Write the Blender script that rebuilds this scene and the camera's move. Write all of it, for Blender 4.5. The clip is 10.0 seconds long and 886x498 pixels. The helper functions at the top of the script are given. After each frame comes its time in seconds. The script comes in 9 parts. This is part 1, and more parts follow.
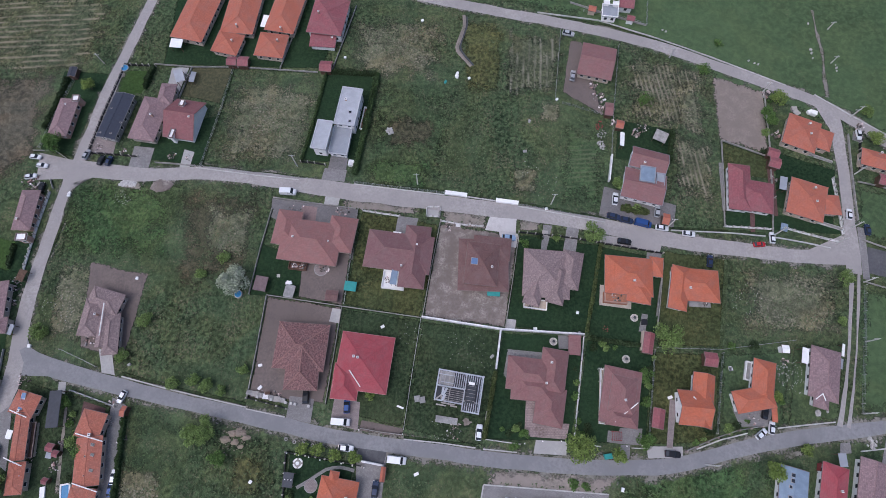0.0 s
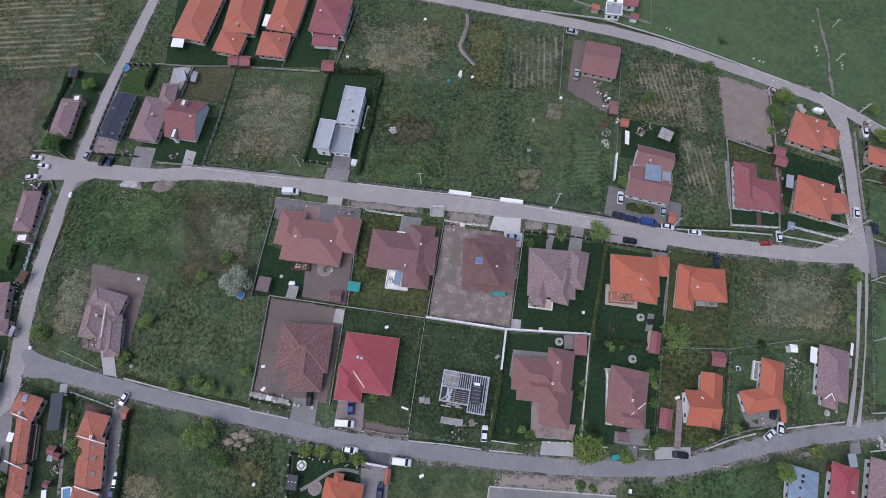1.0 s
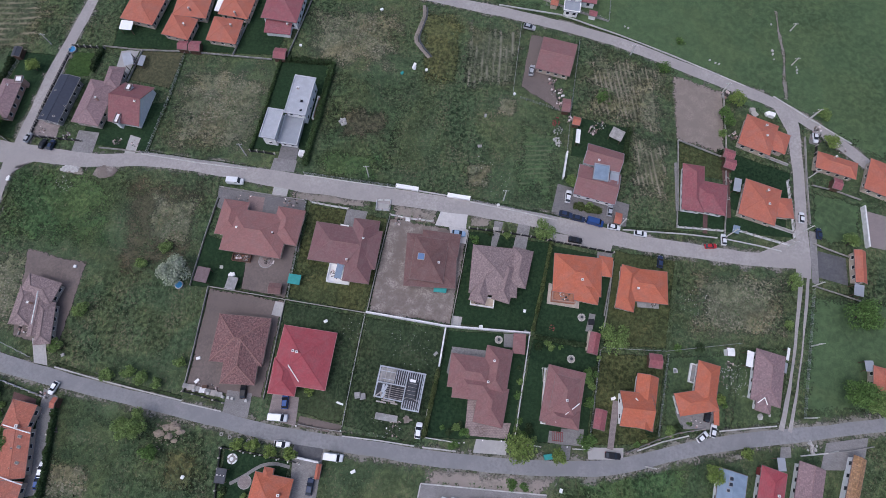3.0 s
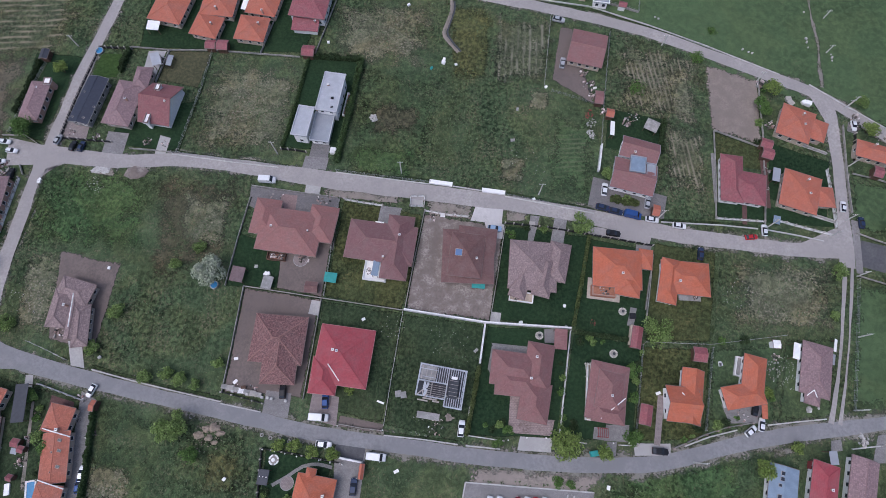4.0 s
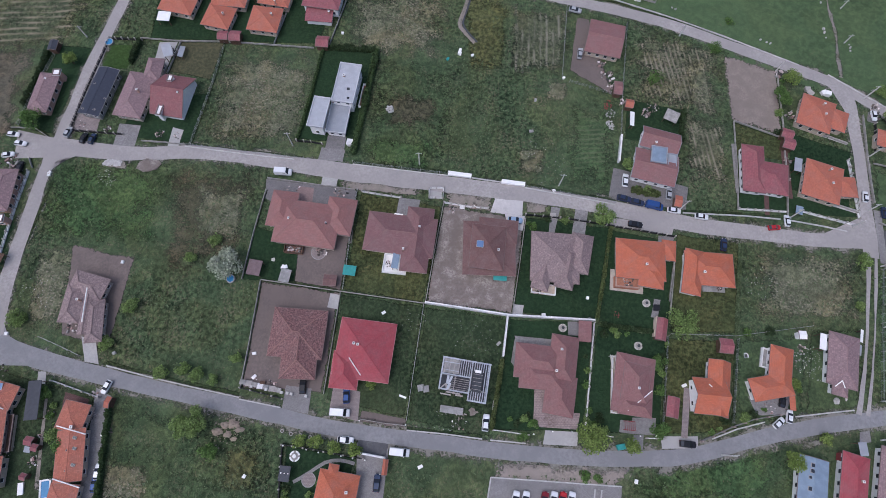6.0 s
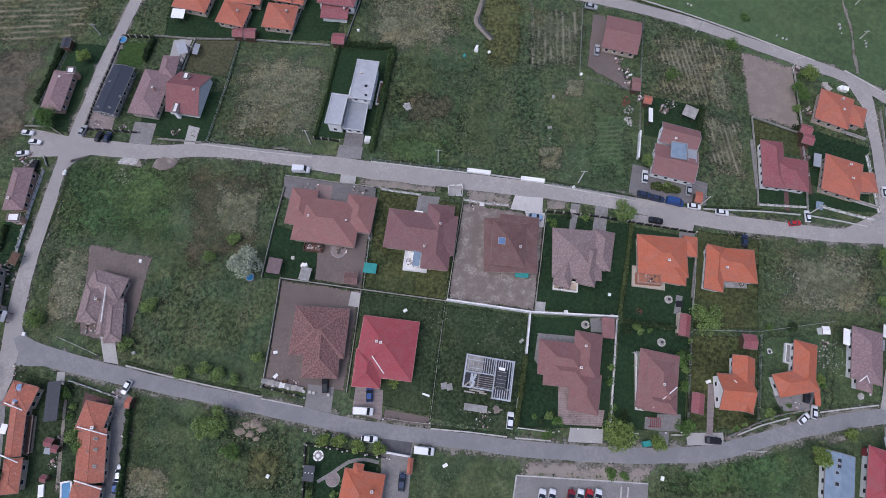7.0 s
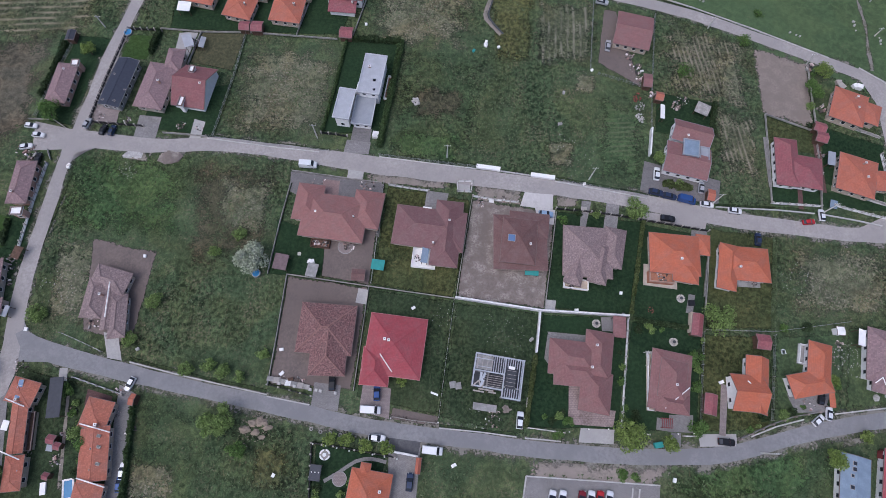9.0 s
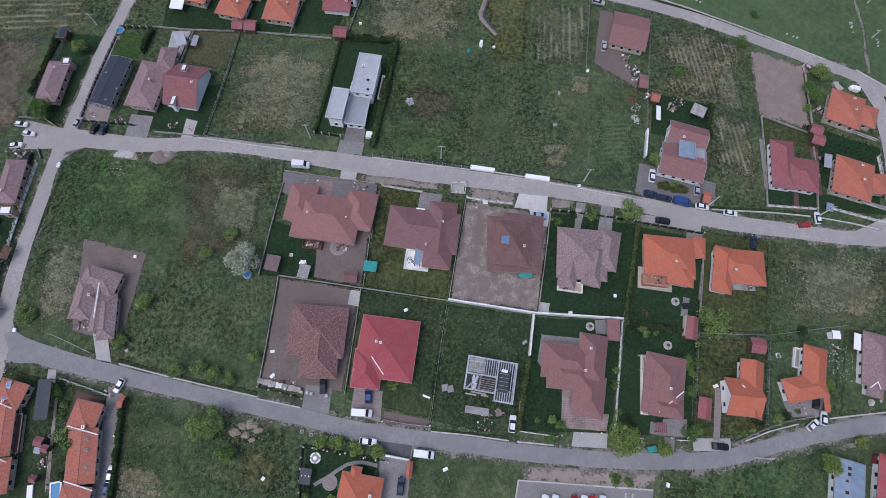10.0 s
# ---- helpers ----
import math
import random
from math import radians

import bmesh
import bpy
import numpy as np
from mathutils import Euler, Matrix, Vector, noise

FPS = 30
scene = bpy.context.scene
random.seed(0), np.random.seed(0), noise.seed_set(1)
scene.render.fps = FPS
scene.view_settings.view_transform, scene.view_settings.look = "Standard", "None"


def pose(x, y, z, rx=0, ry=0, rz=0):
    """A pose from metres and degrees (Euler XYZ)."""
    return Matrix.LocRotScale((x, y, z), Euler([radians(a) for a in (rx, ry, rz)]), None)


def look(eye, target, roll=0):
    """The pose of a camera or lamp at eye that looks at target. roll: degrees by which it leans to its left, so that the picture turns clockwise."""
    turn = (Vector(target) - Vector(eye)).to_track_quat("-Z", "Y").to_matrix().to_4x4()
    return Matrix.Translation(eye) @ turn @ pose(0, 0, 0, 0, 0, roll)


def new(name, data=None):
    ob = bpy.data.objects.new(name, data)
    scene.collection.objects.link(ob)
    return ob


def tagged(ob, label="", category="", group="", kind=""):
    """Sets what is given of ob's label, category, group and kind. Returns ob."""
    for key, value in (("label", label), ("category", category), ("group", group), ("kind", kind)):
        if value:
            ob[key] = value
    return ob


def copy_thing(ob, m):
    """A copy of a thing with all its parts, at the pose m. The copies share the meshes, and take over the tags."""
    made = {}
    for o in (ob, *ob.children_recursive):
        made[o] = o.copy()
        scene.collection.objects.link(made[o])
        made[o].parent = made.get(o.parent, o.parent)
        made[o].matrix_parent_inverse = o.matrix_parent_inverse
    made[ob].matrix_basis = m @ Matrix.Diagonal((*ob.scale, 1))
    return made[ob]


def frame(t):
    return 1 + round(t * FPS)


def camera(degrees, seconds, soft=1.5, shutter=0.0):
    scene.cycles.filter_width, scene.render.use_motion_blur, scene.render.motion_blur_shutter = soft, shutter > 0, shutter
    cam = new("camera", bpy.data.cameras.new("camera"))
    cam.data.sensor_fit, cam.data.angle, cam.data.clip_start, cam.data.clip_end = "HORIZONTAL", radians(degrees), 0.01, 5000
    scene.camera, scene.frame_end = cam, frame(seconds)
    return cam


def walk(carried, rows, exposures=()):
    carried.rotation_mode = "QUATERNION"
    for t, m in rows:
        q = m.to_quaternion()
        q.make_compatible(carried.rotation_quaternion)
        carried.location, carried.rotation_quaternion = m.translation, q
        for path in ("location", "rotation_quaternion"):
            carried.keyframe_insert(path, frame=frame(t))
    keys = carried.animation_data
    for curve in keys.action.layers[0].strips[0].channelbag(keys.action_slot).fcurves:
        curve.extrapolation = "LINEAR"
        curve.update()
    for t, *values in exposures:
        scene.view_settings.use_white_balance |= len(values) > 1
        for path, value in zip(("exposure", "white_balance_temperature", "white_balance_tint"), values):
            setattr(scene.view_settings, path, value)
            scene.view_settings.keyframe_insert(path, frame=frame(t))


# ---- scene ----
cam = camera(80.0, 10.0, soft=0.72)
ROWS = [
    (0, 3.937, 1.427, 143.504, 18.697, 0.390, 0.486),
    (0.5, 2.760, 1.080, 142.703, 18.888, 0.516, 0.356),
    (1, 2.798, 1.330, 142.249, 18.858, 0.468, 0.317),
    (1.5, 1.450, 1.167, 141.526, 18.914, 0.446, 0.149),
    (2, -0.284, 1.272, 141.359, 18.753, 1.033, 0.165),
    (2.1, 2.237, 1.534, 141.397, 18.633, 0.741, 0.362),
    (2.2, 5.766, 1.900, 141.451, 18.466, 0.332, 0.638),
    (2.3, 9.548, 2.292, 141.507, 18.287, -0.107, 0.934),
    (2.4, 12.951, 2.644, 141.559, 18.126, -0.502, 1.200),
    (2.5, 15.472, 2.906, 141.597, 18.006, -0.794, 1.397),
    (2.6, 16.890, 2.935, 141.603, 17.993, -0.958, 1.508),
    (2.7, 17.362, 2.945, 141.605, 17.988, -1.013, 1.545),
    (3.8, 7.803, 1.726, 138.980, 18.222, -0.335, 0.711),
    (4, 6.993, 1.666, 138.770, 18.212, -0.245, 0.651),
    (4.5, 5.542, 1.180, 138.059, 18.257, -0.273, 0.539),
    (5, 3.644, 0.464, 137.165, 18.444, -0.337, 0.408),
    (6.5, -0.600, -0.070, 135.517, 18.337, -0.741, 0.161),
    (6.8, -2.168, -0.245, 135.257, 18.374, -0.786, 0.059),
    (7, -6.198, -0.695, 134.589, 18.469, -0.899, -0.201),
    (7.2, -9.799, -0.649, 134.293, 18.352, -0.611, -0.391),
    (7.35, -11.334, -0.630, 134.166, 18.301, -0.489, -0.472),
    (7.5, -12.101, -0.621, 134.103, 18.276, -0.427, -0.513),
    (7.8, -10.782, -0.918, 133.676, 18.331, -0.588, -0.322),
    (8, -9.826, -1.134, 133.366, 18.371, -0.704, -0.184),
    (8.5, -9.091, -1.092, 132.785, 18.443, -0.950, 0.013),
    (9, -8.377, -0.863, 132.297, 18.476, -0.980, 0.169),
    (9.5, -7.598, -0.503, 131.894, 18.472, -1.100, 0.294),
    (10, -6.869, 0.066, 131.477, 18.399, -1.160, 0.348),
]
walk(cam, [(t, pose(x, y, z, rx, ry, rz)) for t, x, y, z, rx, ry, rz in ROWS], [(0.0, 0.17, 5480.0, 15.0), (10.0, 0.17, 5480.0, 15.0)])

# ---- world, sun, exposure ----
world = bpy.data.worlds.new("overcast_sky")
scene.world = world
world.use_nodes = True
wn = world.node_tree.nodes
sky = wn.new("ShaderNodeTexSky")
sky.sky_type = "NISHITA"
sky.sun_disc = False
sky.sun_elevation, sky.sun_rotation = radians(64), radians(236)
sky.air_density, sky.dust_density, sky.ozone_density = 1.0, 7.0, 1.0
world.node_tree.links.new(sky.outputs[0], wn["Background"].inputs[0])
wn["Background"].inputs[1].default_value = 0.112
sun = new("sun", bpy.data.lights.new("sun", "SUN"))
sun.data.energy, sun.data.angle, sun.data.color = 0.42, radians(95), (1.0, 0.97, 0.93)
sun.matrix_world = look((0, 0, 0), (0.42, 0.26, -0.87))


# ---- materials ----
def nodes_of(name, rough=0.9, metal=0.0):
    m = bpy.data.materials.new(name)
    m.use_nodes = True
    n = m.node_tree.nodes
    b = n["Principled BSDF"]
    b.inputs["Roughness"].default_value, b.inputs["Metallic"].default_value = rough, metal
    b.inputs["Specular IOR Level"].default_value = 0.25
    return m, n, m.node_tree.links.new, b


def mixer(n, link, fac, a, b, mode="MIX"):
    x = n.new("ShaderNodeMix")
    x.data_type, x.blend_type = "RGBA", mode
    for socket, value in ((x.inputs[0], fac), (x.inputs[6], a), (x.inputs[7], b)):
        if isinstance(value, bpy.types.NodeSocket):
            link(value, socket)
        elif isinstance(value, tuple):
            socket.default_value = (*value, 1.0)
        else:
            socket.default_value = value
    return x.outputs[2]


def noisy(n, link, scale, low, high, detail=4.0, coords=None, stretch=None, dist=0.0):
    """A noise between 0 and 1, spread between low and high."""
    if coords is None:
        coords = n.new("ShaderNodeNewGeometry").outputs["Position"]
    if stretch:
        mp = n.new("ShaderNodeMapping")
        mp.inputs["Rotation"].default_value = (0, 0, radians(stretch[0]))
        mp.inputs["Scale"].default_value = (stretch[1], stretch[2], 1)
        link(coords, mp.inputs[0])
        coords = mp.outputs[0]
    t = n.new("ShaderNodeTexNoise")
    t.inputs["Scale"].default_value, t.inputs["Detail"].default_value = scale, detail
    t.inputs["Distortion"].default_value = dist
    link(coords, t.inputs["Vector"])
    r = n.new("ShaderNodeMapRange")
    r.interpolation_type = "SMOOTHSTEP"
    r.inputs[1].default_value, r.inputs[2].default_value = low, high
    link(t.outputs["Fac"], r.inputs[0])
    return r.outputs[0]


def bumped(n, link, b, height, strength, distance):
    k = n.new("ShaderNodeBump")
    k.inputs["Strength"].default_value, k.inputs["Distance"].default_value = strength, distance
    link(height, k.inputs["Height"])
    link(k.outputs[0], b.inputs["Normal"])


def scaled(c, f):
    return tuple(min(1.0, v * f) for v in c)


def plain(name, c, rough=0.7, metal=0.0, spread=0.18, scale=1.3):
    """Paint, plaster, metal or cloth with grime at two scales."""
    m, n, link, b = nodes_of(name, rough, metal)
    fine = noisy(n, link, scale * 7, 0.3, 0.75)
    wide = noisy(n, link, scale, 0.3, 0.7)
    col = mixer(n, link, fine, scaled(c, 1 - spread * 0.6), scaled(c, 1 + spread * 0.5))
    link(mixer(n, link, wide, col, scaled(c, 1 - spread)), b.inputs["Base Color"])
    return m


def faded(n, link, b, ragged):
    """Ragged, thinning edges for a patch whose UV runs from -1 to 1."""
    uv = n.new("ShaderNodeUVMap")
    uv.uv_map = "UVMap"
    sep = n.new("ShaderNodeSeparateXYZ")
    link(uv.outputs[0], sep.inputs[0])
    edge = []
    for i in (0, 1):
        a = n.new("ShaderNodeMath")
        a.operation = "ABSOLUTE"
        link(sep.outputs[i], a.inputs[0])
        edge.append(a.outputs[0])
    mx = n.new("ShaderNodeMath")
    mx.operation = "MAXIMUM"
    link(edge[0], mx.inputs[0])
    link(edge[1], mx.inputs[1])
    wob = noisy(n, link, 0.22, 0.2, 0.8, 6.0)
    fine = noisy(n, link, 1.6, 0.2, 0.8, 4.0)
    s1 = n.new("ShaderNodeMath")
    s1.operation = "MULTIPLY_ADD"
    s1.inputs[1].default_value = ragged
    link(wob, s1.inputs[0])
    link(mx.outputs[0], s1.inputs[2])
    s2 = n.new("ShaderNodeMath")
    s2.operation = "MULTIPLY_ADD"
    s2.inputs[1].default_value = ragged * 0.8
    link(fine, s2.inputs[0])
    link(s1.outputs[0], s2.inputs[2])
    r = n.new("ShaderNodeMapRange")
    r.interpolation_type = "SMOOTHSTEP"
    r.inputs[1].default_value, r.inputs[2].default_value = 1.0 - ragged * 0.1, 1.0 + ragged * 0.75
    r.inputs[3].default_value, r.inputs[4].default_value = 1.0, 0.0
    link(s2.outputs[0], r.inputs[0])
    link(r.outputs[0], b.inputs["Alpha"])


def growth(name, base, dark, dry, dry_low, scale=1.0, ragged=0.0, rows=None, wild=1.0):
    """Grass or soil: blades and tufts, wide stains, dry straw, and optional furrows (turn, metres, depth). wild: 1 for a field, less for a mown lawn."""
    def tone(r, g, b):
        return tuple(1 + (v - 1) * wild for v in (r, g, b))

    m, n, link, b = nodes_of(name, 0.95)
    b.inputs["Specular IOR Level"].default_value = 0.0
    tuft = noisy(n, link, 0.9 * scale, 0.3, 0.7, 6.0, dist=0.4)
    blade = noisy(n, link, 4.5 * scale, 0.28, 0.72, 3.0)
    wide = noisy(n, link, 0.035, 0.32, 0.68, 5.0)
    straw = noisy(n, link, 0.16, dry_low, dry_low + 0.22, 8.0, dist=0.6)
    streak = noisy(n, link, 1.7, 0.45, 0.75, 5.0)
    clump = noisy(n, link, 0.9 * scale, 0.32, 0.68, 5.0, dist=0.5)
    speck = noisy(n, link, 1.25 * scale, 0.55, 0.70, 5.0, stretch=(8, 1.5, 0.55), dist=0.3)
    col = mixer(n, link, tuft, dark, base)
    col = mixer(n, link, clump, mixer(n, link, 1.0, col, tone(0.50, 0.52, 0.51), "MULTIPLY"), mixer(n, link, 1.0, col, tone(1.46, 1.43, 1.36), "MULTIPLY"))
    col = mixer(n, link, speck, col, mixer(n, link, 0.5 * wild, col, dry))
    col = mixer(n, link, wide, col, mixer(n, link, 0.6, col, scaled(base, 1.25)))
    blotch = noisy(n, link, 0.17, 0.3, 0.7, 7.0, dist=1.0)
    col = mixer(n, link, blotch, mixer(n, link, 1.0, col, tone(0.74, 0.76, 0.76), "MULTIPLY"), mixer(n, link, 1.0, col, tone(1.16, 1.14, 1.08), "MULTIPLY"))
    moss = noisy(n, link, 0.055, 0.42, 0.62, 8.0, dist=1.2)
    col = mixer(n, link, moss, col, mixer(n, link, 1.0, col, tone(1.20, 1.06, 0.99), "MULTIPLY"))
    sf = n.new("ShaderNodeMath")
    sf.operation = "MULTIPLY"
    link(straw, sf.inputs[0])
    link(streak, sf.inputs[1])
    col = mixer(n, link, sf.outputs[0], col, dry)
    col = mixer(n, link, blade, mixer(n, link, 1.0, col, tone(0.74, 0.74, 0.74), "MULTIPLY"), mixer(n, link, 1.0, col, tone(1.25, 1.24, 1.22), "MULTIPLY"))
    if rows:
        turn, pitch, depth = rows
        g = n.new("ShaderNodeNewGeometry")
        mp = n.new("ShaderNodeMapping")
        mp.inputs["Rotation"].default_value = (0, 0, radians(turn))
        link(g.outputs["Position"], mp.inputs[0])
        w = n.new("ShaderNodeTexWave")
        w.inputs["Scale"].default_value = 0.314 / pitch
        w.inputs["Distortion"].default_value, w.inputs["Detail"].default_value, w.inputs["Detail Scale"].default_value = 6.0, 2.0, 0.12
        link(mp.outputs[0], w.inputs[0])
        gate = noisy(n, link, 0.12, 0.25, 0.55)
        thin = n.new("ShaderNodeMath")
        thin.operation = "POWER"
        thin.inputs[1].default_value = 2.0
        link(w.outputs["Fac"], thin.inputs[0])
        dash = noisy(n, link, 1.0, 0.36, 0.62, 4.0, coords=mp.outputs[0], stretch=(0, 0.42, 0.13))
        broken = n.new("ShaderNodeMath")
        broken.operation = "MULTIPLY"
        link(thin.outputs[0], broken.inputs[0])
        link(dash, broken.inputs[1])
        q = n.new("ShaderNodeMath")
        q.operation = "MULTIPLY"
        link(broken.outputs[0], q.inputs[0])
        link(gate, q.inputs[1])
        q2 = n.new("ShaderNodeMath")
        q2.operation = "MULTIPLY"
        q2.inputs[1].default_value = depth
        link(q.outputs[0], q2.inputs[0])
        col = mixer(n, link, q2.outputs[0], col, dry)
    link(col, b.inputs["Base Color"])
    bumped(n, link, b, tuft, 0.5, 0.12)
    if ragged:
        faded(n, link, b, ragged)
    return m


def paved(name, c, stain, ragged=0.0, rough=0.9, cracks=0.35, tile=0.0):
    """Asphalt, concrete or packed earth, with stains, wheel dirt and an optional grid of slabs."""
    m, n, link, b = nodes_of(name, rough)
    grain = noisy(n, link, 9.0, 0.25, 0.75)
    blot = noisy(n, link, 0.3, 0.40, 0.68, 12.0, dist=0.25)
    wide = noisy(n, link, 0.06, 0.3, 0.7, 5.0)
    mott = noisy(n, link, 1.4, 0.3, 0.7, 6.0)
    col = mixer(n, link, grain, scaled(c, 0.86), scaled(c, 1.13))
    col = mixer(n, link, mott, mixer(n, link, 1.0, col, (0.86, 0.86, 0.86), "MULTIPLY"), mixer(n, link, 1.0, col, (1.12, 1.12, 1.11), "MULTIPLY"))
    col = mixer(n, link, wide, col, scaled(c, 0.86))
    broken = n.new("ShaderNodeMath")
    broken.operation = "MULTIPLY_ADD"
    broken.inputs[1].default_value, broken.inputs[2].default_value = 1.3, 0.2
    link(noisy(n, link, 2.2, 0.36, 0.64, 9.0, dist=0.8), broken.inputs[0])
    part_of = n.new("ShaderNodeMath")
    part_of.operation = "MULTIPLY"
    link(blot, part_of.inputs[0])
    link(broken.outputs[0], part_of.inputs[1])
    f = n.new("ShaderNodeMath")
    f.operation = "MULTIPLY"
    f.use_clamp = True
    f.inputs[1].default_value = cracks
    link(part_of.outputs[0], f.inputs[0])
    col = mixer(n, link, f.outputs[0], col, stain)
    if tile:
        bt = n.new("ShaderNodeTexBrick")
        bt.inputs["Scale"].default_value = 1.0
        bt.inputs["Brick Width"].default_value, bt.inputs["Row Height"].default_value = tile, tile * 0.6
        bt.inputs["Mortar Size"].default_value = tile * 0.06
        bt.inputs["Color1"].default_value, bt.inputs["Color2"].default_value = (1, 1, 1, 1), (0.84, 0.84, 0.84, 1)
        bt.inputs["Mortar"].default_value = (0.62, 0.62, 0.62, 1)
        link(n.new("ShaderNodeNewGeometry").outputs["Position"], bt.inputs["Vector"])
        col = mixer(n, link, 1.0, col, bt.outputs["Color"], "MULTIPLY")
    link(col, b.inputs["Base Color"])
    bumped(n, link, b, grain, 0.25, 0.02)
    if ragged:
        faded(n, link, b, ragged)
    return m


def tiled_roof(name, c, mottle=0.35, rough=0.75, speckle=0.0):
    """Clay or concrete tiles in courses, on a UV in metres (across, up the slope)."""
    m, n, link, b = nodes_of(name, rough)
    uv = n.new("ShaderNodeUVMap")
    uv.uv_map = "UVMap"
    bt = n.new("ShaderNodeTexBrick")
    bt.inputs["Scale"].default_value = 1.0
    bt.inputs["Brick Width"].default_value, bt.inputs["Row Height"].default_value = 0.30, 0.36
    bt.inputs["Mortar Size"].default_value, bt.inputs["Mortar Smooth"].default_value = 0.03, 0.6
    bt.offset = 0.0
    bt.inputs["Color1"].default_value = (*scaled(c, 1.0 - mottle * 0.8), 1)
    bt.inputs["Color2"].default_value = (*scaled(c, 1.0 + mottle * 0.8), 1)
    bt.inputs["Mortar"].default_value = (*scaled(c, 0.8), 1)
    link(uv.outputs[0], bt.inputs["Vector"])
    course = noisy(n, link, 1.0, 0.3, 0.7, 4.0, coords=uv.outputs[0], stretch=(0, 0.25, 2.2))
    weather = noisy(n, link, 0.45, 0.35, 0.75, 6.0)
    col = mixer(n, link, course, bt.outputs["Color"], mixer(n, link, 1.0, bt.outputs["Color"], (0.88, 0.88, 0.89), "MULTIPLY"))
    col = mixer(n, link, weather, col, mixer(n, link, 0.2, col, (0.24, 0.2, 0.19)))
    if speckle:
        spots = noisy(n, link, 2.7, 0.40, 0.62, 3.0, coords=uv.outputs[0], stretch=(0, 0.8, 1.5))
        pale = noisy(n, link, 2.3, 0.50, 0.66, 3.0, coords=uv.outputs[0], stretch=(0, 1.3, 0.8))
        col = mixer(n, link, spots, mixer(n, link, 1.0, col, (1 - speckle,) * 3, "MULTIPLY"), col)
        col = mixer(n, link, pale, col, mixer(n, link, speckle * 0.7, col, scaled(c, 1.75)))
    link(col, b.inputs["Base Color"])
    bumped(n, link, b, bt.outputs["Fac"], -0.5, 0.04)
    return m


def leafy(name, c, spread=0.5):
    m, n, link, b = nodes_of(name, 0.8)
    b.inputs["Specular IOR Level"].default_value = 0.05
    g = n.new("ShaderNodeNewGeometry")
    col = mixer(n, link, g.outputs["Random Per Island"], scaled(c, 1 - spread), scaled(c, 1 + spread))
    clump = noisy(n, link, 0.8, 0.3, 0.7)
    link(mixer(n, link, clump, col, mixer(n, link, 1.0, col, (0.72, 0.78, 0.65), "MULTIPLY")), b.inputs["Base Color"])
    return m


def glassy(name, c, rough=0.12):
    m, n, link, b = nodes_of(name, rough)
    b.inputs["Base Color"].default_value = (*c, 1)
    b.inputs["Specular IOR Level"].default_value = 0.6
    return m


GRASS = growth("field_grass", (0.066, 0.098, 0.053), (0.038, 0.059, 0.035), (0.180, 0.162, 0.110), 0.46)
MEADOW = growth("green_meadow", (0.076, 0.117, 0.058), (0.066, 0.101, 0.052), (0.122, 0.138, 0.078), 0.56, 0.7, 0.2, wild=0.36)
FRESH = growth("fresh_grass", (0.062, 0.106, 0.048), (0.039, 0.071, 0.034), (0.13, 0.145, 0.08), 0.56, 1.0, 0.5)
ROUGH = growth("rough_grass", (0.060, 0.091, 0.048), (0.034, 0.053, 0.030), (0.175, 0.165, 0.108), 0.52, 1.0, 0.35)
DRY = growth("dry_grass", (0.118, 0.128, 0.085), (0.068, 0.081, 0.053), (0.28, 0.255, 0.195), 0.35, 0.8, 0.45)
BROWN = growth("withered_weeds", (0.076, 0.076, 0.05), (0.042, 0.048, 0.033), (0.15, 0.132, 0.096), 0.42, 0.9, 0.55)
PLOUGH = growth("furrowed_field", (0.08, 0.094, 0.058), (0.052, 0.064, 0.041), (0.26, 0.245, 0.19), 0.46, 1.0, 0.4, (3, 1.9, 0.75))
STRIPED = growth("mown_strip_field", (0.090, 0.104, 0.066), (0.058, 0.072, 0.046), (0.265, 0.235, 0.178), 0.40, 1.0, 0.5, (-6, 1.35, 0.9))
ACRE = growth("harvested_field", (0.077, 0.095, 0.057), (0.055, 0.068, 0.043), (0.276, 0.240, 0.175), 0.55, 1.0, 0.25, (86, 2.0, 0.85))
BROWNACRE = growth("brown_ploughed_field", (0.104, 0.099, 0.078), (0.072, 0.070, 0.056), (0.150, 0.137, 0.108), 0.45, 0.8, 0.3)
LAWN = growth("dark_garden_lawn", (0.027, 0.050, 0.025), (0.017, 0.034, 0.019), (0.066, 0.080, 0.041), 0.66, 1.4, 0.03, wild=0.35)
STRIP = growth("dark_grass_edge", (0.038, 0.058, 0.03), (0.022, 0.036, 0.02), (0.10, 0.10, 0.06), 0.55, 1.2, 0.6)
BRIGHT = growth("bright_lawn", (0.050, 0.088, 0.029), (0.038, 0.066, 0.023), (0.088, 0.110, 0.052), 0.66, 1.4, 0.03, wild=0.3)
OLIVE = growth("mossy_lawn", (0.064, 0.078, 0.036), (0.040, 0.053, 0.027), (0.14, 0.132, 0.056), 0.47, 1.2, 0.05, wild=0.85)
MOSS = growth("mossy_plot", (0.085, 0.100, 0.046), (0.055, 0.070, 0.038), (0.14, 0.14, 0.08), 0.48, 1.0, 0.3)
YELLOW = growth("yellowish_grass", (0.078, 0.092, 0.046), (0.050, 0.062, 0.035), (0.15, 0.145, 0.09), 0.48, 1.0, 0.4)
SOIL = paved("bare_soil", (0.245, 0.205, 0.176), (0.31, 0.265, 0.23), 0.14, 0.95, 0.45)
EARTH = paved("packed_earth", (0.202, 0.168, 0.149), (0.35, 0.315, 0.28), 0.06, 0.95, 0.75)
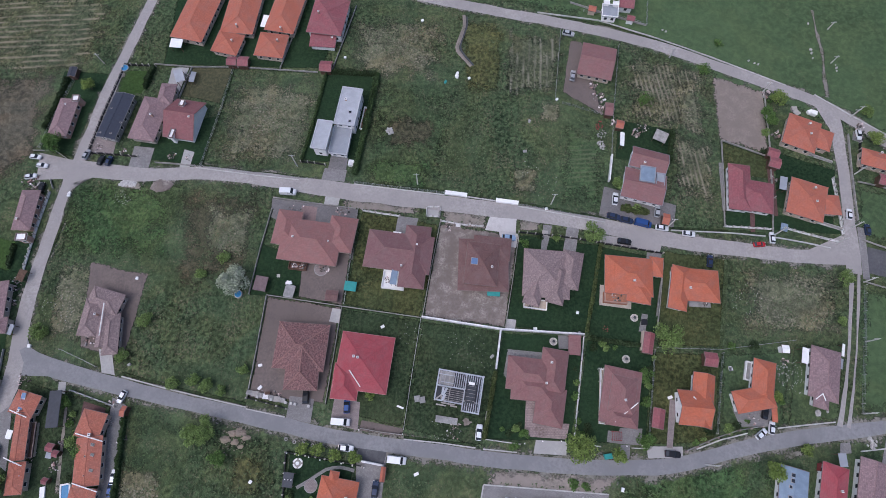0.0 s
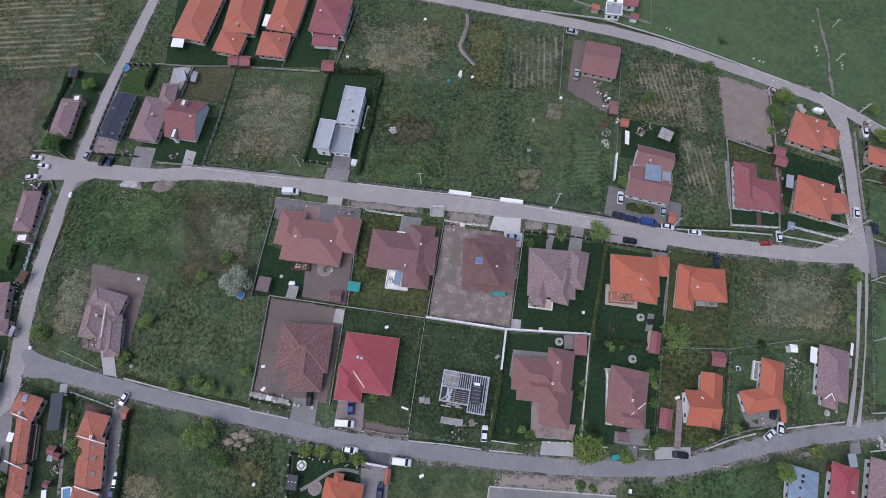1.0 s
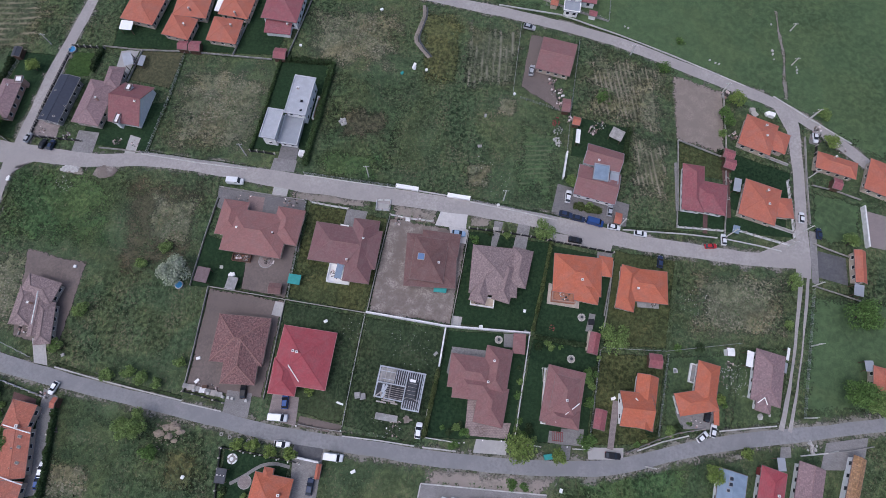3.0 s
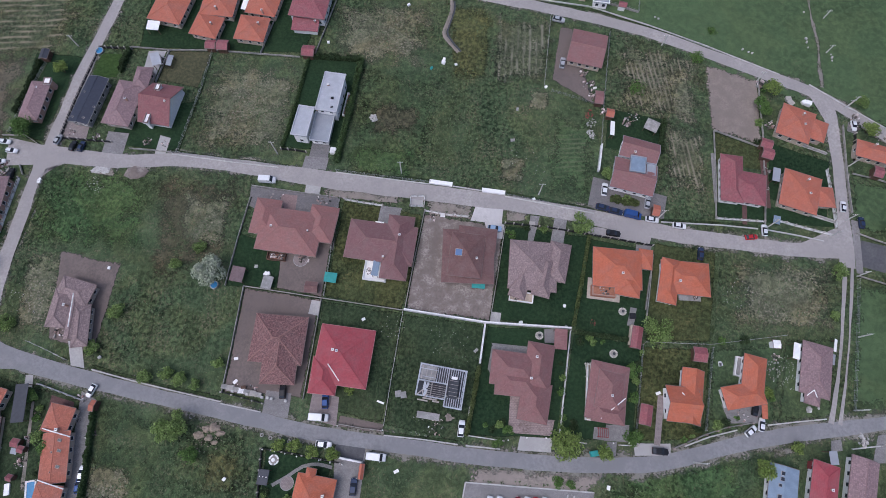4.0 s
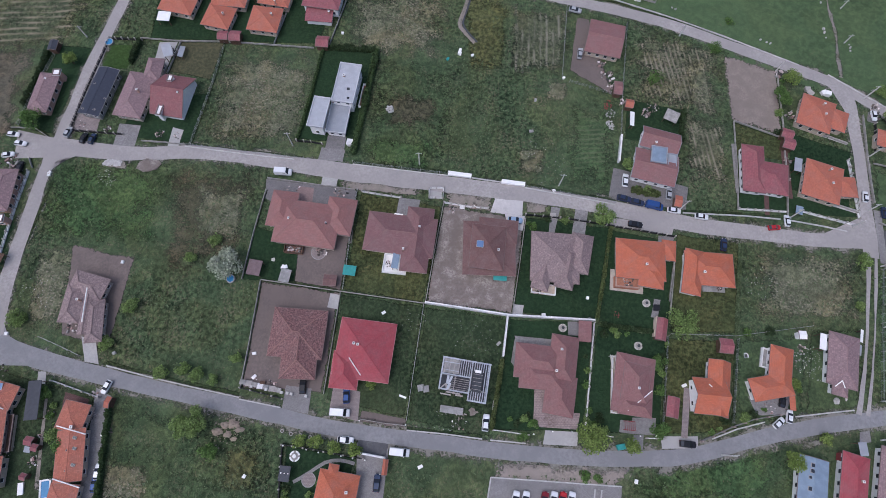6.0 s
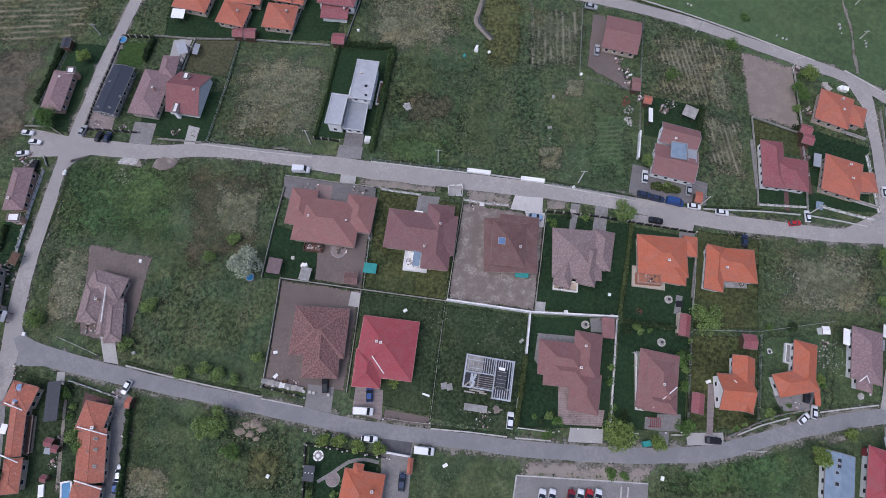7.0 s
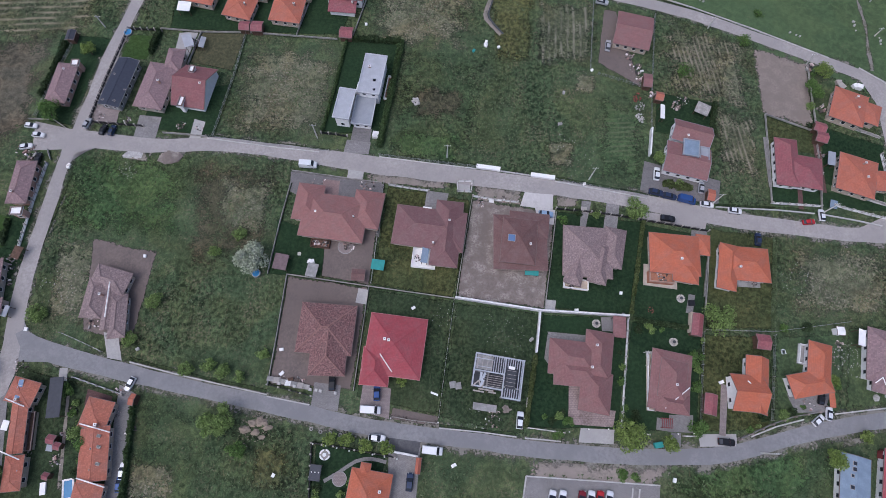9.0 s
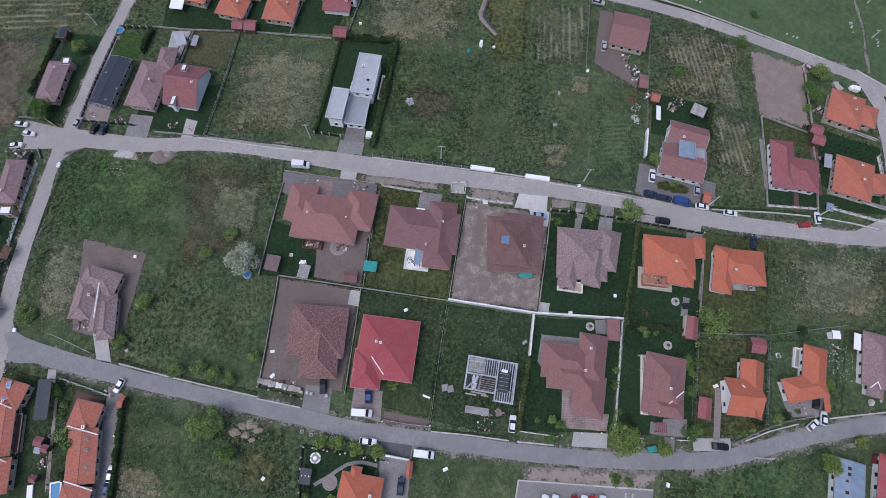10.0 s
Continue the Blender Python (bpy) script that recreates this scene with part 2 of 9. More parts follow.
TAN = paved("dumped_tan_earth", (0.33, 0.27, 0.215), (0.20, 0.165, 0.135), 0.0, 0.95, 0.8)
TANDIRT = paved("trodden_tan_dirt", (0.325, 0.278, 0.245), (0.20, 0.18, 0.15), 0.2, 0.95, 0.6)
BROWNYARD = paved("brown_gravel_yard", (0.182, 0.148, 0.134), (0.128, 0.108, 0.098), 0.06, 0.95, 0.6)
SAND = paved("sandy_dirt", (0.285, 0.248, 0.215), (0.15, 0.145, 0.11), 0.28, 0.95, 0.75)
ASPHALT = paved("worn_asphalt", (0.245, 0.243, 0.25), (0.31, 0.30, 0.298), 0.0, 0.85, 0.3)
DUSTY = paved("dusty_pale_asphalt", (0.378, 0.352, 0.337), (0.28, 0.263, 0.257), 0.0, 0.9, 0.45)
VERGE = paved("gravel_verge", (0.24, 0.225, 0.195), (0.085, 0.09, 0.055), 0.6, 0.95, 1.0)
CONCRETE = paved("pale_concrete", (0.44, 0.425, 0.41), (0.32, 0.31, 0.30), 0.03, 0.85, 0.4)
SLABS = paved("grey_paving_slabs", (0.30, 0.287, 0.283), (0.20, 0.19, 0.18), 0.0, 0.85, 0.4, 0.34)
FRESHCONCRETE = paved("fresh_dusty_concrete", (0.60, 0.575, 0.56), (0.40, 0.38, 0.365), 0.03, 0.85, 0.5)
ROSEPAVE = paved("rose_paving", (0.33, 0.235, 0.22), (0.25, 0.185, 0.175), 0.0, 0.85, 0.4, 0.4)
DARKPAVE = paved("dark_worn_paving", (0.212, 0.202, 0.202), (0.25, 0.235, 0.23), 0.0, 0.88, 0.6, 0.4)
DARKTAR = paved("dark_tar_yard", (0.10, 0.10, 0.108), (0.15, 0.15, 0.15), 0.02, 0.85, 0.5)
REDPAVE = paved("dark_red_paving", (0.15, 0.082, 0.078), (0.11, 0.07, 0.066), 0.0, 0.88, 0.5, 0.5)
COBBLE = paved("reddish_block_paving", (0.34, 0.285, 0.275), (0.24, 0.205, 0.195), 0.0, 0.85, 0.5, 0.5)
PINKCOBBLE = paved("pink_cobble_paving", (0.40, 0.315, 0.30), (0.22, 0.165, 0.155), 0.0, 0.85, 0.9, 0.7)
ROOFS = {
    "rose": tiled_roof("rose_brown_tiles", (0.262, 0.134, 0.128), 0.13),
    "warmrose": tiled_roof("warm_rose_tiles", (0.305, 0.152, 0.138), 0.11),
    "duskrose": tiled_roof("dusky_rose_tiles", (0.222, 0.120, 0.120), 0.13),
    "oldmaroon": tiled_roof("dull_maroon_tiles", (0.262, 0.112, 0.115), 0.16),
    "brown": tiled_roof("dark_brown_tiles", (0.180, 0.102, 0.094), 0.15),
    "mauve": tiled_roof("mauve_tiles", (0.285, 0.195, 0.20), 0.3),
    "greyrose": tiled_roof("grey_rose_mottled_tiles", (0.322, 0.243, 0.236), 0.3, speckle=0.27),
    "speckled": tiled_roof("speckled_red_tiles", (0.262, 0.143, 0.135), 0.36, speckle=0.42),
    "crimson": tiled_roof("crimson_tiles", (0.36, 0.078, 0.092), 0.10),
    "maroon": tiled_roof("maroon_tiles", (0.30, 0.105, 0.115), 0.2),
    "orange": tiled_roof("orange_clay_tiles", (0.495, 0.150, 0.082), 0.12),
    "redorange": tiled_roof("red_orange_clay_tiles", (0.455, 0.152, 0.096), 0.14),
    "brickred": tiled_roof("weathered_brick_red_tiles", (0.415, 0.148, 0.098), 0.25),
    "mossy": tiled_roof("moss_grown_clay_tiles", (0.34, 0.2, 0.1), 0.5),
}
CAPS = {}
for key, tone in (("rose", (0.30, 0.165, 0.156)), ("warmrose", (0.34, 0.175, 0.158)), ("duskrose", (0.265, 0.15, 0.145)), ("oldmaroon", (0.29, 0.13, 0.13)), ("brown", (0.20, 0.115, 0.105)), ("mauve", (0.31, 0.205, 0.203)), ("greyrose", (0.30, 0.226, 0.218)), ("speckled", (0.32, 0.182, 0.162)), ("crimson", (0.37, 0.085, 0.10)), ("maroon", (0.33, 0.125, 0.135)), ("orange", (0.53, 0.175, 0.10)), ("redorange", (0.50, 0.18, 0.118)), ("brickred", (0.46, 0.18, 0.125)), ("mossy", (0.36, 0.21, 0.12))):
    CAPS[ROOFS[key].name] = plain(key + "_ridge_tiles", tone, 0.75)
NAVY = plain("navy_sheet_roof", (0.045, 0.052, 0.075), 0.5)
SLATE = plain("dark_slate_sheet", (0.055, 0.06, 0.075), 0.5)
WHITEROOF = plain("white_membrane", (0.44, 0.455, 0.49), 0.55, 0.0, 0.15, 0.6)
BROWNLAWN = growth("brownish_garden_lawn", (0.088, 0.088, 0.052), (0.060, 0.064, 0.040), (0.13, 0.12, 0.075), 0.5, 1.2, 0.05, wild=0.4)
ROUGHLAWN = growth("uneven_garden_lawn", (0.045, 0.066, 0.036), (0.028, 0.043, 0.025), (0.11, 0.105, 0.07), 0.52, 1.4, 0.05, wild=0.75)
GARDENGRASS = growth("garden_grass", (0.064, 0.097, 0.051), (0.041, 0.064, 0.037), (0.13, 0.15, 0.082), 0.56, 1.2, 0.15, wild=0.7)
MOWN = growth("mown_green_plot", (0.062, 0.1, 0.05), (0.04, 0.067, 0.035), (0.15, 0.16, 0.1), 0.5, 1.0, 0.5, (86, 1.5, 0.55))
PALEEDGE = plain("pale_metal_edge", (0.56, 0.57, 0.60), 0.6)
GREYROOF = plain("grey_membrane", (0.32, 0.34, 0.375), 0.6, 0.0, 0.12, 0.6)
BLUEROOF = plain("pale_blue_sheet", (0.24, 0.31, 0.395), 0.5, 0.0, 0.2, 0.7)
WHITE = plain("white_plaster", (0.91, 0.90, 0.88), 0.85, spread=0.08)
CREAM = plain("cream_plaster", (0.60, 0.50, 0.40), 0.88)
BEIGE = plain("beige_plaster", (0.48, 0.42, 0.36), 0.88)
SALMON = plain("salmon_plaster", (0.52, 0.34, 0.27), 0.88)
REDWALL = plain("red_plaster", (0.26, 0.06, 0.06), 0.85)
TERRACOTTA = plain("orange_terrace_tiles", (0.46, 0.21, 0.13), 0.8, 0.0, 0.25, 2.0)
MAUVESHEET = plain("mauve_brown_sheet", (0.20, 0.145, 0.15), 0.7, 0.0, 0.25, 1.5)
PINKEDGE = plain("pale_rose_gutter", (0.50, 0.26, 0.26), 0.6)
FASCIA = plain("weathered_eaves_board", (0.23, 0.175, 0.16), 0.7)
# Very dark tone: painted shade in the house frame and beside the bank; tabletops too.
DARKSLAB = plain("dark_blue_grey", (0.07, 0.075, 0.085), 0.9)
OLDWALL = plain("old_stained_wall", (0.42, 0.40, 0.375), 0.92, 0.0, 0.4, 0.8)
KERB = plain("pale_kerb_concrete", (0.55, 0.54, 0.52), 0.9, 0.0, 0.25, 0.8)
STONE = plain("weathered_concrete", (0.37, 0.36, 0.35), 0.92, 0.0, 0.35, 0.8)
WHITEWALL = plain("whitewashed_wall", (0.83, 0.82, 0.81), 0.9, 0.0, 0.25, 0.8)
BENCHSTONE = plain("pale_bench_stone", (0.58, 0.56, 0.50), 0.9)
FRAMECONCRETE = plain("fresh_pale_concrete", (0.52, 0.55, 0.60), 0.85, 0.0, 0.25, 0.8)
POLECONCRETE = plain("pale_pole_concrete", (0.62, 0.61, 0.58), 0.85, 0.0, 0.2, 1.0)
PALEPOST = plain("pale_concrete_post", (0.42, 0.39, 0.36), 0.9)
POST = plain("brick_post", (0.34, 0.27, 0.25), 0.9)
DECK = plain("reddish_deck_boards", (0.28, 0.15, 0.11), 0.8, 0.0, 0.3, 2.0)
WOOD = plain("brown_timber", (0.14, 0.085, 0.06), 0.8, 0.0, 0.4, 2.0)
DARKMETAL = plain("dark_iron", (0.035, 0.035, 0.04), 0.5, 0.6)
STEEL = plain("galvanised_steel", (0.42, 0.43, 0.44), 0.45, 0.7)
RUBBER = plain("tyre_rubber", (0.02, 0.02, 0.021), 0.9)
PANE = glassy("window_glass", (0.03, 0.035, 0.045))
CARGLASS = glassy("car_glass", (0.02, 0.023, 0.03), 0.08)
LAMPGLASS = plain("lamp_lens", (0.6, 0.6, 0.58), 0.2)
REDLENS = plain("red_lens", (0.4, 0.02, 0.02), 0.25)
POOLWATER = plain("pool_water", (0.07, 0.25, 0.48), 0.08)
TEAL = plain("teal_tarpaulin", (0.05, 0.30, 0.28), 0.6)
SOLAR = glassy("solar_glass", (0.12, 0.2, 0.36), 0.15)
BARK = plain("bark", (0.09, 0.07, 0.055), 0.95, 0.0, 0.4, 3.0)
LEAF = leafy("spring_leaves", (0.172, 0.238, 0.083))
LEAFDARK = leafy("dark_leaves", (0.108, 0.175, 0.055))
LEAFYELLOW = leafy("yellow_leaves", (0.185, 0.245, 0.072))
BLOSSOM = leafy("pale_blossom", (0.36, 0.39, 0.31), 0.4)
HEDGELEAF = leafy("hedge_leaves", (0.042, 0.062, 0.03))
OLIVEHEDGE = leafy("olive_hedge_leaves", (0.085, 0.103, 0.043))
HEDGEGREEN = leafy("clipped_hedge_leaves", (0.06, 0.092, 0.04))
WEEDS = leafy("weed_leaves", (0.105, 0.135, 0.075), 0.5)
STRAW = leafy("straw", (0.128, 0.126, 0.080), 0.35)
def mixed(name, dark, pale):
    """Many small things of many tones, one tone to each."""
    m, n, link, b = nodes_of(name, 0.85)
    g = n.new("ShaderNodeNewGeometry")
    r = n.new("ShaderNodeValToRGB")
    for e, (p, c) in zip([r.color_ramp.elements[0], r.color_ramp.elements[1]] + [r.color_ramp.elements.new(0.5) for _ in range(3)], ((0.0, dark), (1.0, pale), (0.3, (0.16, 0.13, 0.11)), (0.55, (0.30, 0.29, 0.28)), (0.8, (0.32, 0.16, 0.13)))):
        e.position, e.color = p, (*c, 1)
    link(g.outputs["Random Per Island"], r.inputs[0])
    link(r.outputs[0], b.inputs["Base Color"])
    return m


CLUTTER = mixed("household_clutter", (0.04, 0.04, 0.045), (0.72, 0.71, 0.70))
RUBBLE = plain("pale_rubble", (0.56, 0.54, 0.52), 0.95, 0.0, 0.4, 2.0)


# ---- mesh helpers ----
def link_mesh(name, bm, material, parent=None, label="", at=None):
    me = bpy.data.meshes.new(name)
    bm.to_mesh(me)
    bm.free()
    me.materials.append(material)
    ob = new(name, me)
    if parent is not None:
        ob.parent = parent
    if at is not None:
        ob.matrix_basis = at
    if label:
        ob["label"] = label
    return ob


def part(name, bm, material, parent, label="", at=None):
    return link_mesh(name, bm, material, parent, label, at)


def again(ob, parent, at):
    """Another part on the same mesh."""
    o = new(ob.name.split(".")[0], ob.data)
    o.parent, o.matrix_basis = parent, at
    return o


def thing(name, x, y, label, category, group="", turn=0.0, z=0.0, kind=""):
    ob = new(name)
    ob.empty_display_size = 0.5
    ob.matrix_basis = pose(x, y, z, 0, 0, turn)
    return tagged(ob, label, category, group, kind)


def box(bm, x, y, z, lx, ly, lz, turn=0.0, bevel=0.0):
    """A box with its base's middle at x, y, z."""
    m = pose(x, y, z + lz / 2, 0, 0, turn) @ Matrix.Diagonal((lx, ly, lz, 1))
    made = bmesh.ops.create_cube(bm, size=1.0, matrix=m)
    if bevel:
        edges = list({e for v in made["verts"] for e in v.link_edges})
        bmesh.ops.bevel(bm, geom=edges, offset=bevel, segments=1, affect="EDGES")
    return bm


def fresh_box(*a, **k):
    return box(bmesh.new(), *a, **k)


def rod(bm, a, b, r, sides=6, r2=None):
    a, b = Vector(a), Vector(b)
    d = b - a
    m = Matrix.Translation((a + b) / 2) @ d.to_track_quat("Z", "Y").to_matrix().to_4x4()
    bmesh.ops.create_cone(bm, cap_ends=True, segments=sides, radius1=r, radius2=r if r2 is None else r2, depth=d.length, matrix=m)
    return bm


def polygon_solid(bm, pts, z0, z1):
    low = [bm.verts.new((p[0], p[1], z0)) for p in pts]
    top = [bm.verts.new((p[0], p[1], z1)) for p in pts]
    bm.faces.new(top)
    bm.faces.new(low[::-1])
    for i in range(len(pts)):
        j = (i + 1) % len(pts)
        bm.faces.new((low[i], low[j], top[j], top[i]))
    bmesh.ops.recalc_face_normals(bm, faces=bm.faces)
    return bm


LAYER = {}
LEVELS = {"field": (0.006, 40), "meadow": (0.002, 1), "lawn": (0.12, 3), "yard": (0.134, 3), "verge": (0.148, 3), "drive": (0.162, 3), "parking": (0.176, 1)}
ROAD_Z = 0.18
ROAD_SPOTS, KEPT_PLOTS = [], []


PLACED = {}


def apart(p, q):
    """True where a line along some side parts two four-sided plots."""
    for a in (p, q):
        for i in range(4):
            nx, ny = a[(i + 1) % 4][1] - a[i][1], a[i][0] - a[(i + 1) % 4][0]
            u, v = [nx * x + ny * y for x, y in p], [nx * x + ny * y for x, y in q]
            if max(u) <= min(v) or max(v) <= min(u):
                return True
    return False


def free_layer(name, p, lap):
    """The lowest layer of this kind that no touching plot has taken."""
    used = [k for q, k in PLACED.setdefault(name, []) if not apart(p, q)]
    k = next((k for k in range(lap) if k not in used), 0)
    PLACED[name].append((p, k))
    return k


def patch(name, material, p, label, cuts=6, kind="structure"):
    """A flat piece of ground cover between four corners, with UV from -1 to 1."""
    LAYER[name] = LAYER.get(name, -1) + 1
    level, lap = LEVELS[name]
    z = level + 0.004 * (LAYER[name] if lap > 9 else free_layer(name, p, lap))
    if name not in ("field", "meadow", "verge") or material in (MEADOW, SOIL, ACRE, BROWNACRE, STRIPED, PLOUGH):
        KEPT_PLOTS.append(p)
    bm = bmesh.new()
    uv = bm.loops.layers.uv.new("UVMap")
    c = [Vector((*q, z)) for q in p]
    grid = [[bm.verts.new((c[0] * (1 - u) + c[1] * u) * (1 - v) + (c[3] * (1 - u) + c[2] * u) * v) for u in [i / cuts for i in range(cuts + 1)]] for v in [i / cuts for i in range(cuts + 1)]]
    for j in range(cuts):
        for i in range(cuts):
            f = bm.faces.new((grid[j][i], grid[j][i + 1], grid[j + 1][i + 1], grid[j + 1][i]))
            for loop, (a, b) in zip(f.loops, ((i, j), (i + 1, j), (i + 1, j + 1), (i, j + 1))):
                loop[uv].uv = (2 * a / cuts - 1, 2 * b / cuts - 1)
    bmesh.ops.recalc_face_normals(bm, faces=bm.faces)
    if bm.faces[:] and bm.faces[0].normal.z < 0:
        bmesh.ops.reverse_faces(bm, faces=bm.faces)
    return tagged(link_mesh(name, bm, material), label, "ground", "", kind)


def curve_points(pts, step=3.0):
    """A smooth line through a few plan points."""
    P = [Vector(p) for p in pts]
    P = [P[0] * 2 - P[1]] + P + [P[-1] * 2 - P[-2]]
    out = []
    for i in range(1, len(P) - 2):
        a, b, c, d = P[i - 1:i + 3]
        k = max(2, int((c - b).length / step))
        for j in range(k):
            t = j / k
            out.append(0.5 * (2 * b + (c - a) * t + (2 * a - 5 * b + 4 * c - d) * t * t + (3 * b - a - 3 * c + d) * t ** 3))
    return out + [P[-2]]


def ribbon(name, pts, width, material, label, z, height=0.0, wobble=0.0, category="road", kind="structure"):
    """A road or strip along a smooth line; widths may differ from point to point."""
    line = curve_points(pts)
    bm = bmesh.new()
    uv = bm.loops.layers.uv.new("UVMap")
    rows = []
    for i, p in enumerate(line):
        d = (line[min(i + 1, len(line) - 1)] - line[max(i - 1, 0)]).normalized()
        s = Vector((-d.y, d.x))
        f = i / (len(line) - 1) * (len(width) - 1)
        k = min(int(f), len(width) - 2)
        w = width[k] * (1 - f + k) + width[k + 1] * (f - k)
        wl = w / 2 + wobble * noise.noise((p.x * 0.15, p.y * 0.15, 3))
        wr = w / 2 + wobble * noise.noise((p.x * 0.15, p.y * 0.15, 9))
        ROAD_SPOTS.append((p.x, p.y, (w / 2 + 0.9) ** 2))
        rows.append([bm.verts.new((p.x + s.x * q, p.y + s.y * q, z + e)) for q, e in ((wl, 0), (0, height), (-wr, 0))])
    for a, b in zip(rows, rows[1:]):
        for i in (0, 1):
            f = bm.faces.new((a[i], a[i + 1], b[i + 1], b[i]))
            for loop, v in zip(f.loops, (i - 1, i, i, i - 1)):
                loop[uv].uv = (v, 0)
    bmesh.ops.recalc_face_normals(bm, faces=bm.faces)
    return tagged(link_mesh(name, bm, material), label, category, "", kind)


# ---- houses ----
WINDOW_MESHES = {}


def window_parts(house, x, y, z, turn, w, h, door=False):
    """A window or door proud of a wall whose outside looks along local -y."""
    key = (w, h, door)
    if key not in WINDOW_MESHES:
        bm = bmesh.new()
        for sx in (-1, 1):
            box(bm, sx * (w / 2 - 0.04), 0, -h / 2, 0.08, 0.12, h)
        box(bm, 0, 0, h / 2 - 0.08, w - 0.16, 0.12, 0.08)
        box(bm, 0, 0, -h / 2, w - 0.16, 0.12, 0.08)
        frame_ob = part("door" if door else "window", bm, WOOD if door else WHITE, house, "", pose(x, y, z, 0, 0, turn))
        pane = part("door_leaf" if door else "pane", fresh_box(0, 0.03, -h / 2 + 0.08, w - 0.16, 0.05, h - 0.16), WOOD if door else PANE, frame_ob)
        WINDOW_MESHES[key] = (frame_ob, pane)
        return
    a, b = WINDOW_MESHES[key]
    o = again(a, house, pose(x, y, z, 0, 0, turn))
    again(b, o, Matrix.Identity(4))


def ridge_caps(bm, edges, r=0.085):
    for a, b in edges:
        rod(bm, a, b, r, 5)


def ring(ax, ay, bx, by, z0, z1):
    """A rectangular ring between two half sizes."""
    bm = bmesh.new()
    loops = [[bm.verts.new((sx * x, sy * y, z)) for sx, sy in ((-1, -1), (1, -1), (1, 1), (-1, 1))] for x, y, z in ((ax, ay, z0), (ax, ay, z1), (bx, by, z1), (bx, by, z0))]
    for k in range(4):
        a, b = loops[k], loops[(k + 1) % 4]
        for i in range(4):
            j = (i + 1) % 4
            bm.faces.new((a[i], a[j], b[j], b[i]))
    bmesh.ops.recalc_face_normals(bm, faces=bm.faces)
    return bm


def add_block(house, at, kind, cx, cy, turn, L, W, eave, ridge, roof, wall, base=0.0, caps=None, windows=True, edge=FASCIA, over=0.55):
    """One wing of a house: walls, windows, roof, eaves board and ridge tiles. L runs along the ridge."""
    T = Matrix.Translation((-at[0], -at[1], 0)) @ pose(cx, cy, 0, 0, 0, turn)
    hl, hw = L / 2, W / 2
    o = min(over, hl * 0.3, hw * 0.3)
    bm = bmesh.new()
    top = eave - 0.16
    if kind == "gable":
        k = (hw - o) / hw
        prof = [(-hw + o, base), (hw - o, base), (hw - o, top), (0, top + (ridge - eave) * k), (-hw + o, top)]
        ends = [[bm.verts.new((s * (hl - o), py, pz)) for py, pz in prof] for s in (-1, 1)]
        bm.faces.new(ends[0])
        bm.faces.new(ends[1][::-1])
        for i in range(5):
            j = (i + 1) % 5
            bm.faces.new((ends[0][i], ends[1][i], ends[1][j], ends[0][j]))
        bmesh.ops.recalc_face_normals(bm, faces=bm.faces)
    else:
        box(bm, 0, 0, base, L - 2 * o, W - 2 * o, (eave - base) if kind != "flat" else eave - base - 0.2)
    part("wall", bm, wall, house, "", T)
    # roof
    bm = bmesh.new()
    uv = bm.loops.layers.uv.new("UVMap")
    edges = []
    if kind == "flat":
        box(bm, 0, 0, eave - 0.25, L, W, 0.25)
        r_ob = part("roof", bm, roof, house, "", T)
        part("parapet", ring(hl + 0.004, hw + 0.004, hl - 0.24, hw - 0.24, eave - 0.02, eave + 0.26), edge, r_ob)
    elif kind == "shed":
        q = [(-hl, -hw, eave), (hl, -hw, eave), (hl, hw, ridge), (-hl, hw, ridge)]
        up = [bm.verts.new(v) for v in q]
        dn = [bm.verts.new((v[0], v[1], v[2] - 0.14)) for v in q]
        bm.faces.new(up)
        bm.faces.new(dn[::-1])
        for i in range(4):
            j = (i + 1) % 4
            bm.faces.new((dn[i], dn[j], up[j], up[i]))
        for f in bm.faces:
            for loop in f.loops:
                loop[uv].uv = (loop.vert.co.x, loop.vert.co.y)
        r_ob = part("roof", bm, roof, house, "", T)
    else:
        inset = 0.0 if kind == "gable" else min(hw, hl)
        if kind == "halfhip":
            inset = hw * 0.45
        e = [(-hl, -hw), (hl, -hw), (hl, hw), (-hl, hw)]
        E = [Vector((x, y, eave)) for x, y in e]
        r0, r1 = Vector((-hl + inset, 0, ridge)), Vector((hl - inset, 0, ridge))
        if (r1 - r0).length < 0.15:
            r1 = r0 = (r0 + r1) / 2
        faces = [(E[0], E[1], r1, r0), (E[2], E[3], r0, r1), (E[1], E[2], r1), (E[3], E[0], r0)]
        if kind == "gable":
            faces = faces[:2]
        rise = ridge - eave
        for f in faces:
            if r0 == r1 and len(f) == 4:
                f = f[:3]
            vs = [bm.verts.new(v) for v in f]
            face = bm.faces.new(vs)
            a = (f[1] - f[0]).normalized()
            for loop in face.loops:
                d = loop.vert.co - f[0]
                along = d.dot(a)
                loop[uv].uv = (along, (d - a * along).length)
        # underside closes the roof
        low = [bm.verts.new((v.x, v.y, v.z - 0.16)) for v in E]
        if kind == "gable":
            m0, m1 = bm.verts.new((r0.x, 0, ridge - 0.18)), bm.verts.new((r1.x, 0, ridge - 0.18))
            bm.faces.new((low[1], low[0], m0, m1))
            bm.faces.new((low[3], low[2], m1, m0))
        else:
            bm.faces.new(low[::-1])
        r_ob = part("roof", bm, roof, house, "", T)
        edges = [(r0, r1)] if r0 != r1 else []
        if kind != "gable":
            edges += [(E[0], r0), (E[3], r0), (E[1], r1), (E[2], r1)]
        bm = bmesh.new()
        ridge_caps(bm, edges, 0.15 if roof in (ROOFS["speckled"], ROOFS["greyrose"]) else 0.085)
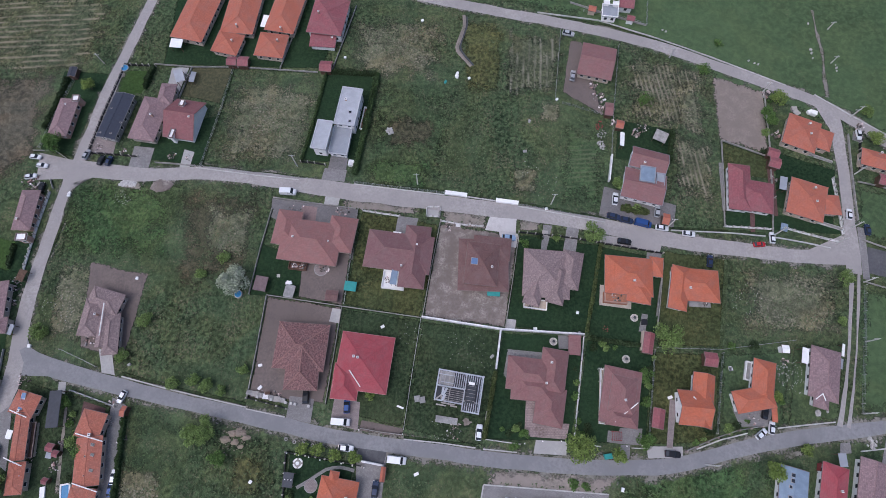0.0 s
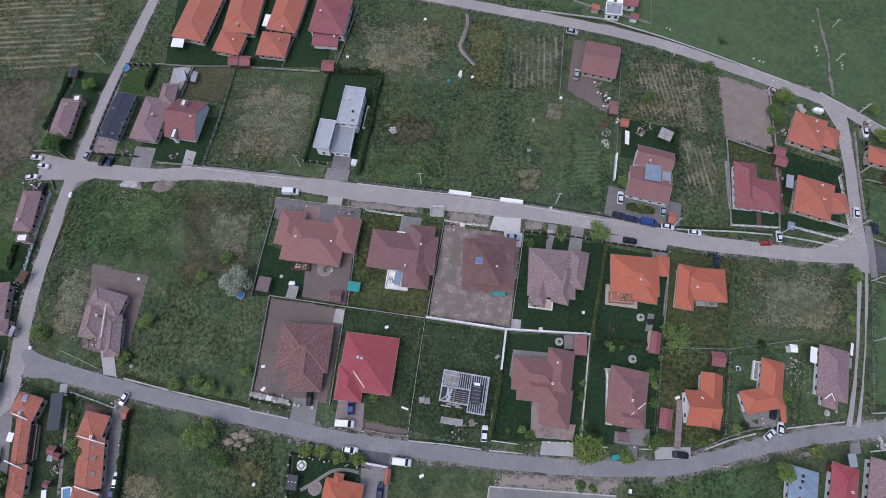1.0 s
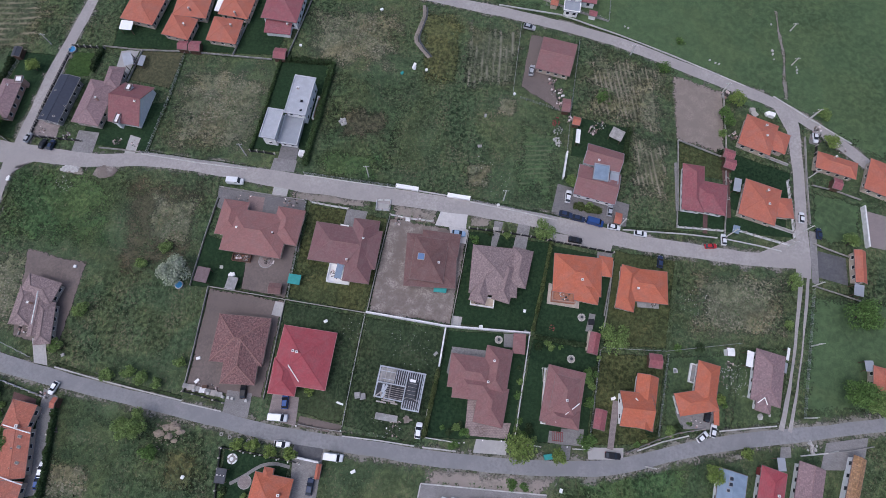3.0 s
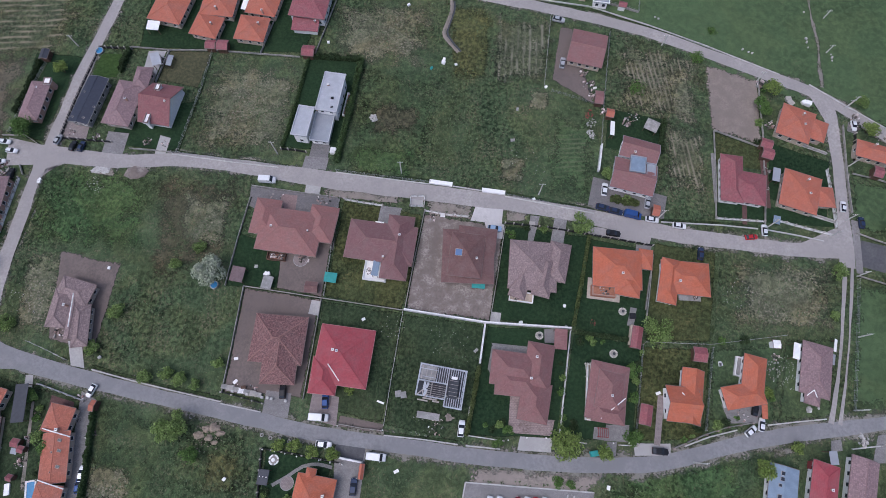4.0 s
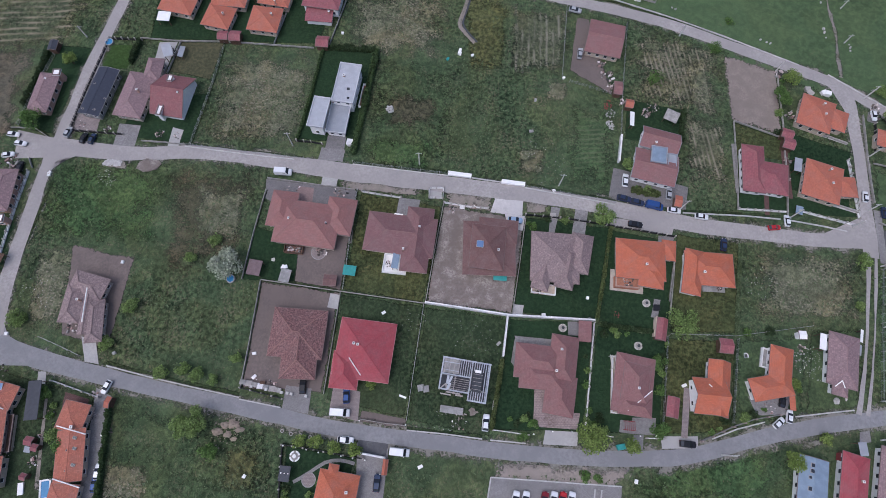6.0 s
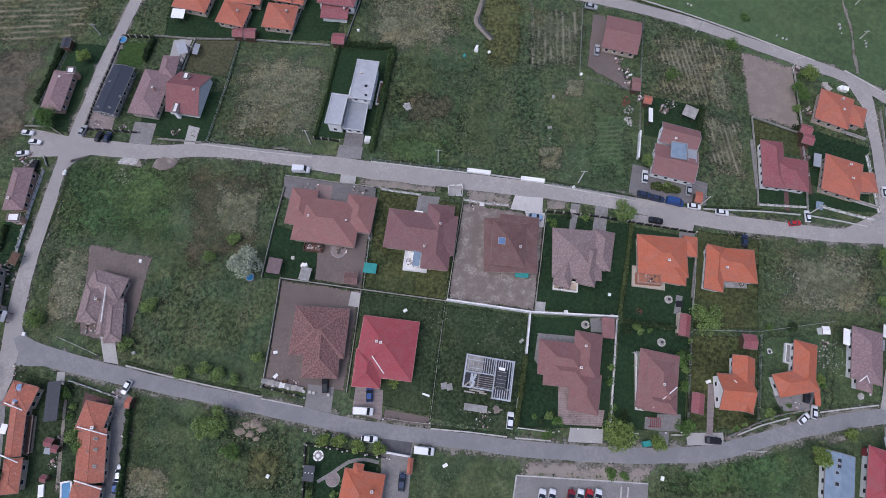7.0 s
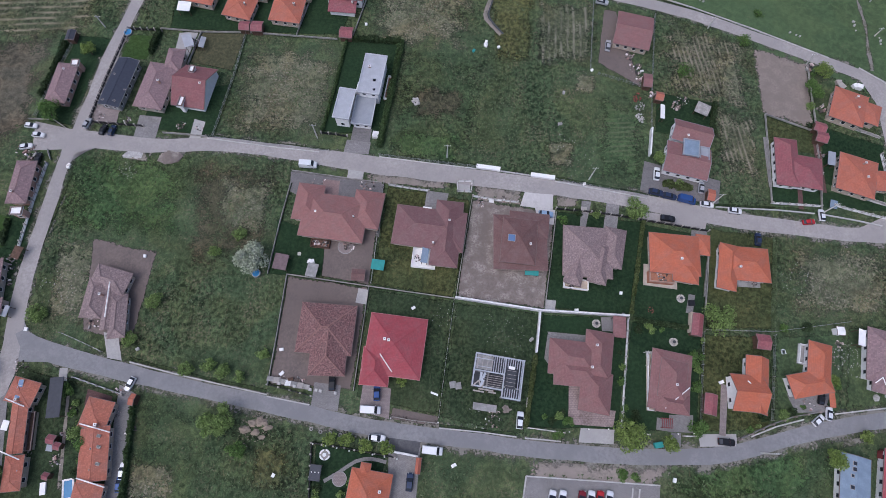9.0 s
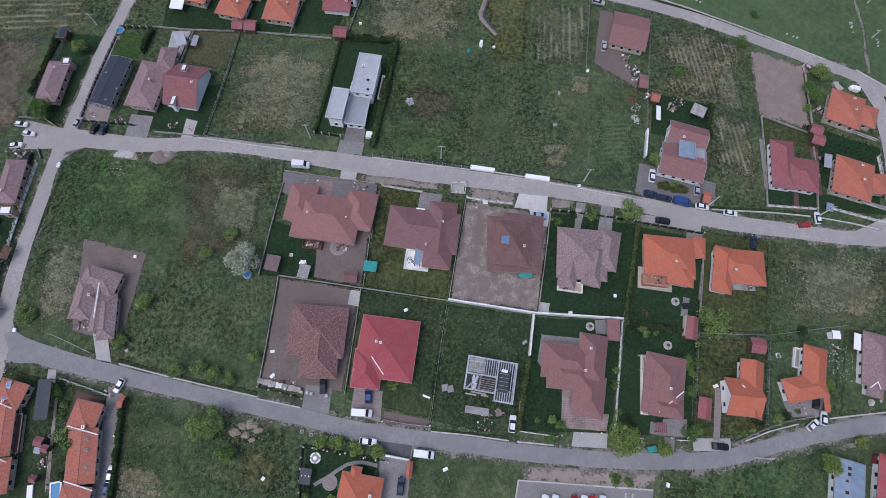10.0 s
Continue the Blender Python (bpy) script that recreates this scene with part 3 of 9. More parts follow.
        part("ridge_tiles", bm, caps or CAPS.get(roof.name, roof), r_ob, "")
        if kind == "gable":
            for s in (-1, 1):
                part("gutter", fresh_box(0, s * (hw + 0.03), eave - 0.2, L, 0.12, 0.17), edge, r_ob)
                for t in (-1, 1):
                    part("bargeboard", rod(bmesh.new(), (t * hl, s * hw, eave - 0.06), (t * hl, 0, ridge - 0.06), 0.1, 4), edge, r_ob)
        else:
            part("gutter", ring(hl + 0.09, hw + 0.09, hl - 0.02, hw - 0.02, eave - 0.2, eave - 0.02), edge, r_ob)
    if windows:
        h2, w2 = hl - o, hw - o
        levels = [base + 1.5] if eave - base < 4.6 else [base + 1.5, base + 4.3]
        for zz in levels:
            if zz + 0.7 > eave - 0.2:
                continue
            for side, n, dist, half in ((0, int(L / 2.7), w2, h2), (90, int(W / 2.9), h2, w2), (180, int(L / 2.7), w2, h2), (270, int(W / 2.9), h2, w2)):
                for i in range(n):
                    u = (i + 0.5) / n * 2 * half - half
                    m = T @ pose(0, 0, 0, 0, 0, side) @ pose(u, -dist - 0.03, zz)
                    window_parts(house, m.translation.x, m.translation.y, zz, turn + side, 1.1, 1.25)
    return T


def chimney(house, at, x, y, z, h=0.5, w=0.46, m=None):
    """A rendered stack with an overhanging pale cap and a dark flue."""
    x, y = x - at[0], y - at[1]
    c = part("chimney", fresh_box(x, y, z - 1.2, w, w, h + 1.2), m or SALMON, house)
    part("chimney_cap", fresh_box(x, y, z + h, w + 0.14, w + 0.14, 0.09), WHITEWALL, c)
    part("flue", fresh_box(x, y, z + h + 0.09, w * 0.45, w * 0.45, 0.06), DARKMETAL, c)


def skylight(house, at, x, y, z, w, d, turn, tilt=0.0, m=PANE):
    bm = bmesh.new()
    box(bm, 0, 0, 0, w, d, 0.16, 0, 0.03)
    s = part("skylight", bm, PALEPOST, house, "", pose(x - at[0], y - at[1], z, tilt, 0, turn))
    part("pane", fresh_box(0, 0, 0.15, w - 0.2, d - 0.2, 0.03), m, s)


def house(label, blocks, roof, wall=CREAM, chims=(), lights=(), caps=None, edge=FASCIA, category="house", name="house", windows=True, flash=()):
    at = (blocks[0][1], blocks[0][2])
    h = thing(name, at[0], at[1], label, category, "village houses" if category == "house" else "")
    for b in blocks:
        add_block(h, at, *b[:8], b[8] if len(b) > 8 else roof, b[9] if len(b) > 9 else wall, caps=caps, edge=edge, windows=windows)
    for c in chims:
        chimney(h, at, *c)
    for s in lights:
        skylight(h, at, *s)
    for x0, y0, z0, x1, y1, z1, r in flash:
        part("flashing", rod(bmesh.new(), (x0 - at[0], y0 - at[1], z0), (x1 - at[0], y1 - at[1], z1), r, 5), WHITE, h, "pale metal roof flashing")
    return h


def canopy(label, x, y, turn, L, W, h, material, name="canopy", slope=0.25, category="canopy"):
    """A light roof on four posts."""
    c = thing(name, x, y, label, category, "", turn)
    bm = bmesh.new()
    z0, z1 = h, h + slope
    q = [(-L / 2, -W / 2, z0), (L / 2, -W / 2, z0), (L / 2, W / 2, z1), (-L / 2, W / 2, z1)]
    uv = bm.loops.layers.uv.new("UVMap")
    up = [bm.verts.new(v) for v in q]
    dn = [bm.verts.new((v[0], v[1], v[2] - 0.1)) for v in q]
    bm.faces.new(up)
    bm.faces.new(dn[::-1])
    for i in range(4):
        j = (i + 1) % 4
        bm.faces.new((dn[i], dn[j], up[j], up[i]))
    for f in bm.faces:
        for loop in f.loops:
            loop[uv].uv = (loop.vert.co.x, loop.vert.co.y)
    part("roof", bm, material, c)
    for sx in (-1, 1):
        for sy in (-1, 1):
            zt = (z0 if sy < 0 else z1) - 0.1
            part("post", fresh_box(sx * (L / 2 - 0.25), sy * (W / 2 - 0.25), 0, 0.14, 0.14, zt), WOOD, c)
    return c


def shed(label, x, y, turn, L, W, h, ridge, roof, wall=WOOD, kind="gable", name="shed"):
    s = thing(name, x, y, label, "shed")
    add_block(s, (x, y), kind, x, y, turn, L, W, h, ridge, roof, wall, windows=False, over=0.25)
    return s


# ---- fences ----
POST_MESH = {}


def shared_post(key, w, h, material, parent, at):
    if key not in POST_MESH:
        bm = fresh_box(0, 0, 0, w, w, h, 0, 0.02)
        box(bm, 0, 0, h, w + 0.08, w + 0.08, 0.06)
        POST_MESH[key] = part("post", bm, material, parent, "", at)
        return
    again(POST_MESH[key], parent, at)


def fence(label, pts, style, step=2.6, group="", close=False):
    """A fence or wall along plan points. Styles: wall, kerb, white, wire, rail, posts, hedge."""
    P = [Vector(p) for p in pts]
    name = {"kerb": "kerb_wall", "wall": "garden_wall", "white": "garden_wall", "hedge": "hedge"}.get(style, "fence")
    f = thing(name, P[0].x, P[0].y, label, "hedge" if style == "hedge" else ("wall" if style in ("wall", "white", "kerb") else "fence"), group)
    o = P[0]
    for a, b in zip(P, P[1:]):
        d = b - a
        ang = math.degrees(math.atan2(d.y, d.x))
        n = max(1, round(d.length / step))
        s = d.length / n
        for i in range(n):
            c = a + d * ((i + 0.5) / n) - o
            m = pose(c.x, c.y, 0, 0, 0, ang)
            if style == "wall":
                part("panel", fresh_box(0, 0, 0, s - 0.04, 0.16, 0.75 + 0.06 * random.random()), OLDWALL, f, "", m)
            elif style == "kerb":
                part("kerbstone", fresh_box(0, 0, 0, s - 0.05, 0.3, 0.36 + 0.03 * random.random()), KERB, f, "", m)
            elif style == "white":
                part("panel", fresh_box(0, 0, 0, s - 0.01, 0.42, 1.7), WHITEWALL, f, "", m)
            elif style == "wire":
                bm = bmesh.new()
                for z in (0.3, 0.75, 1.15):
                    box(bm, 0, 0, z, s, 0.03, 0.03)
                tagged(part("wire", bm, STEEL, f, "", m), kind="stuff")
            elif style in ("rail", "posts", "pale"):
                bm = fresh_box(0, 0, 0, s, 0.22, 0.45)
                for z in (0.6, 0.95):
                    box(bm, 0, 0, z, s, 0.05, 0.07)
                for k in range(int(s / 0.28)):
                    box(bm, -s / 2 + 0.14 + k * 0.28, 0.05, 0.5, 0.07, 0.04, 0.6)
                tagged(part("railing", bm, {"posts": DARKMETAL, "rail": STONE, "pale": WHITEWALL}[style], f, "", m), kind="stuff")
        for i in range(n + 1):
            c = a + d * (i / n) - o
            m = pose(c.x, c.y, 0, 0, 0, ang)
            if style == "wire":
                shared_post("w", 0.12, 1.3, STONE, f, m)
            elif style in ("posts", "pale"):
                shared_post("p", 0.3, 1.2, PALEPOST, f, m)
            elif style == "rail":
                shared_post("r", 0.34, 1.45, POST, f, m)
    return f


def foliage(bm, rng, n, shape, size):
    """n small leaf clumps inside shape(), each a bent pair of triangles."""
    for _ in range(n):
        p, out = shape()
        q = (out + Vector((rng.uniform(-1, 1), rng.uniform(-1, 1), rng.uniform(-0.4, 1.0)))).normalized()
        t = q.orthogonal().normalized()
        t = Matrix.Rotation(rng.uniform(0, 6.3), 3, q) @ t
        u = q.cross(t)
        s = size * rng.uniform(0.6, 1.4)
        v = [bm.verts.new(p + t * s), bm.verts.new(p + u * s * 0.7 + q * s * 0.2), bm.verts.new(p - t * s), bm.verts.new(p - u * s * 0.7 + q * s * 0.2)]
        bm.faces.new(v)


def hedge(label, pts, width, height, material=None, seed=1):
    """A clipped hedge with an uneven leafy outside and a woody core."""
    P = [Vector(p) for p in pts]
    h = thing("hedge", P[0].x, P[0].y, label, "hedge")
    rng = random.Random(seed)
    bm, core = bmesh.new(), bmesh.new()
    for a, b in zip(P, P[1:]):
        d = b - a
        s = Vector((-d.y, d.x)).normalized()
        c = (a + b) / 2 - P[0]
        box(core, c.x, c.y, 0, d.length, width * 0.4, height * 0.65, math.degrees(math.atan2(d.y, d.x)))

        def shape():
            t, q = rng.random(), rng.uniform(-1, 1)
            lump = 0.85 + 0.5 * noise.noise((a.x + d.x * t, (a.y + d.y * t) * 0.7, seed))
            z = height * lump * (rng.random() if abs(q) > 0.75 else rng.uniform(0.75, 1.05))
            p = a + d * t + s * (q * width * 0.5 * lump) - P[0]
            return Vector((p.x, p.y, z)), Vector((s.x * q, s.y * q, 0.8))
        foliage(bm, rng, int(d.length * (width + 1.0) * 45), shape, 0.26)
    part("core", core, HEDGELEAF, h)
    part("leaves", bm, material or HEDGELEAF, h)
    return h


# ---- trees ----


def tree(label, x, y, r, height, leaf, seed=1, dense=1.0, name="tree", group="garden trees"):
    """A tapered trunk with limbs and a crown of leaf clumps round the limbs' ends."""
    rng = random.Random(seed)
    t = thing(name, x, y, label, "tree" if name == "tree" else "bush", group if name == "tree" else "")
    bm = bmesh.new()
    th = height * (0.45 if name == "tree" else 0.2)
    rod(bm, (0, 0, -0.1), (0, 0, th), 0.05 * r + 0.05, 7, 0.035 * r + 0.03)
    tips = []
    for i in range(int(9 + 3 * r)):
        a, el = rng.uniform(0, 6.283), rng.uniform(0.15, 1.2)
        k = r * rng.uniform(0.45, 0.85)
        tip = Vector((math.cos(a) * math.cos(el) * k, math.sin(a) * math.cos(el) * k, th + (height - th) * (0.2 + 0.62 * math.sin(el) * rng.uniform(0.6, 1.1))))
        rod(bm, (0, 0, th * rng.uniform(0.6, 0.98)), tip, 0.025 * r + 0.02, 4, 0.012)
        tips.append((tip, r * rng.uniform(0.26, 0.46)))
    part("trunk", bm, BARK, t)
    bm = bmesh.new()

    def shape():
        c, k = rng.choice(tips)
        v = Vector((rng.gauss(0, 1), rng.gauss(0, 1), rng.gauss(0, 0.8)))
        v = v.normalized() * k * rng.uniform(0.35, 1.05) ** 0.6
        return c + v, v.normalized() * 0.6 + Vector((0, 0, 0.5))
    foliage(bm, rng, int(260 * r * r ** 0.6 * dense), shape, 0.13 + 0.025 * r)
    part("crown", bm, leaf, t)
    return t


def pole(label, x, y, h, arm=True, turn=0.0):
    """A concrete power pole with a cross arm and insulators."""
    p = thing("utility_pole", x, y, label, "pole", "power poles", turn)
    part("shaft", rod(bmesh.new(), (0, 0, 0), (0, 0, h), 0.2, 8, 0.13), POLECONCRETE, p)
    if arm:
        part("cross_arm", fresh_box(0, 0.16, h - 0.7, 1.7, 0.1, 0.12), STEEL, p)
        for s in (-0.75, -0.25, 0.25, 0.75):
            part("insulator", rod(bmesh.new(), (s, 0.16, h - 0.58), (s, 0.16, h - 0.36), 0.06, 6, 0.04), WHITE, p)
    return p


# ---- vehicles ----
CARS = {}


def car_body(bm, prof, half, tuck):
    """A body lofted over a side outline (x, low z, high z, width factor)."""
    rings = []
    for x, lo, hi, wf in prof:
        w = half * wf
        sh = lo + (hi - lo) * 0.62
        rings.append([bm.verts.new(v) for v in ((x, -w, lo), (x, -w, sh), (x, -w * tuck, hi), (x, w * tuck, hi), (x, w, sh), (x, w, lo))])
    for a, b in zip(rings, rings[1:]):
        for i in range(6):
            j = (i + 1) % 6
            bm.faces.new((a[i], a[j], b[j], b[i]))
    bm.faces.new(rings[0][::-1])
    bm.faces.new(rings[-1])
    bmesh.ops.recalc_face_normals(bm, faces=bm.faces)
    return bm


def vehicle(label, x, y, turn, paint, kind="car", size=1.0):
    """size: 0.82 for a small town car, 1 for a family car."""
    key = (paint.name, kind, size)
    if key in CARS:
        v = copy_thing(CARS[key], pose(x, y, 0.2 + 0.2 * size, 0, 0, turn))
        v["label"] = label
        return v
    v = thing("van" if kind == "van" else "car", x, y, label, kind, "parked vehicles", turn, 0.2 + 0.2 * size)
    v.scale = (size, size, size)
    if kind == "van":
        hl, hw = 2.6, 1.0
        part("body", car_body(bmesh.new(), [(-2.6, 0.4, 0.95, 0.92), (-2.55, 0.28, 1.9, 0.97), (-2.4, 0.28, 2.1, 0.98), (1.0, 0.28, 2.1, 1), (1.75, 0.28, 1.25, 1), (2.45, 0.28, 1.0, 0.95), (2.6, 0.35, 0.7, 0.85)], hw, 0.86), paint, v)
        part("windscreen", car_body(bmesh.new(), [(1.12, 1.3, 2.02, 0.86), (1.72, 1.2, 1.33, 0.93)], hw, 0.97), CARGLASS, v)
        for s in (-1, 1):
            part("side_window", fresh_box(0.6, s * 0.955, 1.35, 0.9, 0.03, 0.5), CARGLASS, v)
        wx = 1.6
    else:
        hl, hw = 2.15, 0.88
        part("body", car_body(bmesh.new(), [(-2.15, 0.35, 0.75, 0.85), (-2.05, 0.22, 0.95, 0.95), (-1.2, 0.2, 0.98, 1), (0.75, 0.2, 0.95, 1), (1.75, 0.22, 0.85, 0.96), (2.15, 0.35, 0.62, 0.8)], hw, 0.9), paint, v)
        part("cabin", car_body(bmesh.new(), [(-1.95, 0.9, 0.96, 0.82), (-1.35, 0.9, 1.4, 0.86), (0.1, 0.9, 1.42, 0.88), (0.95, 0.88, 0.93, 0.86)], hw, 0.84), CARGLASS, v)
        part("roof_panel", fresh_box(-0.62, 0, 1.39, 1.5, 1.22, 0.06, 0, 0.02), paint, v)
        wx = 1.33
    wheel = None
    for sx in (-1, 1):
        for sy in (-1, 1):
            m = pose(sx * wx, sy * (hw - 0.12), 0.12)
            if wheel is None:
                w = part("wheel", rod(bmesh.new(), (0, -0.11, 0), (0, 0.11, 0), 0.32, 14), RUBBER, v, "", m)
                r = part("rim", rod(bmesh.new(), (0, -0.12, 0), (0, 0.12, 0), 0.19, 10), STEEL, w)
                wheel = (w, r)
            else:
                w = again(wheel[0], v, m)
                again(wheel[1], w, Matrix.Identity(4))
    for sy in (-1, 1):
        part("headlight", fresh_box(hl - 0.12, sy * hw * 0.62, 0.58, 0.16, 0.3, 0.14), LAMPGLASS, v)
        part("tail_light", fresh_box(-hl + 0.06, sy * hw * 0.68, 0.62, 0.1, 0.22, 0.2), REDLENS, v)
        part("mirror", fresh_box(0.62 if kind == "car" else 1.2, sy * (hw + 0.1), 0.92 if kind == "car" else 1.3, 0.12, 0.2, 0.12), paint, v)
    CARS[key] = v
    return v


PAINT = {k: plain("car_paint_" + k, c, 0.25, 0.1, 0.05) for k, c in {
    "white": (0.78, 0.79, 0.80), "silver": (0.42, 0.43, 0.45), "black": (0.02, 0.021, 0.024), "blue": (0.035, 0.08, 0.24),
    "navy": (0.03, 0.045, 0.09), "red": (0.42, 0.03, 0.035), "darkred": (0.2, 0.02, 0.03), "skyblue": (0.30, 0.42, 0.58)}.items()}


# ---- small things ----
def heap(label, x, y, r, n, material, seed, name="rubble_heap", category="rubble", size=0.35, z=0.0):
    """Loose lumps strewn over a spot."""
    rng = random.Random(seed)
    bm = bmesh.new()
    for _ in range(n):
        a, d = rng.uniform(0, 6.283), r * math.sqrt(rng.random())
        s = size * rng.uniform(0.4, 1.4)
        m = pose(math.cos(a) * d, math.sin(a) * d, s * 0.25, rng.uniform(0, 90), rng.uniform(0, 90), rng.uniform(0, 90)) @ Matrix.Diagonal((s, s * rng.uniform(0.6, 1.2), s * 0.7, 1))
        if name == "clutter":
            box(bm, math.cos(a) * d, math.sin(a) * d, 0, s * rng.uniform(0.6, 2.2), s * rng.uniform(0.5, 1.1), s * rng.uniform(0.6, 1.6), rng.uniform(0, 180))
        else:
            bmesh.ops.create_icosphere(bm, subdivisions=1, radius=0.7, matrix=m)
    ob = link_mesh(name, bm, material, None, "", pose(x, y, z))
    return tagged(ob, label, category, "", "stuff" if n > 12 else "")


def mound(label, x, y, r, h, material, seed, name="mound", category="earth"):
    """A lumpy low heap of dumped earth or grit."""
    bm = bmesh.new()
    bmesh.ops.create_icosphere(bm, subdivisions=4, radius=1.0)
    for v in bm.verts:
        k = 1 + 0.45 * noise.noise(v.co * 1.3 + Vector((seed, 0, 0))) + 0.22 * noise.noise(v.co * 4 + Vector((0, seed, 0)))
        v.co = Vector((v.co.x * r * k, v.co.y * r * 0.7 * k, max(-0.05, v.co.z * h * k)))
    return tagged(link_mesh(name, bm, material, None, "", pose(x, y, 0.02)), label, category)


def crate(label, x, y, turn, lx, ly, h, material, name="crate", category="box"):
    c = thing(name, x, y, label, category, "", turn)
    part("body", fresh_box(0, 0, 0, lx, ly, h, 0, 0.04), material, c)
    part("lid", fresh_box(0, 0, h, lx + 0.08, ly + 0.08, 0.07, 0, 0.02), material, c)
    return c


def round_table(label, x, y, r=1.15, bench=None, top=None):
    """A round paved spot with a table and four curved benches."""
    t = thing("garden_table", x, y, label, "table", "garden tables")
    part("paving", rod(bmesh.new(), (0, 0, 0), (0, 0, 0.16), r * 1.02, 18), PALEPOST, t)
    part("tabletop", rod(bmesh.new(), (0, 0, 0.7), (0, 0, 0.78), r * 0.36, 16), top or DARKSLAB, t)
    part("pedestal", rod(bmesh.new(), (0, 0, 0), (0, 0, 0.7), 0.14, 8), STONE, t)
    for i in range(4):
        bm = bmesh.new()
        pts = [(r * math.cos(radians(a)), r * math.sin(radians(a))) for a in range(i * 90 + 12, i * 90 + 80, 11)]
        ins = [(0.72 * x0, 0.72 * y0) for x0, y0 in pts]
        polygon_solid(bm, pts + ins[::-1], 0.16, 0.45)
        part("bench", bm, bench or BENCHSTONE, t)
    return t


def pool(label, x, y, turn, L, W):
    p = thing("pool", x, y, label, "pool", "", turn)
    part("rim", ring(L / 2 + 0.4, W / 2 + 0.4, L / 2, W / 2, 0.0, 0.32), WHITEWALL, p)
    part("water", fresh_box(0, 0, 0.0, L, W, 0.22), POOLWATER, p)


def round_pool(label, x, y, r):
    p = thing("pool", x, y, label, "pool")
    bm = bmesh.new()
    rod(bm, (0, 0, 0), (0, 0, 0.7), r, 20)
    part("wall", bm, STEEL, p)
    part("water", rod(bmesh.new(), (0, 0, 0.70), (0, 0, 0.715), r - 0.25, 20), POOLWATER, p)


def solar_panel(label, x, y, turn, L, W, z):
    p = thing("solar_panel", x, y, label, "solar panel", "", turn, z)
    part("frame", fresh_box(0, 0, 0, L, W, 0.12), STEEL, p)
    n = max(2, int(L / 1.1))
    for i in range(n):
        part("cell", fresh_box((i + 0.5) * L / n - L / 2, 0, 0.12, L / n - 0.1, W - 0.15, 0.02), SOLAR, p)


def skeleton(label, x, y, turn):
    """A house in building, stepped in plan: shade-dark slabs, columns, ring beams, joists, a dark panel and loose
    boards.
    """
    s = thing("unfinished_house", x, y, label, "house", "", turn)
    # The dimness inside the frame is put into the slabs' near-black colour.
    for cx, cy, lx, ly in ((-2.15, 0.68, 7.5, 7.9), (3.83, -0.15, 4.44, 9.6)):
        part("slab", fresh_box(cx, cy, 0, lx, ly, 0.35, 0, 0.04), DARKSLAB, s)
    post = None
    for cx in (-5.7, -2.1, 1.55, 5.85):
        for cy in (4.45, 0.55, -3.1 if cx < 1 else -4.75):
            m = pose(cx, cy, 0.35)
            post = again(post, s, m) if post else part("column", fresh_box(0, 0, 0, 0.3, 0.3, 2.45), STONE, s, "", m)
    for cx, cy, lx, ly in ((0.1, 4.5, 12.1, 0.34), (-2.15, 0.55, 7.5, 0.3), (-2.15, -3.15, 7.5, 0.34), (3.83, -4.8, 4.5, 0.34), (-5.75, 0.68, 0.34, 7.5), (1.55, -0.2, 0.3, 9.0), (5.9, -0.15, 0.34, 9.0)):
        part("beam", fresh_box(cx, cy, 2.8, lx, ly, 0.38, 0, 0.02), FRAMECONCRETE, s)
    # screeded bay
    part("floor_plate", fresh_box(-3.5, 2.55, 2.85, 3.9, 3.4, 0.16), STONE, s, "grey screeded floor bay")
    for k in range(4):
        part("batten", fresh_box(-5.1 + 1.15 * k, 2.55, 3.02, 0.14, 3.5, 0.12), PALEPOST, s)
    part("batten", fresh_box(-3.5, 3.4, 3.15, 4.2, 0.16, 0.1), FRAMECONCRETE, s)
    part("batten", fresh_box(-3.2, 1.5, 3.15, 3.4, 0.14, 0.1), FRAMECONCRETE, s)
    # joists over the deep side and the open bay
    for k in range(13):
        cx = -1.2 + 0.56 * k
        if cx < 1.5:
            ly, cy = 3.9, 2.5
        elif 2.0 < cx < 4.5:
            ly, cy = 2.2, 3.3
            part("joist", fresh_box(cx, -3.7, 3.18, 0.17, 2.1, 0.2), FRAMECONCRETE, s)
        else:
            ly, cy = 9.1, -0.15
        part("joist", fresh_box(cx, cy, 3.18, 0.17, ly, 0.2), FRAMECONCRETE, s)
    for k in range(6):
        part("joist", fresh_box(-0.85, -2.75 + 0.5 * k, 3.18, 4.4, 0.1, 0.14), PALEPOST, s)
    # plain dark panel with thin battens across it
    part("dark_panel", fresh_box(3.25, -0.25, 3.2, 2.3, 4.6, 0.1), DARKSLAB, s, "dark panel among the joists")
    for k in range(5):
        part("panel_batten", fresh_box(3.25, -2.0 + 0.9 * k, 3.3, 2.3, 0.07, 0.05), PALEPOST, s)
    part("white_board", fresh_box(3.1, 2.3, 3.38, 1.5, 0.7, 0.06), WHITE, s)
    rng = random.Random(5)
    for k in range(7):
        part("board", fresh_box(rng.uniform(-5.2, -3.2), rng.uniform(-2.6, -0.2), 3.36 + 0.04 * k, rng.uniform(1.0, 2.4), rng.uniform(0.25, 0.6), 0.05, rng.uniform(30, 110)), PALEPOST if k % 2 else FRAMECONCRETE, s)
    for cx, cy, w in ((-2.2, -3.6, 3.6), (-3.9, -4.2, 2.6), (-0.6, -4.0, 1.8)):
        part("scaffold_board", fresh_box(cx, cy, 1.2, w, 0.35, 0.08), PALEPOST, s)
    for cx in (-3.9, -2.0, -0.2):
        part("trestle", fresh_box(cx, -3.9, 0, 0.1, 0.9, 1.2), WOOD, s)
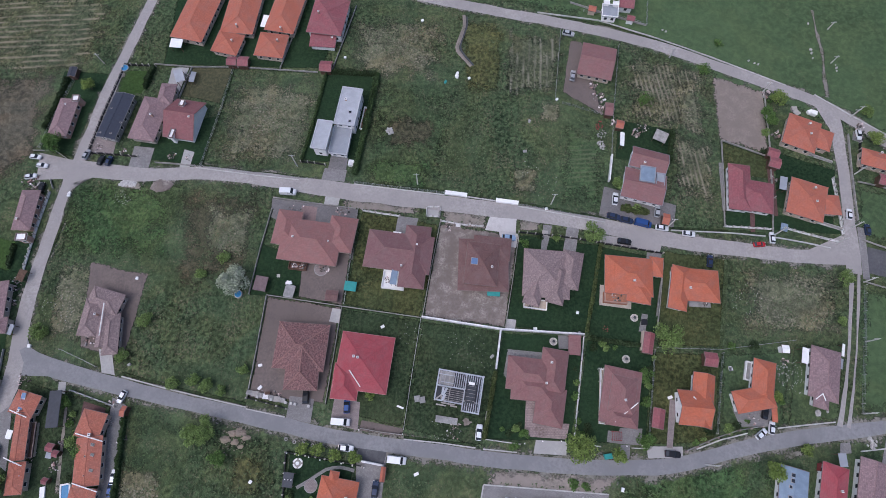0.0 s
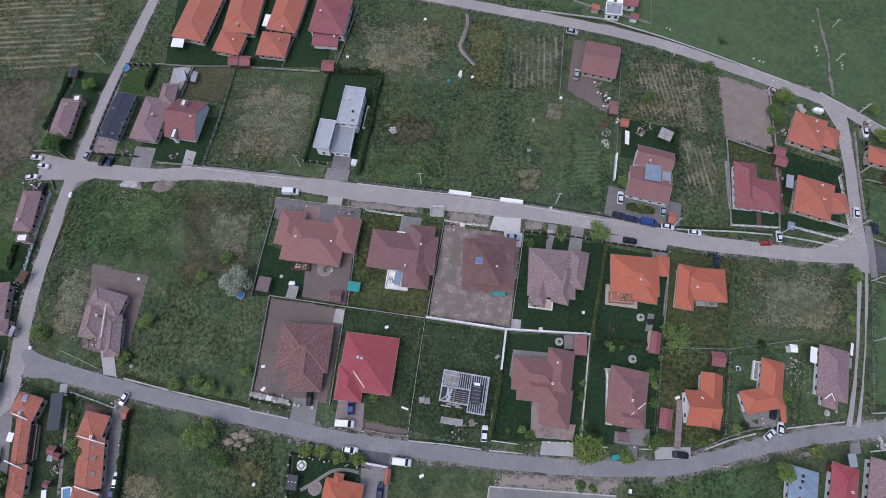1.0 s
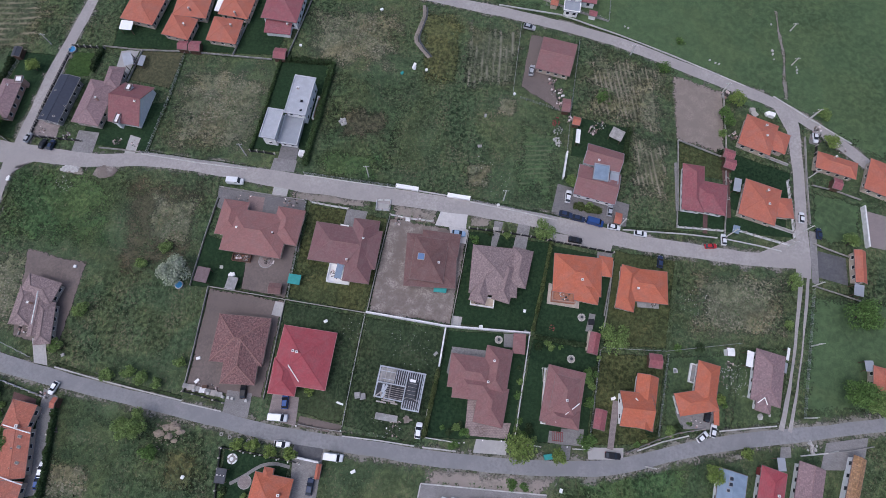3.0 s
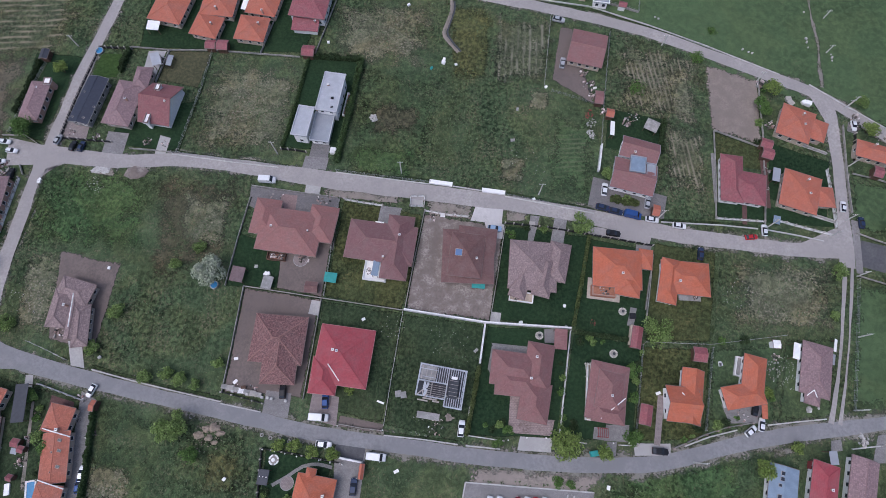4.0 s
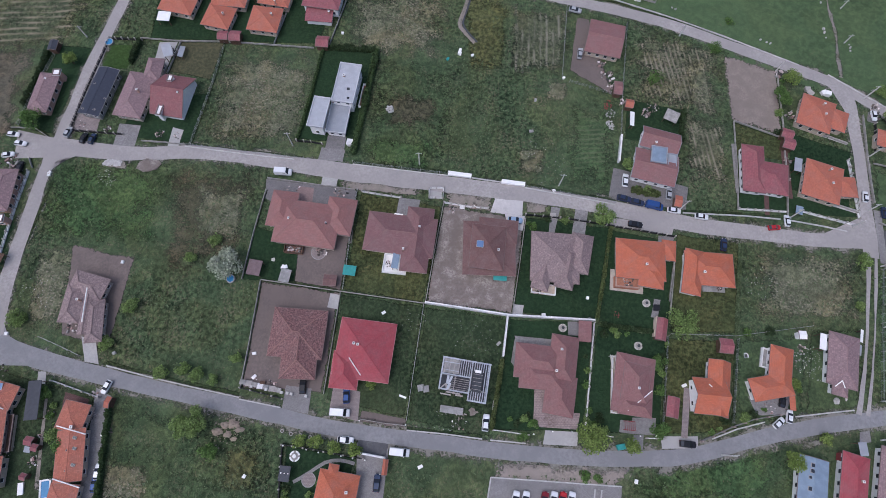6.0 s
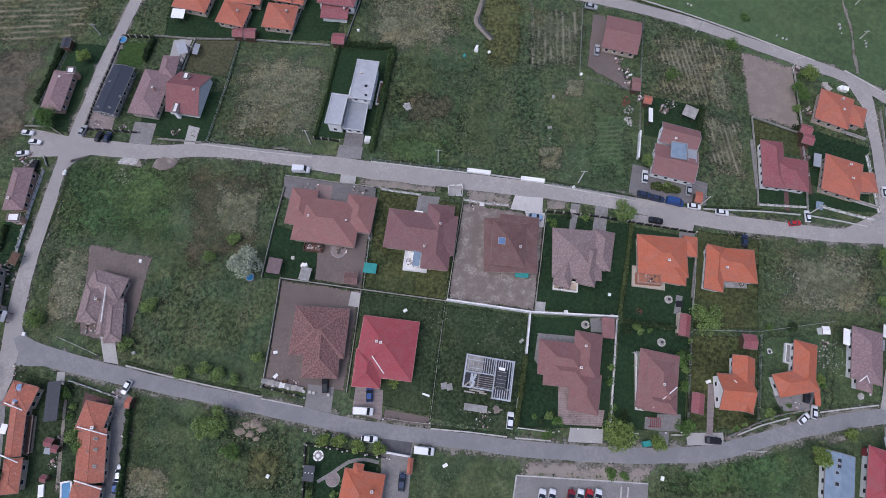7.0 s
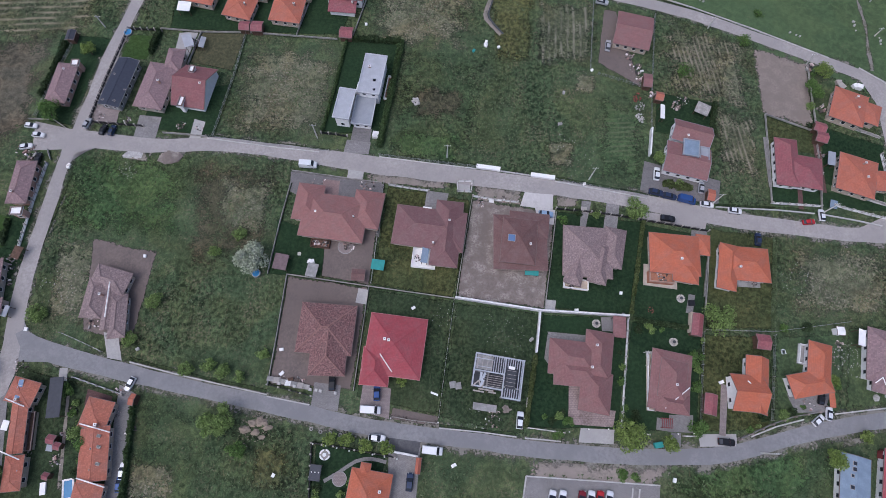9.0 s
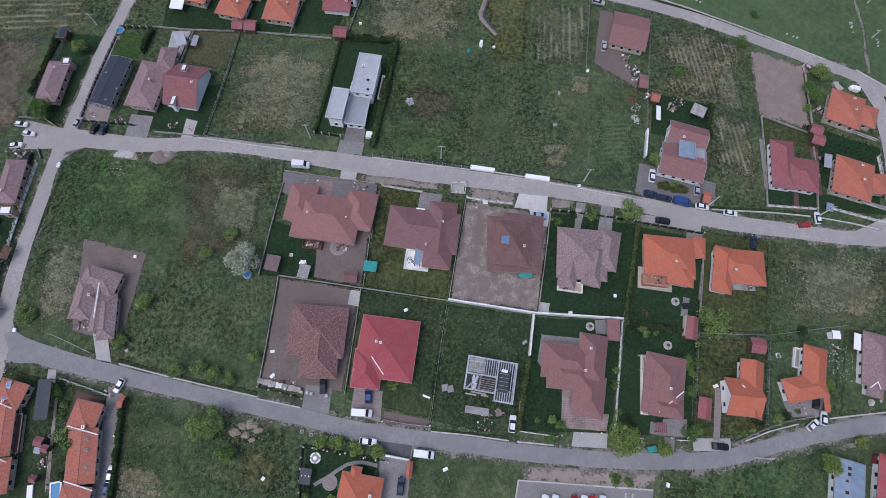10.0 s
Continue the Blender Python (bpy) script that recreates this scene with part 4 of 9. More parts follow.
    for cx, cy, lx, ly in ((-2.2, -1.3, 0.22, 3.4), (-3.6, 0.55, 3.8, 0.22), (3.6, -2.2, 4.0, 0.22)):
        part("inner_wall", fresh_box(cx, cy, 0.35, lx, ly, 2.4), STONE, s)


def pergola(label, x, y, turn, L, W, h, material, step=0.5):
    """Posts, two bearers and a row of rafters."""
    c = thing("pergola", x, y, label, "pergola", "", turn)
    for sx in (-1, 1):
        for sy in (-1, 1):
            part("post", fresh_box(sx * (L / 2 - 0.2), sy * (W / 2 - 0.2), 0, 0.14, 0.14, h - 0.3), material, c)
    for sy in (-1, 1):
        part("bearer", fresh_box(0, sy * (W / 2 - 0.2), h - 0.3, L, 0.12, 0.18), material, c)
    n = int(L / step)
    for i in range(n + 1):
        part("rafter", fresh_box(i * L / n - L / 2, 0, h - 0.12, 0.1, W, 0.14), material, c)
    return c


def weeds():
    """Tufts and low weeds strewn over the open plots, thicker where the noise is high."""
    rng = random.Random(11)
    lines = np.array(ROAD_SPOTS)
    quads = np.array([[(*q[i], *q[(i + 1) % 4]) for i in range(4)] for q in KEPT_PLOTS])
    for name, leaf, n, size, label in (("grass_tufts", WEEDS, 10000, 0.28, "low green and straw-coloured weed tufts over the fields"), ("straw_tufts", STRAW, 5000, 0.17, "pale dry straw tufts over the fields")):
        bm = bmesh.new()
        k = 0
        while k < n:
            x, y = rng.uniform(-150, 165), rng.uniform(-25, 150)
            if noise.noise((x * 0.05, y * 0.05, 4.0 if leaf is WEEDS else 8.0)) + 0.5 * noise.noise((x * 0.25, y * 0.25, 2.0)) < rng.uniform(-0.3, 0.5):
                continue
            here = np.array((x, y))
            if (((lines[:, :2] - here) ** 2).sum(1) < lines[:, 2]).any():
                continue
            side = (quads[:, :, 2] - quads[:, :, 0]) * (y - quads[:, :, 1]) - (quads[:, :, 3] - quads[:, :, 1]) * (x - quads[:, :, 0])
            if (np.all(side > 0, 1) | np.all(side < 0, 1)).any():
                continue
            s = size * rng.uniform(0.5, 1.5)
            a = rng.uniform(0, 6.283)
            c = Vector((x, y, 0.15))
            for q in (0.0, 2.1, 4.2):
                d = Vector((math.cos(a + q), math.sin(a + q), 0))
                w = Vector((-d.y, d.x, 0)) * 0.5
                bm.faces.new([bm.verts.new(c - w * s), bm.verts.new(c + w * s), bm.verts.new(c + d * s * 1.2 + Vector((0, 0, s * 0.8)))])
            k += 1
        tagged(link_mesh(name, bm, leaf), label, "weeds", "", "stuff")


def terrace(label, x, y, turn, L, W, h=0.35, columns=True, material=None, rail=None):
    """A raised paved terrace with a balustrade and columns on its outer corners."""
    t = thing("terrace", x, y, label, "terrace", "", turn)
    part("floor", fresh_box(0, 0, 0, L, W, h, 0, 0.03), material or CREAM, t)
    if rail is not False:
        part("balustrade", ring(L / 2 - 0.05, W / 2 - 0.05, L / 2 - 0.25, W / 2 - 0.25, h, h + 0.85), rail or WHITE, t)
    if columns:
        for sx in (-1, 1):
            for sy in (-1, 1):
                part("column", rod(bmesh.new(), (sx * (L / 2 - 0.3), sy * (W / 2 - 0.3), h), (sx * (L / 2 - 0.3), sy * (W / 2 - 0.3), 2.3), 0.16, 8), CREAM, t)
    return t


def round_patio(label, x, y, r):
    """A round paved spot with a low kerb."""
    p = thing("patio", x, y, label, "patio")
    part("floor", rod(bmesh.new(), (0, 0, 0), (0, 0, 0.2), r, 24), COBBLE, p)
    part("kerb", rod(bmesh.new(), (0, 0, 0), (0, 0, 0.18), r + 0.2, 24), STONE, p)
    return p



# ---- ground ----
bm = bmesh.new()
bmesh.ops.create_grid(bm, x_segments=60, y_segments=60, size=2500)
tagged(link_mesh("ground", bm, GRASS, None, "", pose(0, 60, 0)), "flat green and withered spring grassland round the village", "ground", "", "structure")
patch("field", ACRE, [(-179.19, 142.17), (-107.48, 141.61), (-112.17, 108.48), (-168.87, 107.89)], "green field with pale straw stripes")
patch("field", BROWNACRE, [(-172.32, 107.92), (-121.25, 110.64), (-122.24, 80.1), (-151.53, 40.34)], "brown harvested field beyond the houses")
patch("meadow", MEADOW, [(-6.0, 152.0), (200.0, 178.0), (188.0, 58.0), (105.0, 100.0)], "open green meadow beyond the road")
patch("meadow", MEADOW, [(117.8, 39.5), (152.0, 37.86), (143.0, 6.5), (108.5, 5.0)], "mown green meadow beside the track")
patch("meadow", MEADOW, [(125.52, 70.84), (139.94, 66.71), (135.65, 52.42), (122.25, 53.75)], "mown green meadow beside the lane")
patch("field", DRY, [(-66.5, 109.5), (-34.0, 106.8), (-38.6, 74.8), (-69.5, 76.0)], "plot of dry tussocky grass")
patch("field", DRY, [(-31.22, 132.07), (5.67, 132.88), (1.44, 106.65), (-27.61, 107.36)], "dry pale grass field")
patch("field", MOSS, [(6.59, 134.07), (23.21, 129.79), (20.19, 101.38), (9.71, 102.22)], "yellowish mossy plot")
patch("field", PLOUGH, [(23.19, 129.1), (43.26, 125.65), (39.91, 100.72), (19.49, 101.37)], "plot with pale furrows")
patch("field", STRIPED, [(60.38, 122.17), (88.87, 112.2), (86.17, 83.61), (57.35, 90.93)], "mown plot with fine straw lines")
patch("field", DRY, [(76.15, 109.8), (83.02, 107.81), (82.81, 88.41), (75.33, 90.25)], "dry withered strip of field")
patch("field", SOIL, [(88.12, 109.61), (104.99, 104.01), (101.42, 79.65), (86.88, 85.94)], "bare light brown soil plot")
patch("field", MOWN, [(39.48, 93.6), (54.34, 91.87), (49.2, 60.11), (36.03, 63.43)], "fresh green mown plot")
patch("field", DRY, [(23.48, 76.87), (31.76, 76.07), (30.19, 66.9), (22.4, 68.04)], "worn pale spot in the grass")
patch("field", DRY, [(32.91, 100.59), (39.85, 99.69), (38.1, 90.59), (31.63, 91.46)], "worn pale spot in the grass")
patch("field", BROWN, [(-78.6, 70.63), (-50.16, 70.17), (-50.9, 39.61), (-72.26, 36.2)], "brown withered weeds")
patch("field", DRY, [(-67.88, 64.52), (-51.66, 63), (-53.31, 46.02), (-66.63, 47.48)], "pale dry weeds")
patch("field", FRESH, [(-111.47, 72.84), (-73.6, 69.8), (-74.02, 45.75), (-110.62, 45.26)], "fresh green grass field")
patch("field", DRY, [(-107.58, 45.3), (-95.4, 45.47), (-96.2, 20.86), (-105.94, 22.21)], "dry straw grass beside the yard")
patch("field", DRY, [(85.1, 45.88), (115.69, 44.15), (111.96, 24.59), (82.33, 25.01)], "dry withered plot")
patch("field", STRIPED, [(72.75, 90.21), (86.29, 86.52), (82.64, 63.24), (70.54, 66.62)], "mown strip with curving straw lines")
patch("field", ROUGH, [(-20.61, 107.92), (7.62, 103.21), (2.83, 68.28), (-21.83, 72.44)], "dark green grass plot")
patch("field", ROUGH, [(-80.0, 7.5), (-38.5, -2.5), (-37.0, -24.0), (-79.5, -24.0)], "dark rough grass of an empty plot")
patch("field", DRY, [(-80.29, -8.1), (-66.46, -9.88), (-66.79, -18.45), (-78.21, -17.33)], "pale dry spot in the grass")
patch("field", YELLOW, [(-50.4, -4.68), (-41.36, -5.89), (-41.4, -16.11), (-50.9, -14.71)], "yellowish weeds beside the road")
patch("field", BROWN, [(-18.12, 94.57), (0.77, 93.9), (-0.71, 82.14), (-15.81, 82.84)], "worn bare spot in the grass")
patch("lawn", BRIGHT, [(-103.93, 110.95), (-92.58, 110.32), (-94.32, 101.69), (-103.37, 102.14)], "bright mown garden lawn")
patch("lawn", BROWNLAWN, [(-79.5, 112.2), (-66.2, 111.8), (-68.6, 98.2), (-81.4, 101.0)], "brownish mown garden lawn")
patch("yard", CONCRETE, [(-86.2, 111.6), (-80.4, 112.4), (-82.4, 102.0), (-86.6, 104.6)], "pale littered paving round a tent")
patch("lawn", LAWN, [(-89.56, 140.17), (-30.06, 141.54), (-36.75, 111.43), (-89.93, 112.95)], "dark lawn round the orange-roofed houses")
patch("lawn", LAWN, [(-35.41, 110.18), (-19.25, 108.79), (-24.61, 77.02), (-41.23, 78.06)], "dark lawn round the white house")
patch("lawn", LAWN, [(-90.79, 89.29), (-68.91, 93.64), (-71.12, 76.26), (-91.61, 78.73)], "dark garden lawn")
patch("yard", COBBLE, [(-106.82, 86.09), (-98.72, 85.65), (-98.94, 79.92), (-106.45, 80.36)], "paved forecourt")
patch("lawn", LAWN, [(-50.53, 51.85), (-36.84, 46.24), (-37.57, 35.69), (-51.47, 35.98)], "dark green garden lawn")
patch("yard", DARKPAVE, [(-48.29, 65.53), (-22.44, 62.03), (-23.24, 46.42), (-48.04, 59.56)], "dark paved forecourt")
patch("yard", BROWNYARD, [(-37.61, 46.23), (-23.25, 53.07), (-25.3, 33.2), (-37.85, 35.53)], "brown gravel yard")
patch("yard", BROWNYARD, [(-46.51, 36.05), (-25.29, 33.04), (-28.16, 6.77), (-48.47, 7.95)], "brown gravel yard")
patch("lawn", OLIVE, [(-21.46, 61.69), (1.38, 57.68), (-3.38, 29.62), (-24.86, 33.36)], "mossy garden lawn")
patch("yard", EARTH, [(1.37, 58.2), (24.39, 54.08), (19.76, 27.16), (-3.09, 29.93)], "packed earth yard of a new house")
patch("lawn", LAWN, [(24.4, 54.59), (47.51, 51.52), (41.46, 25.61), (19.78, 27.77)], "dark green lawn")
patch("lawn", LAWN, [(47.78, 51.02), (65.39, 47.6), (59.52, 21.8), (42.03, 25.31)], "dark green lawn")
patch("lawn", OLIVE, [(65.7, 50.09), (82.74, 47.83), (77.4, 22.28), (60.35, 22.54)], "mossy garden lawn")
patch("lawn", ROUGHLAWN, [(-25.25, 32.58), (-3.53, 29.47), (-7.44, 0.91), (-27.06, 5.42)], "mossy garden lawn")
patch("lawn", ROUGHLAWN, [(-2.93, 29.32), (18.56, 26.55), (13.19, -3.51), (-6.87, 0.65)], "rough overgrown building plot")
patch("lawn", LAWN, [(19, 26.25), (41.11, 25), (35.79, -1.63), (13.77, -1.55)], "dark green lawn")
patch("lawn", LAWN, [(41.68, 24.56), (59.22, 21.79), (54.56, -2.52), (36.2, -1.63)], "dark green lawn")
patch("lawn", OLIVE, [(59.47, 21.36), (77.19, 20.96), (71.89, -1.72), (55.26, -2.52)], "mossy garden lawn")
patch("lawn", GARDENGRASS, [(77.54, 21.25), (96.67, 23.23), (90.44, 1.75), (72.45, -1.72)], "rough grass garden")
patch("lawn", GARDENGRASS, [(97.09, 23.83), (111.28, 24.28), (104.91, 3.49), (90.77, 2.02)], "green grass garden round a house")
patch("lawn", LAWN, [(103.05, 81.97), (120.29, 75.63), (115.64, 57.59), (100.31, 63.5)], "dark lawn between orange-roofed houses")
patch("lawn", OLIVE, [(87.44, 85.17), (101.42, 79.65), (101.23, 72.55), (86.52, 74.16)], "mossy garden lawn")
patch("lawn", LAWN, [(56.68, 92.91), (72.96, 89.22), (69.34, 76.68), (54.54, 79.26)], "dark cluttered garden")
patch("drive", REDPAVE, [(100.0, 78.6), (101.9, 78.2), (100.2, 60.6), (98.3, 60.8)], "reddish paved path beside the garden wall")
patch("drive", REDPAVE, [(92.3, 62.5), (93.6, 62.4), (92.6, 55.6), (91.3, 55.7)], "reddish paved path to the gate")
patch("drive", SLABS, [(85.6, 78.0), (87.0, 78.0), (85.3, 62.4), (84.3, 62.2)], "pale paved strip beside the house")
patch("lawn", LAWN, [(85.39, 64.16), (117.75, 57.62), (117.14, 55.03), (83.77, 57.14)], "dark front garden")
patch("lawn", LAWN, [(-35.98, -5.2), (-19.37, -7.63), (-21.08, -20.53), (-35.69, -19.44)], "dark garden lawn")
patch("lawn", ROUGHLAWN, [(-109.38, 12.86), (-83.72, 6.54), (-81.45, -22.13), (-109.2, -21.9)], "dark garden between the row houses")
patch("lawn", LAWN, [(-122.16, 52.13), (-113.7, 52.07), (-115.26, 35.41), (-127.16, 38.59)], "dark garden lawn")
patch("lawn", BRIGHT, [(-127.75, 53), (-121.2, 51.31), (-120.82, 40.09), (-127.96, 41.72)], "bright garden lawn")
patch("lawn", LAWN, [(-121.25, 110.64), (-106.31, 109.48), (-111.45, 79.09), (-121.63, 81.02)], "dark garden round a house")
patch("lawn", LAWN, [(-130.28, 44.9), (-118.37, 42.43), (-115.82, 19.2), (-125.48, 20.71)], "dark garden")
patch("yard", BROWNYARD, [(-98.22, 45.75), (-80.65, 42.11), (-83.16, 17.4), (-95.76, 20.87)], "packed earth yard round a house")
patch("yard", BROWNYARD, [(44.03, 123.4), (47.61, 122.36), (52.44, 93.83), (40.04, 102.79)], "bare earth yard")
patch("yard", DARKPAVE, [(50.37, 69.92), (71.01, 63.95), (69.28, 56.93), (47.91, 60.09)], "paved forecourt with parked cars")
patch("drive", DARKPAVE, [(-31.94, 79.72), (-26.59, 79.24), (-27.34, 71.62), (-32.82, 72.63)], "dark grey paved driveway")
patch("parking", SLABS, [(-33.5, 75.6), (-26.7, 74.9), (-27.2, 71.0), (-34.2, 71.7)], "pale paved apron of the drive")
patch("drive", SLABS, [(-92.81, 82.87), (-86.54, 82.22), (-87.19, 74.7), (-93.31, 75.9)], "pale concrete driveway")
patch("drive", CONCRETE, [(-77.18, 81.8), (-73.88, 80.91), (-74.72, 74.35), (-77.81, 75.22)], "pale concrete path")
patch("verge", SAND, [(-95.4, 72), (-88.22, 71.75), (-88.12, 68.13), (-93.97, 68.4)], "pale gravel spot in the grass")
patch("drive", CONCRETE, [(-32.4, 67.6), (-27.9, 67.2), (-28.4, 63.3), (-32.8, 63.8)], "pale concrete driveway")
patch("drive", FRESHCONCRETE, [(16.6, 61.7), (24.2, 60.6), (23.6, 54.6), (14.6, 55.8)], "pale dusty concrete apron before a new house")
patch("parking", FRESHCONCRETE, [(18.6, 55.6), (24.3, 54.7), (23.5, 50.4), (19.6, 50.8)], "pale concrete parking strip beside a new house")
patch("verge", SAND, [(-28.6, 65.9), (-2.6, 63.6), (-2.6, 60.2), (-28.2, 62.6)], "sandy dirt band between the road and the garden walls")
patch("verge", SAND, [(0.9, 62.4), (17.6, 60.6), (15.6, 55.6), (2.2, 57.4)], "sandy dirt band between the road and a building yard")
patch("verge", SAND, [(24.5, 60.0), (31.4, 58.9), (30.6, 55.4), (24.2, 55.6)], "sandy dirt band beside the concrete apron")
patch("drive", DUSTY, [(47.6, 54.6), (65.4, 52.0), (64.4, 49.4), (47.2, 52.1)], "dusty pale parking strip along the road")
patch("drive", SLABS, [(60.7, 49.3), (64.9, 48.9), (64.2, 46.2), (60.2, 46.6)], "grey paved gate drive")
patch("drive", SLABS, [(31.69, 57.6), (34.24, 57.29), (32.09, 49.64), (30.53, 49.79)], "paved garden path")
patch("drive", SLABS, [(38.56, 57.36), (42.04, 56.89), (40.38, 48.92), (36.78, 49.2)], "paved driveway")
patch("drive", SLABS, [(-10.66, 60.11), (-4.72, 59.33), (-6.11, 53.31), (-11.5, 54.08)], "paved driveway")
patch("drive", SLABS, [(-37.3, 9.01), (-30.85, 8.25), (-31.25, 2.29), (-37.77, 3.3)], "grey paved driveway")
patch("drive", COBBLE, [(-25.52, 8.85), (-18.76, 7.54), (-18.98, 0.54), (-26.23, 2.34)], "reddish paved driveway")
patch("drive", PINKCOBBLE, [(24.1, 3.2), (35.48, 2.61), (34.43, -1.18), (23.67, -0.48)], "block paved forecourt")
patch("drive", PINKCOBBLE, [(24.51, 8.37), (27.7, 8.25), (27.2, 3.0), (24.1, 3.2)], "block paved strip beside the house")
patch("drive", CONCRETE, [(26.6, -1.3), (34.8, -1.7), (34.2, -5.0), (25.8, -4.6)], "pale concrete driveway")
patch("drive", SLABS, [(48.3, 1.7), (54.1, 1.6), (53.4, -2.4), (47.4, -2.1)], "grey paved yard before the house")
patch("drive", SLABS, [(48.2, -2.3), (50.6, -2.4), (50.0, -5.7), (47.4, -5.6)], "grey paved driveway")
patch("drive", CONCRETE, [(54.7, -2.6), (63.9, -2.6), (63.6, -5.4), (54.6, -5.5)], "pale concrete driveway")
patch("drive", COBBLE, [(62.04, 8.98), (63.73, 8.72), (61.19, -3.12), (59.69, -2.87)], "paved garden path")
patch("drive", SLABS, [(77.8, 6.78), (89.2, 7.85), (86.3, 2.38), (79.19, 2.32)], "grey paved terrace")
patch("drive", SLABS, [(-83.98, 8.3), (-80.03, 6.29), (-78.56, -16.36), (-82.94, -17.36)], "grey paved access lane")
patch("drive", CONCRETE, [(-99.11, 12.09), (-97.15, 12.07), (-96.66, 8.93), (-98.83, 9.35)], "pale concrete slab")
patch("drive", CONCRETE, [(-90.43, 20.92), (-86.66, 20.24), (-84.51, 13.84), (-88.22, 14.5)], "pale concrete driveway")
patch("drive", SLABS, [(-18.91, -4.42), (-11.29, -5.65), (-12.51, -20.48), (-18.45, -20.52)], "grey paved driveway")
patch("parking", DARKTAR, [(-18.9, -3.2), (-11.3, -4.4), (-11.9, -7.4), (-18.4, -6.3)], "dark patched asphalt apron of the drive")
patch("verge", TANDIRT, [(13.5, -8.6), (48.6, -9.4), (45.2, -14.4), (13.4, -12.6)], "sandy dirt above the car park")
patch("parking", SLABS, [(13.15, -11.93), (44.11, -13.89), (41.99, -26.58), (10.64, -26.33)], "grey paved car park")
patch("drive", SLABS, [(115.7, -0.16), (126.77, 1.41), (123.67, -6.4), (112.84, -6.6)], "grey paved forecourt")
patch("yard", DARKTAR, [(123.6, 51.4), (131.2, 49.4), (130.2, 41.2), (122.0, 43.6)], "dark asphalt yard")
patch("drive", DUSTY, [(-121.6, 80.4), (-111.0, 78.0), (-111.0, 71.6), (-120.3, 71.2)], "dusty pale yard beside the crossroads")
patch("field", FRESH, [(46.15, -10.29), (87.15, -4.22), (84.58, -17.44), (45.46, -17.7)], "fresh green grass below the road")

patch("yard", COBBLE, [(139.5, 64.3), (151.0, 61.0), (149.0, 51.0), (137.9, 53.2)], "pinkish paved yard behind a white wall")
patch("drive", SLABS, [(122.2, 57.4), (124.3, 57.0), (122.0, 41.4), (120.2, 41.8)], "narrow grey paved strip beside the lane")
patch("parking", DARKTAR, [(49.7, 129.6), (52.7, 128.9), (52.2, 126.6), (49.3, 127.3)], "dark square asphalt repair in the road")
patch("parking", DARKTAR, [(56.9, 127.6), (58.3, 127.3), (58.1, 126.0), (56.7, 126.3)], "dark square asphalt repair in the road")


# ---- roads ----
patch("drive", DUSTY, [(-112.08, 60.44), (-112.25, 75.07), (-96.03, 74.57), (-108.73, 70.36)], "dusty pale flare of the crossroads")
patch("drive", ASPHALT, [(-112.17, 26.39), (-112.36, 13.57), (-99.67, 13.47), (-108.03, 19.42)], "worn grey flare of the junction")
patch("drive", SLABS, [(-114.6, 9.5), (-110.6, 10.0), (-107.2, -10.0), (-112.2, -7.0)], "grey paved forecourt of the row houses")
patch("drive", DUSTY, [(105.58, 49.8), (119.77, 55.92), (119.12, 43.38), (115.88, 46.28)], "dusty pale flare of the junction")
patch("drive", DUSTY, [(118.09, 100.52), (123.3, 98.56), (123.71, 85.21), (121.85, 89.09)], "dusty pale flare of the junction")
ribbon("verge", [(-112.29, 20.6), (-107.33, 17.58), (-100.04, 15.28), (-91.14, 12.99), (-84.69, 11.46), (-69.9, 8.15), (-55.38, 5.3), (-41.01, 2.34), (-26.79, -0.71), (-12.82, -2.69), (1.04, -4.26), (14.82, -6.08), (28.54, -7.13), (42.26, -7.78), (56.06, -7.55), (64.5, -6.46), (77.53, -3.25), (92.1, -0.5), (106.69, 1.35), (121.44, 3.23), (151.6, 7.46)], [7.4, 7.9], VERGE, "gravelly worn verge along the road", 0.1585, 0.0, 0.8)
ribbon("verge", [(-120.33, 75.13), (-108.21, 75.03), (-87.73, 73.06), (-69.39, 73.7), (-49.5, 71.45), (-37.43, 69.64), (-24.77, 67.68), (-8.46, 65.6), (7.73, 63.54), (23.83, 61.49), (39.78, 58.93), (55.54, 55.88), (71.09, 52.52), (86.65, 50.38), (102.16, 48.58), (117.82, 47.79)], [7.0, 7.5], VERGE, "gravelly worn verge along the road", 0.1585, 0.0, 0.8)
ribbon("verge", [(-11.34, 142.45), (22.39, 134.18), (35.29, 131.44), (53.46, 126.77), (71.25, 121.28), (88.42, 113.92), (105.07, 106.33), (121.23, 98.73), (128.71, 93.19), (135.93, 87.37), (148.62, 75.36), (162.07, 66.51)], [6.2, 6.7], VERGE, "gravelly worn verge along the road", 0.1585, 0.0, 0.8)
ribbon("verge", [(-128.87, 2.27), (-118.34, 3.89), (-112.77, 7.04), (-111.84, 14.95), (-112.71, 24.93), (-113.03, 35.39), (-111.99, 51.23), (-110.68, 67.37), (-108.82, 78.15), (-106.14, 96.26), (-102.37, 116.85), (-96.8, 143.89)], [6.6, 7.1], VERGE, "gravelly worn verge along the road", 0.1585, 0.0, 0.8)
ribbon("verge", [(123.12, 97.74), (123.69, 91.1), (123.03, 82.3), (122.17, 72.88), (120.23, 58.52), (118.9, 48.31), (118.02, 43.36)], [6.0, 6.5], VERGE, "gravelly worn verge along the road", 0.1585, 0.0, 0.8)
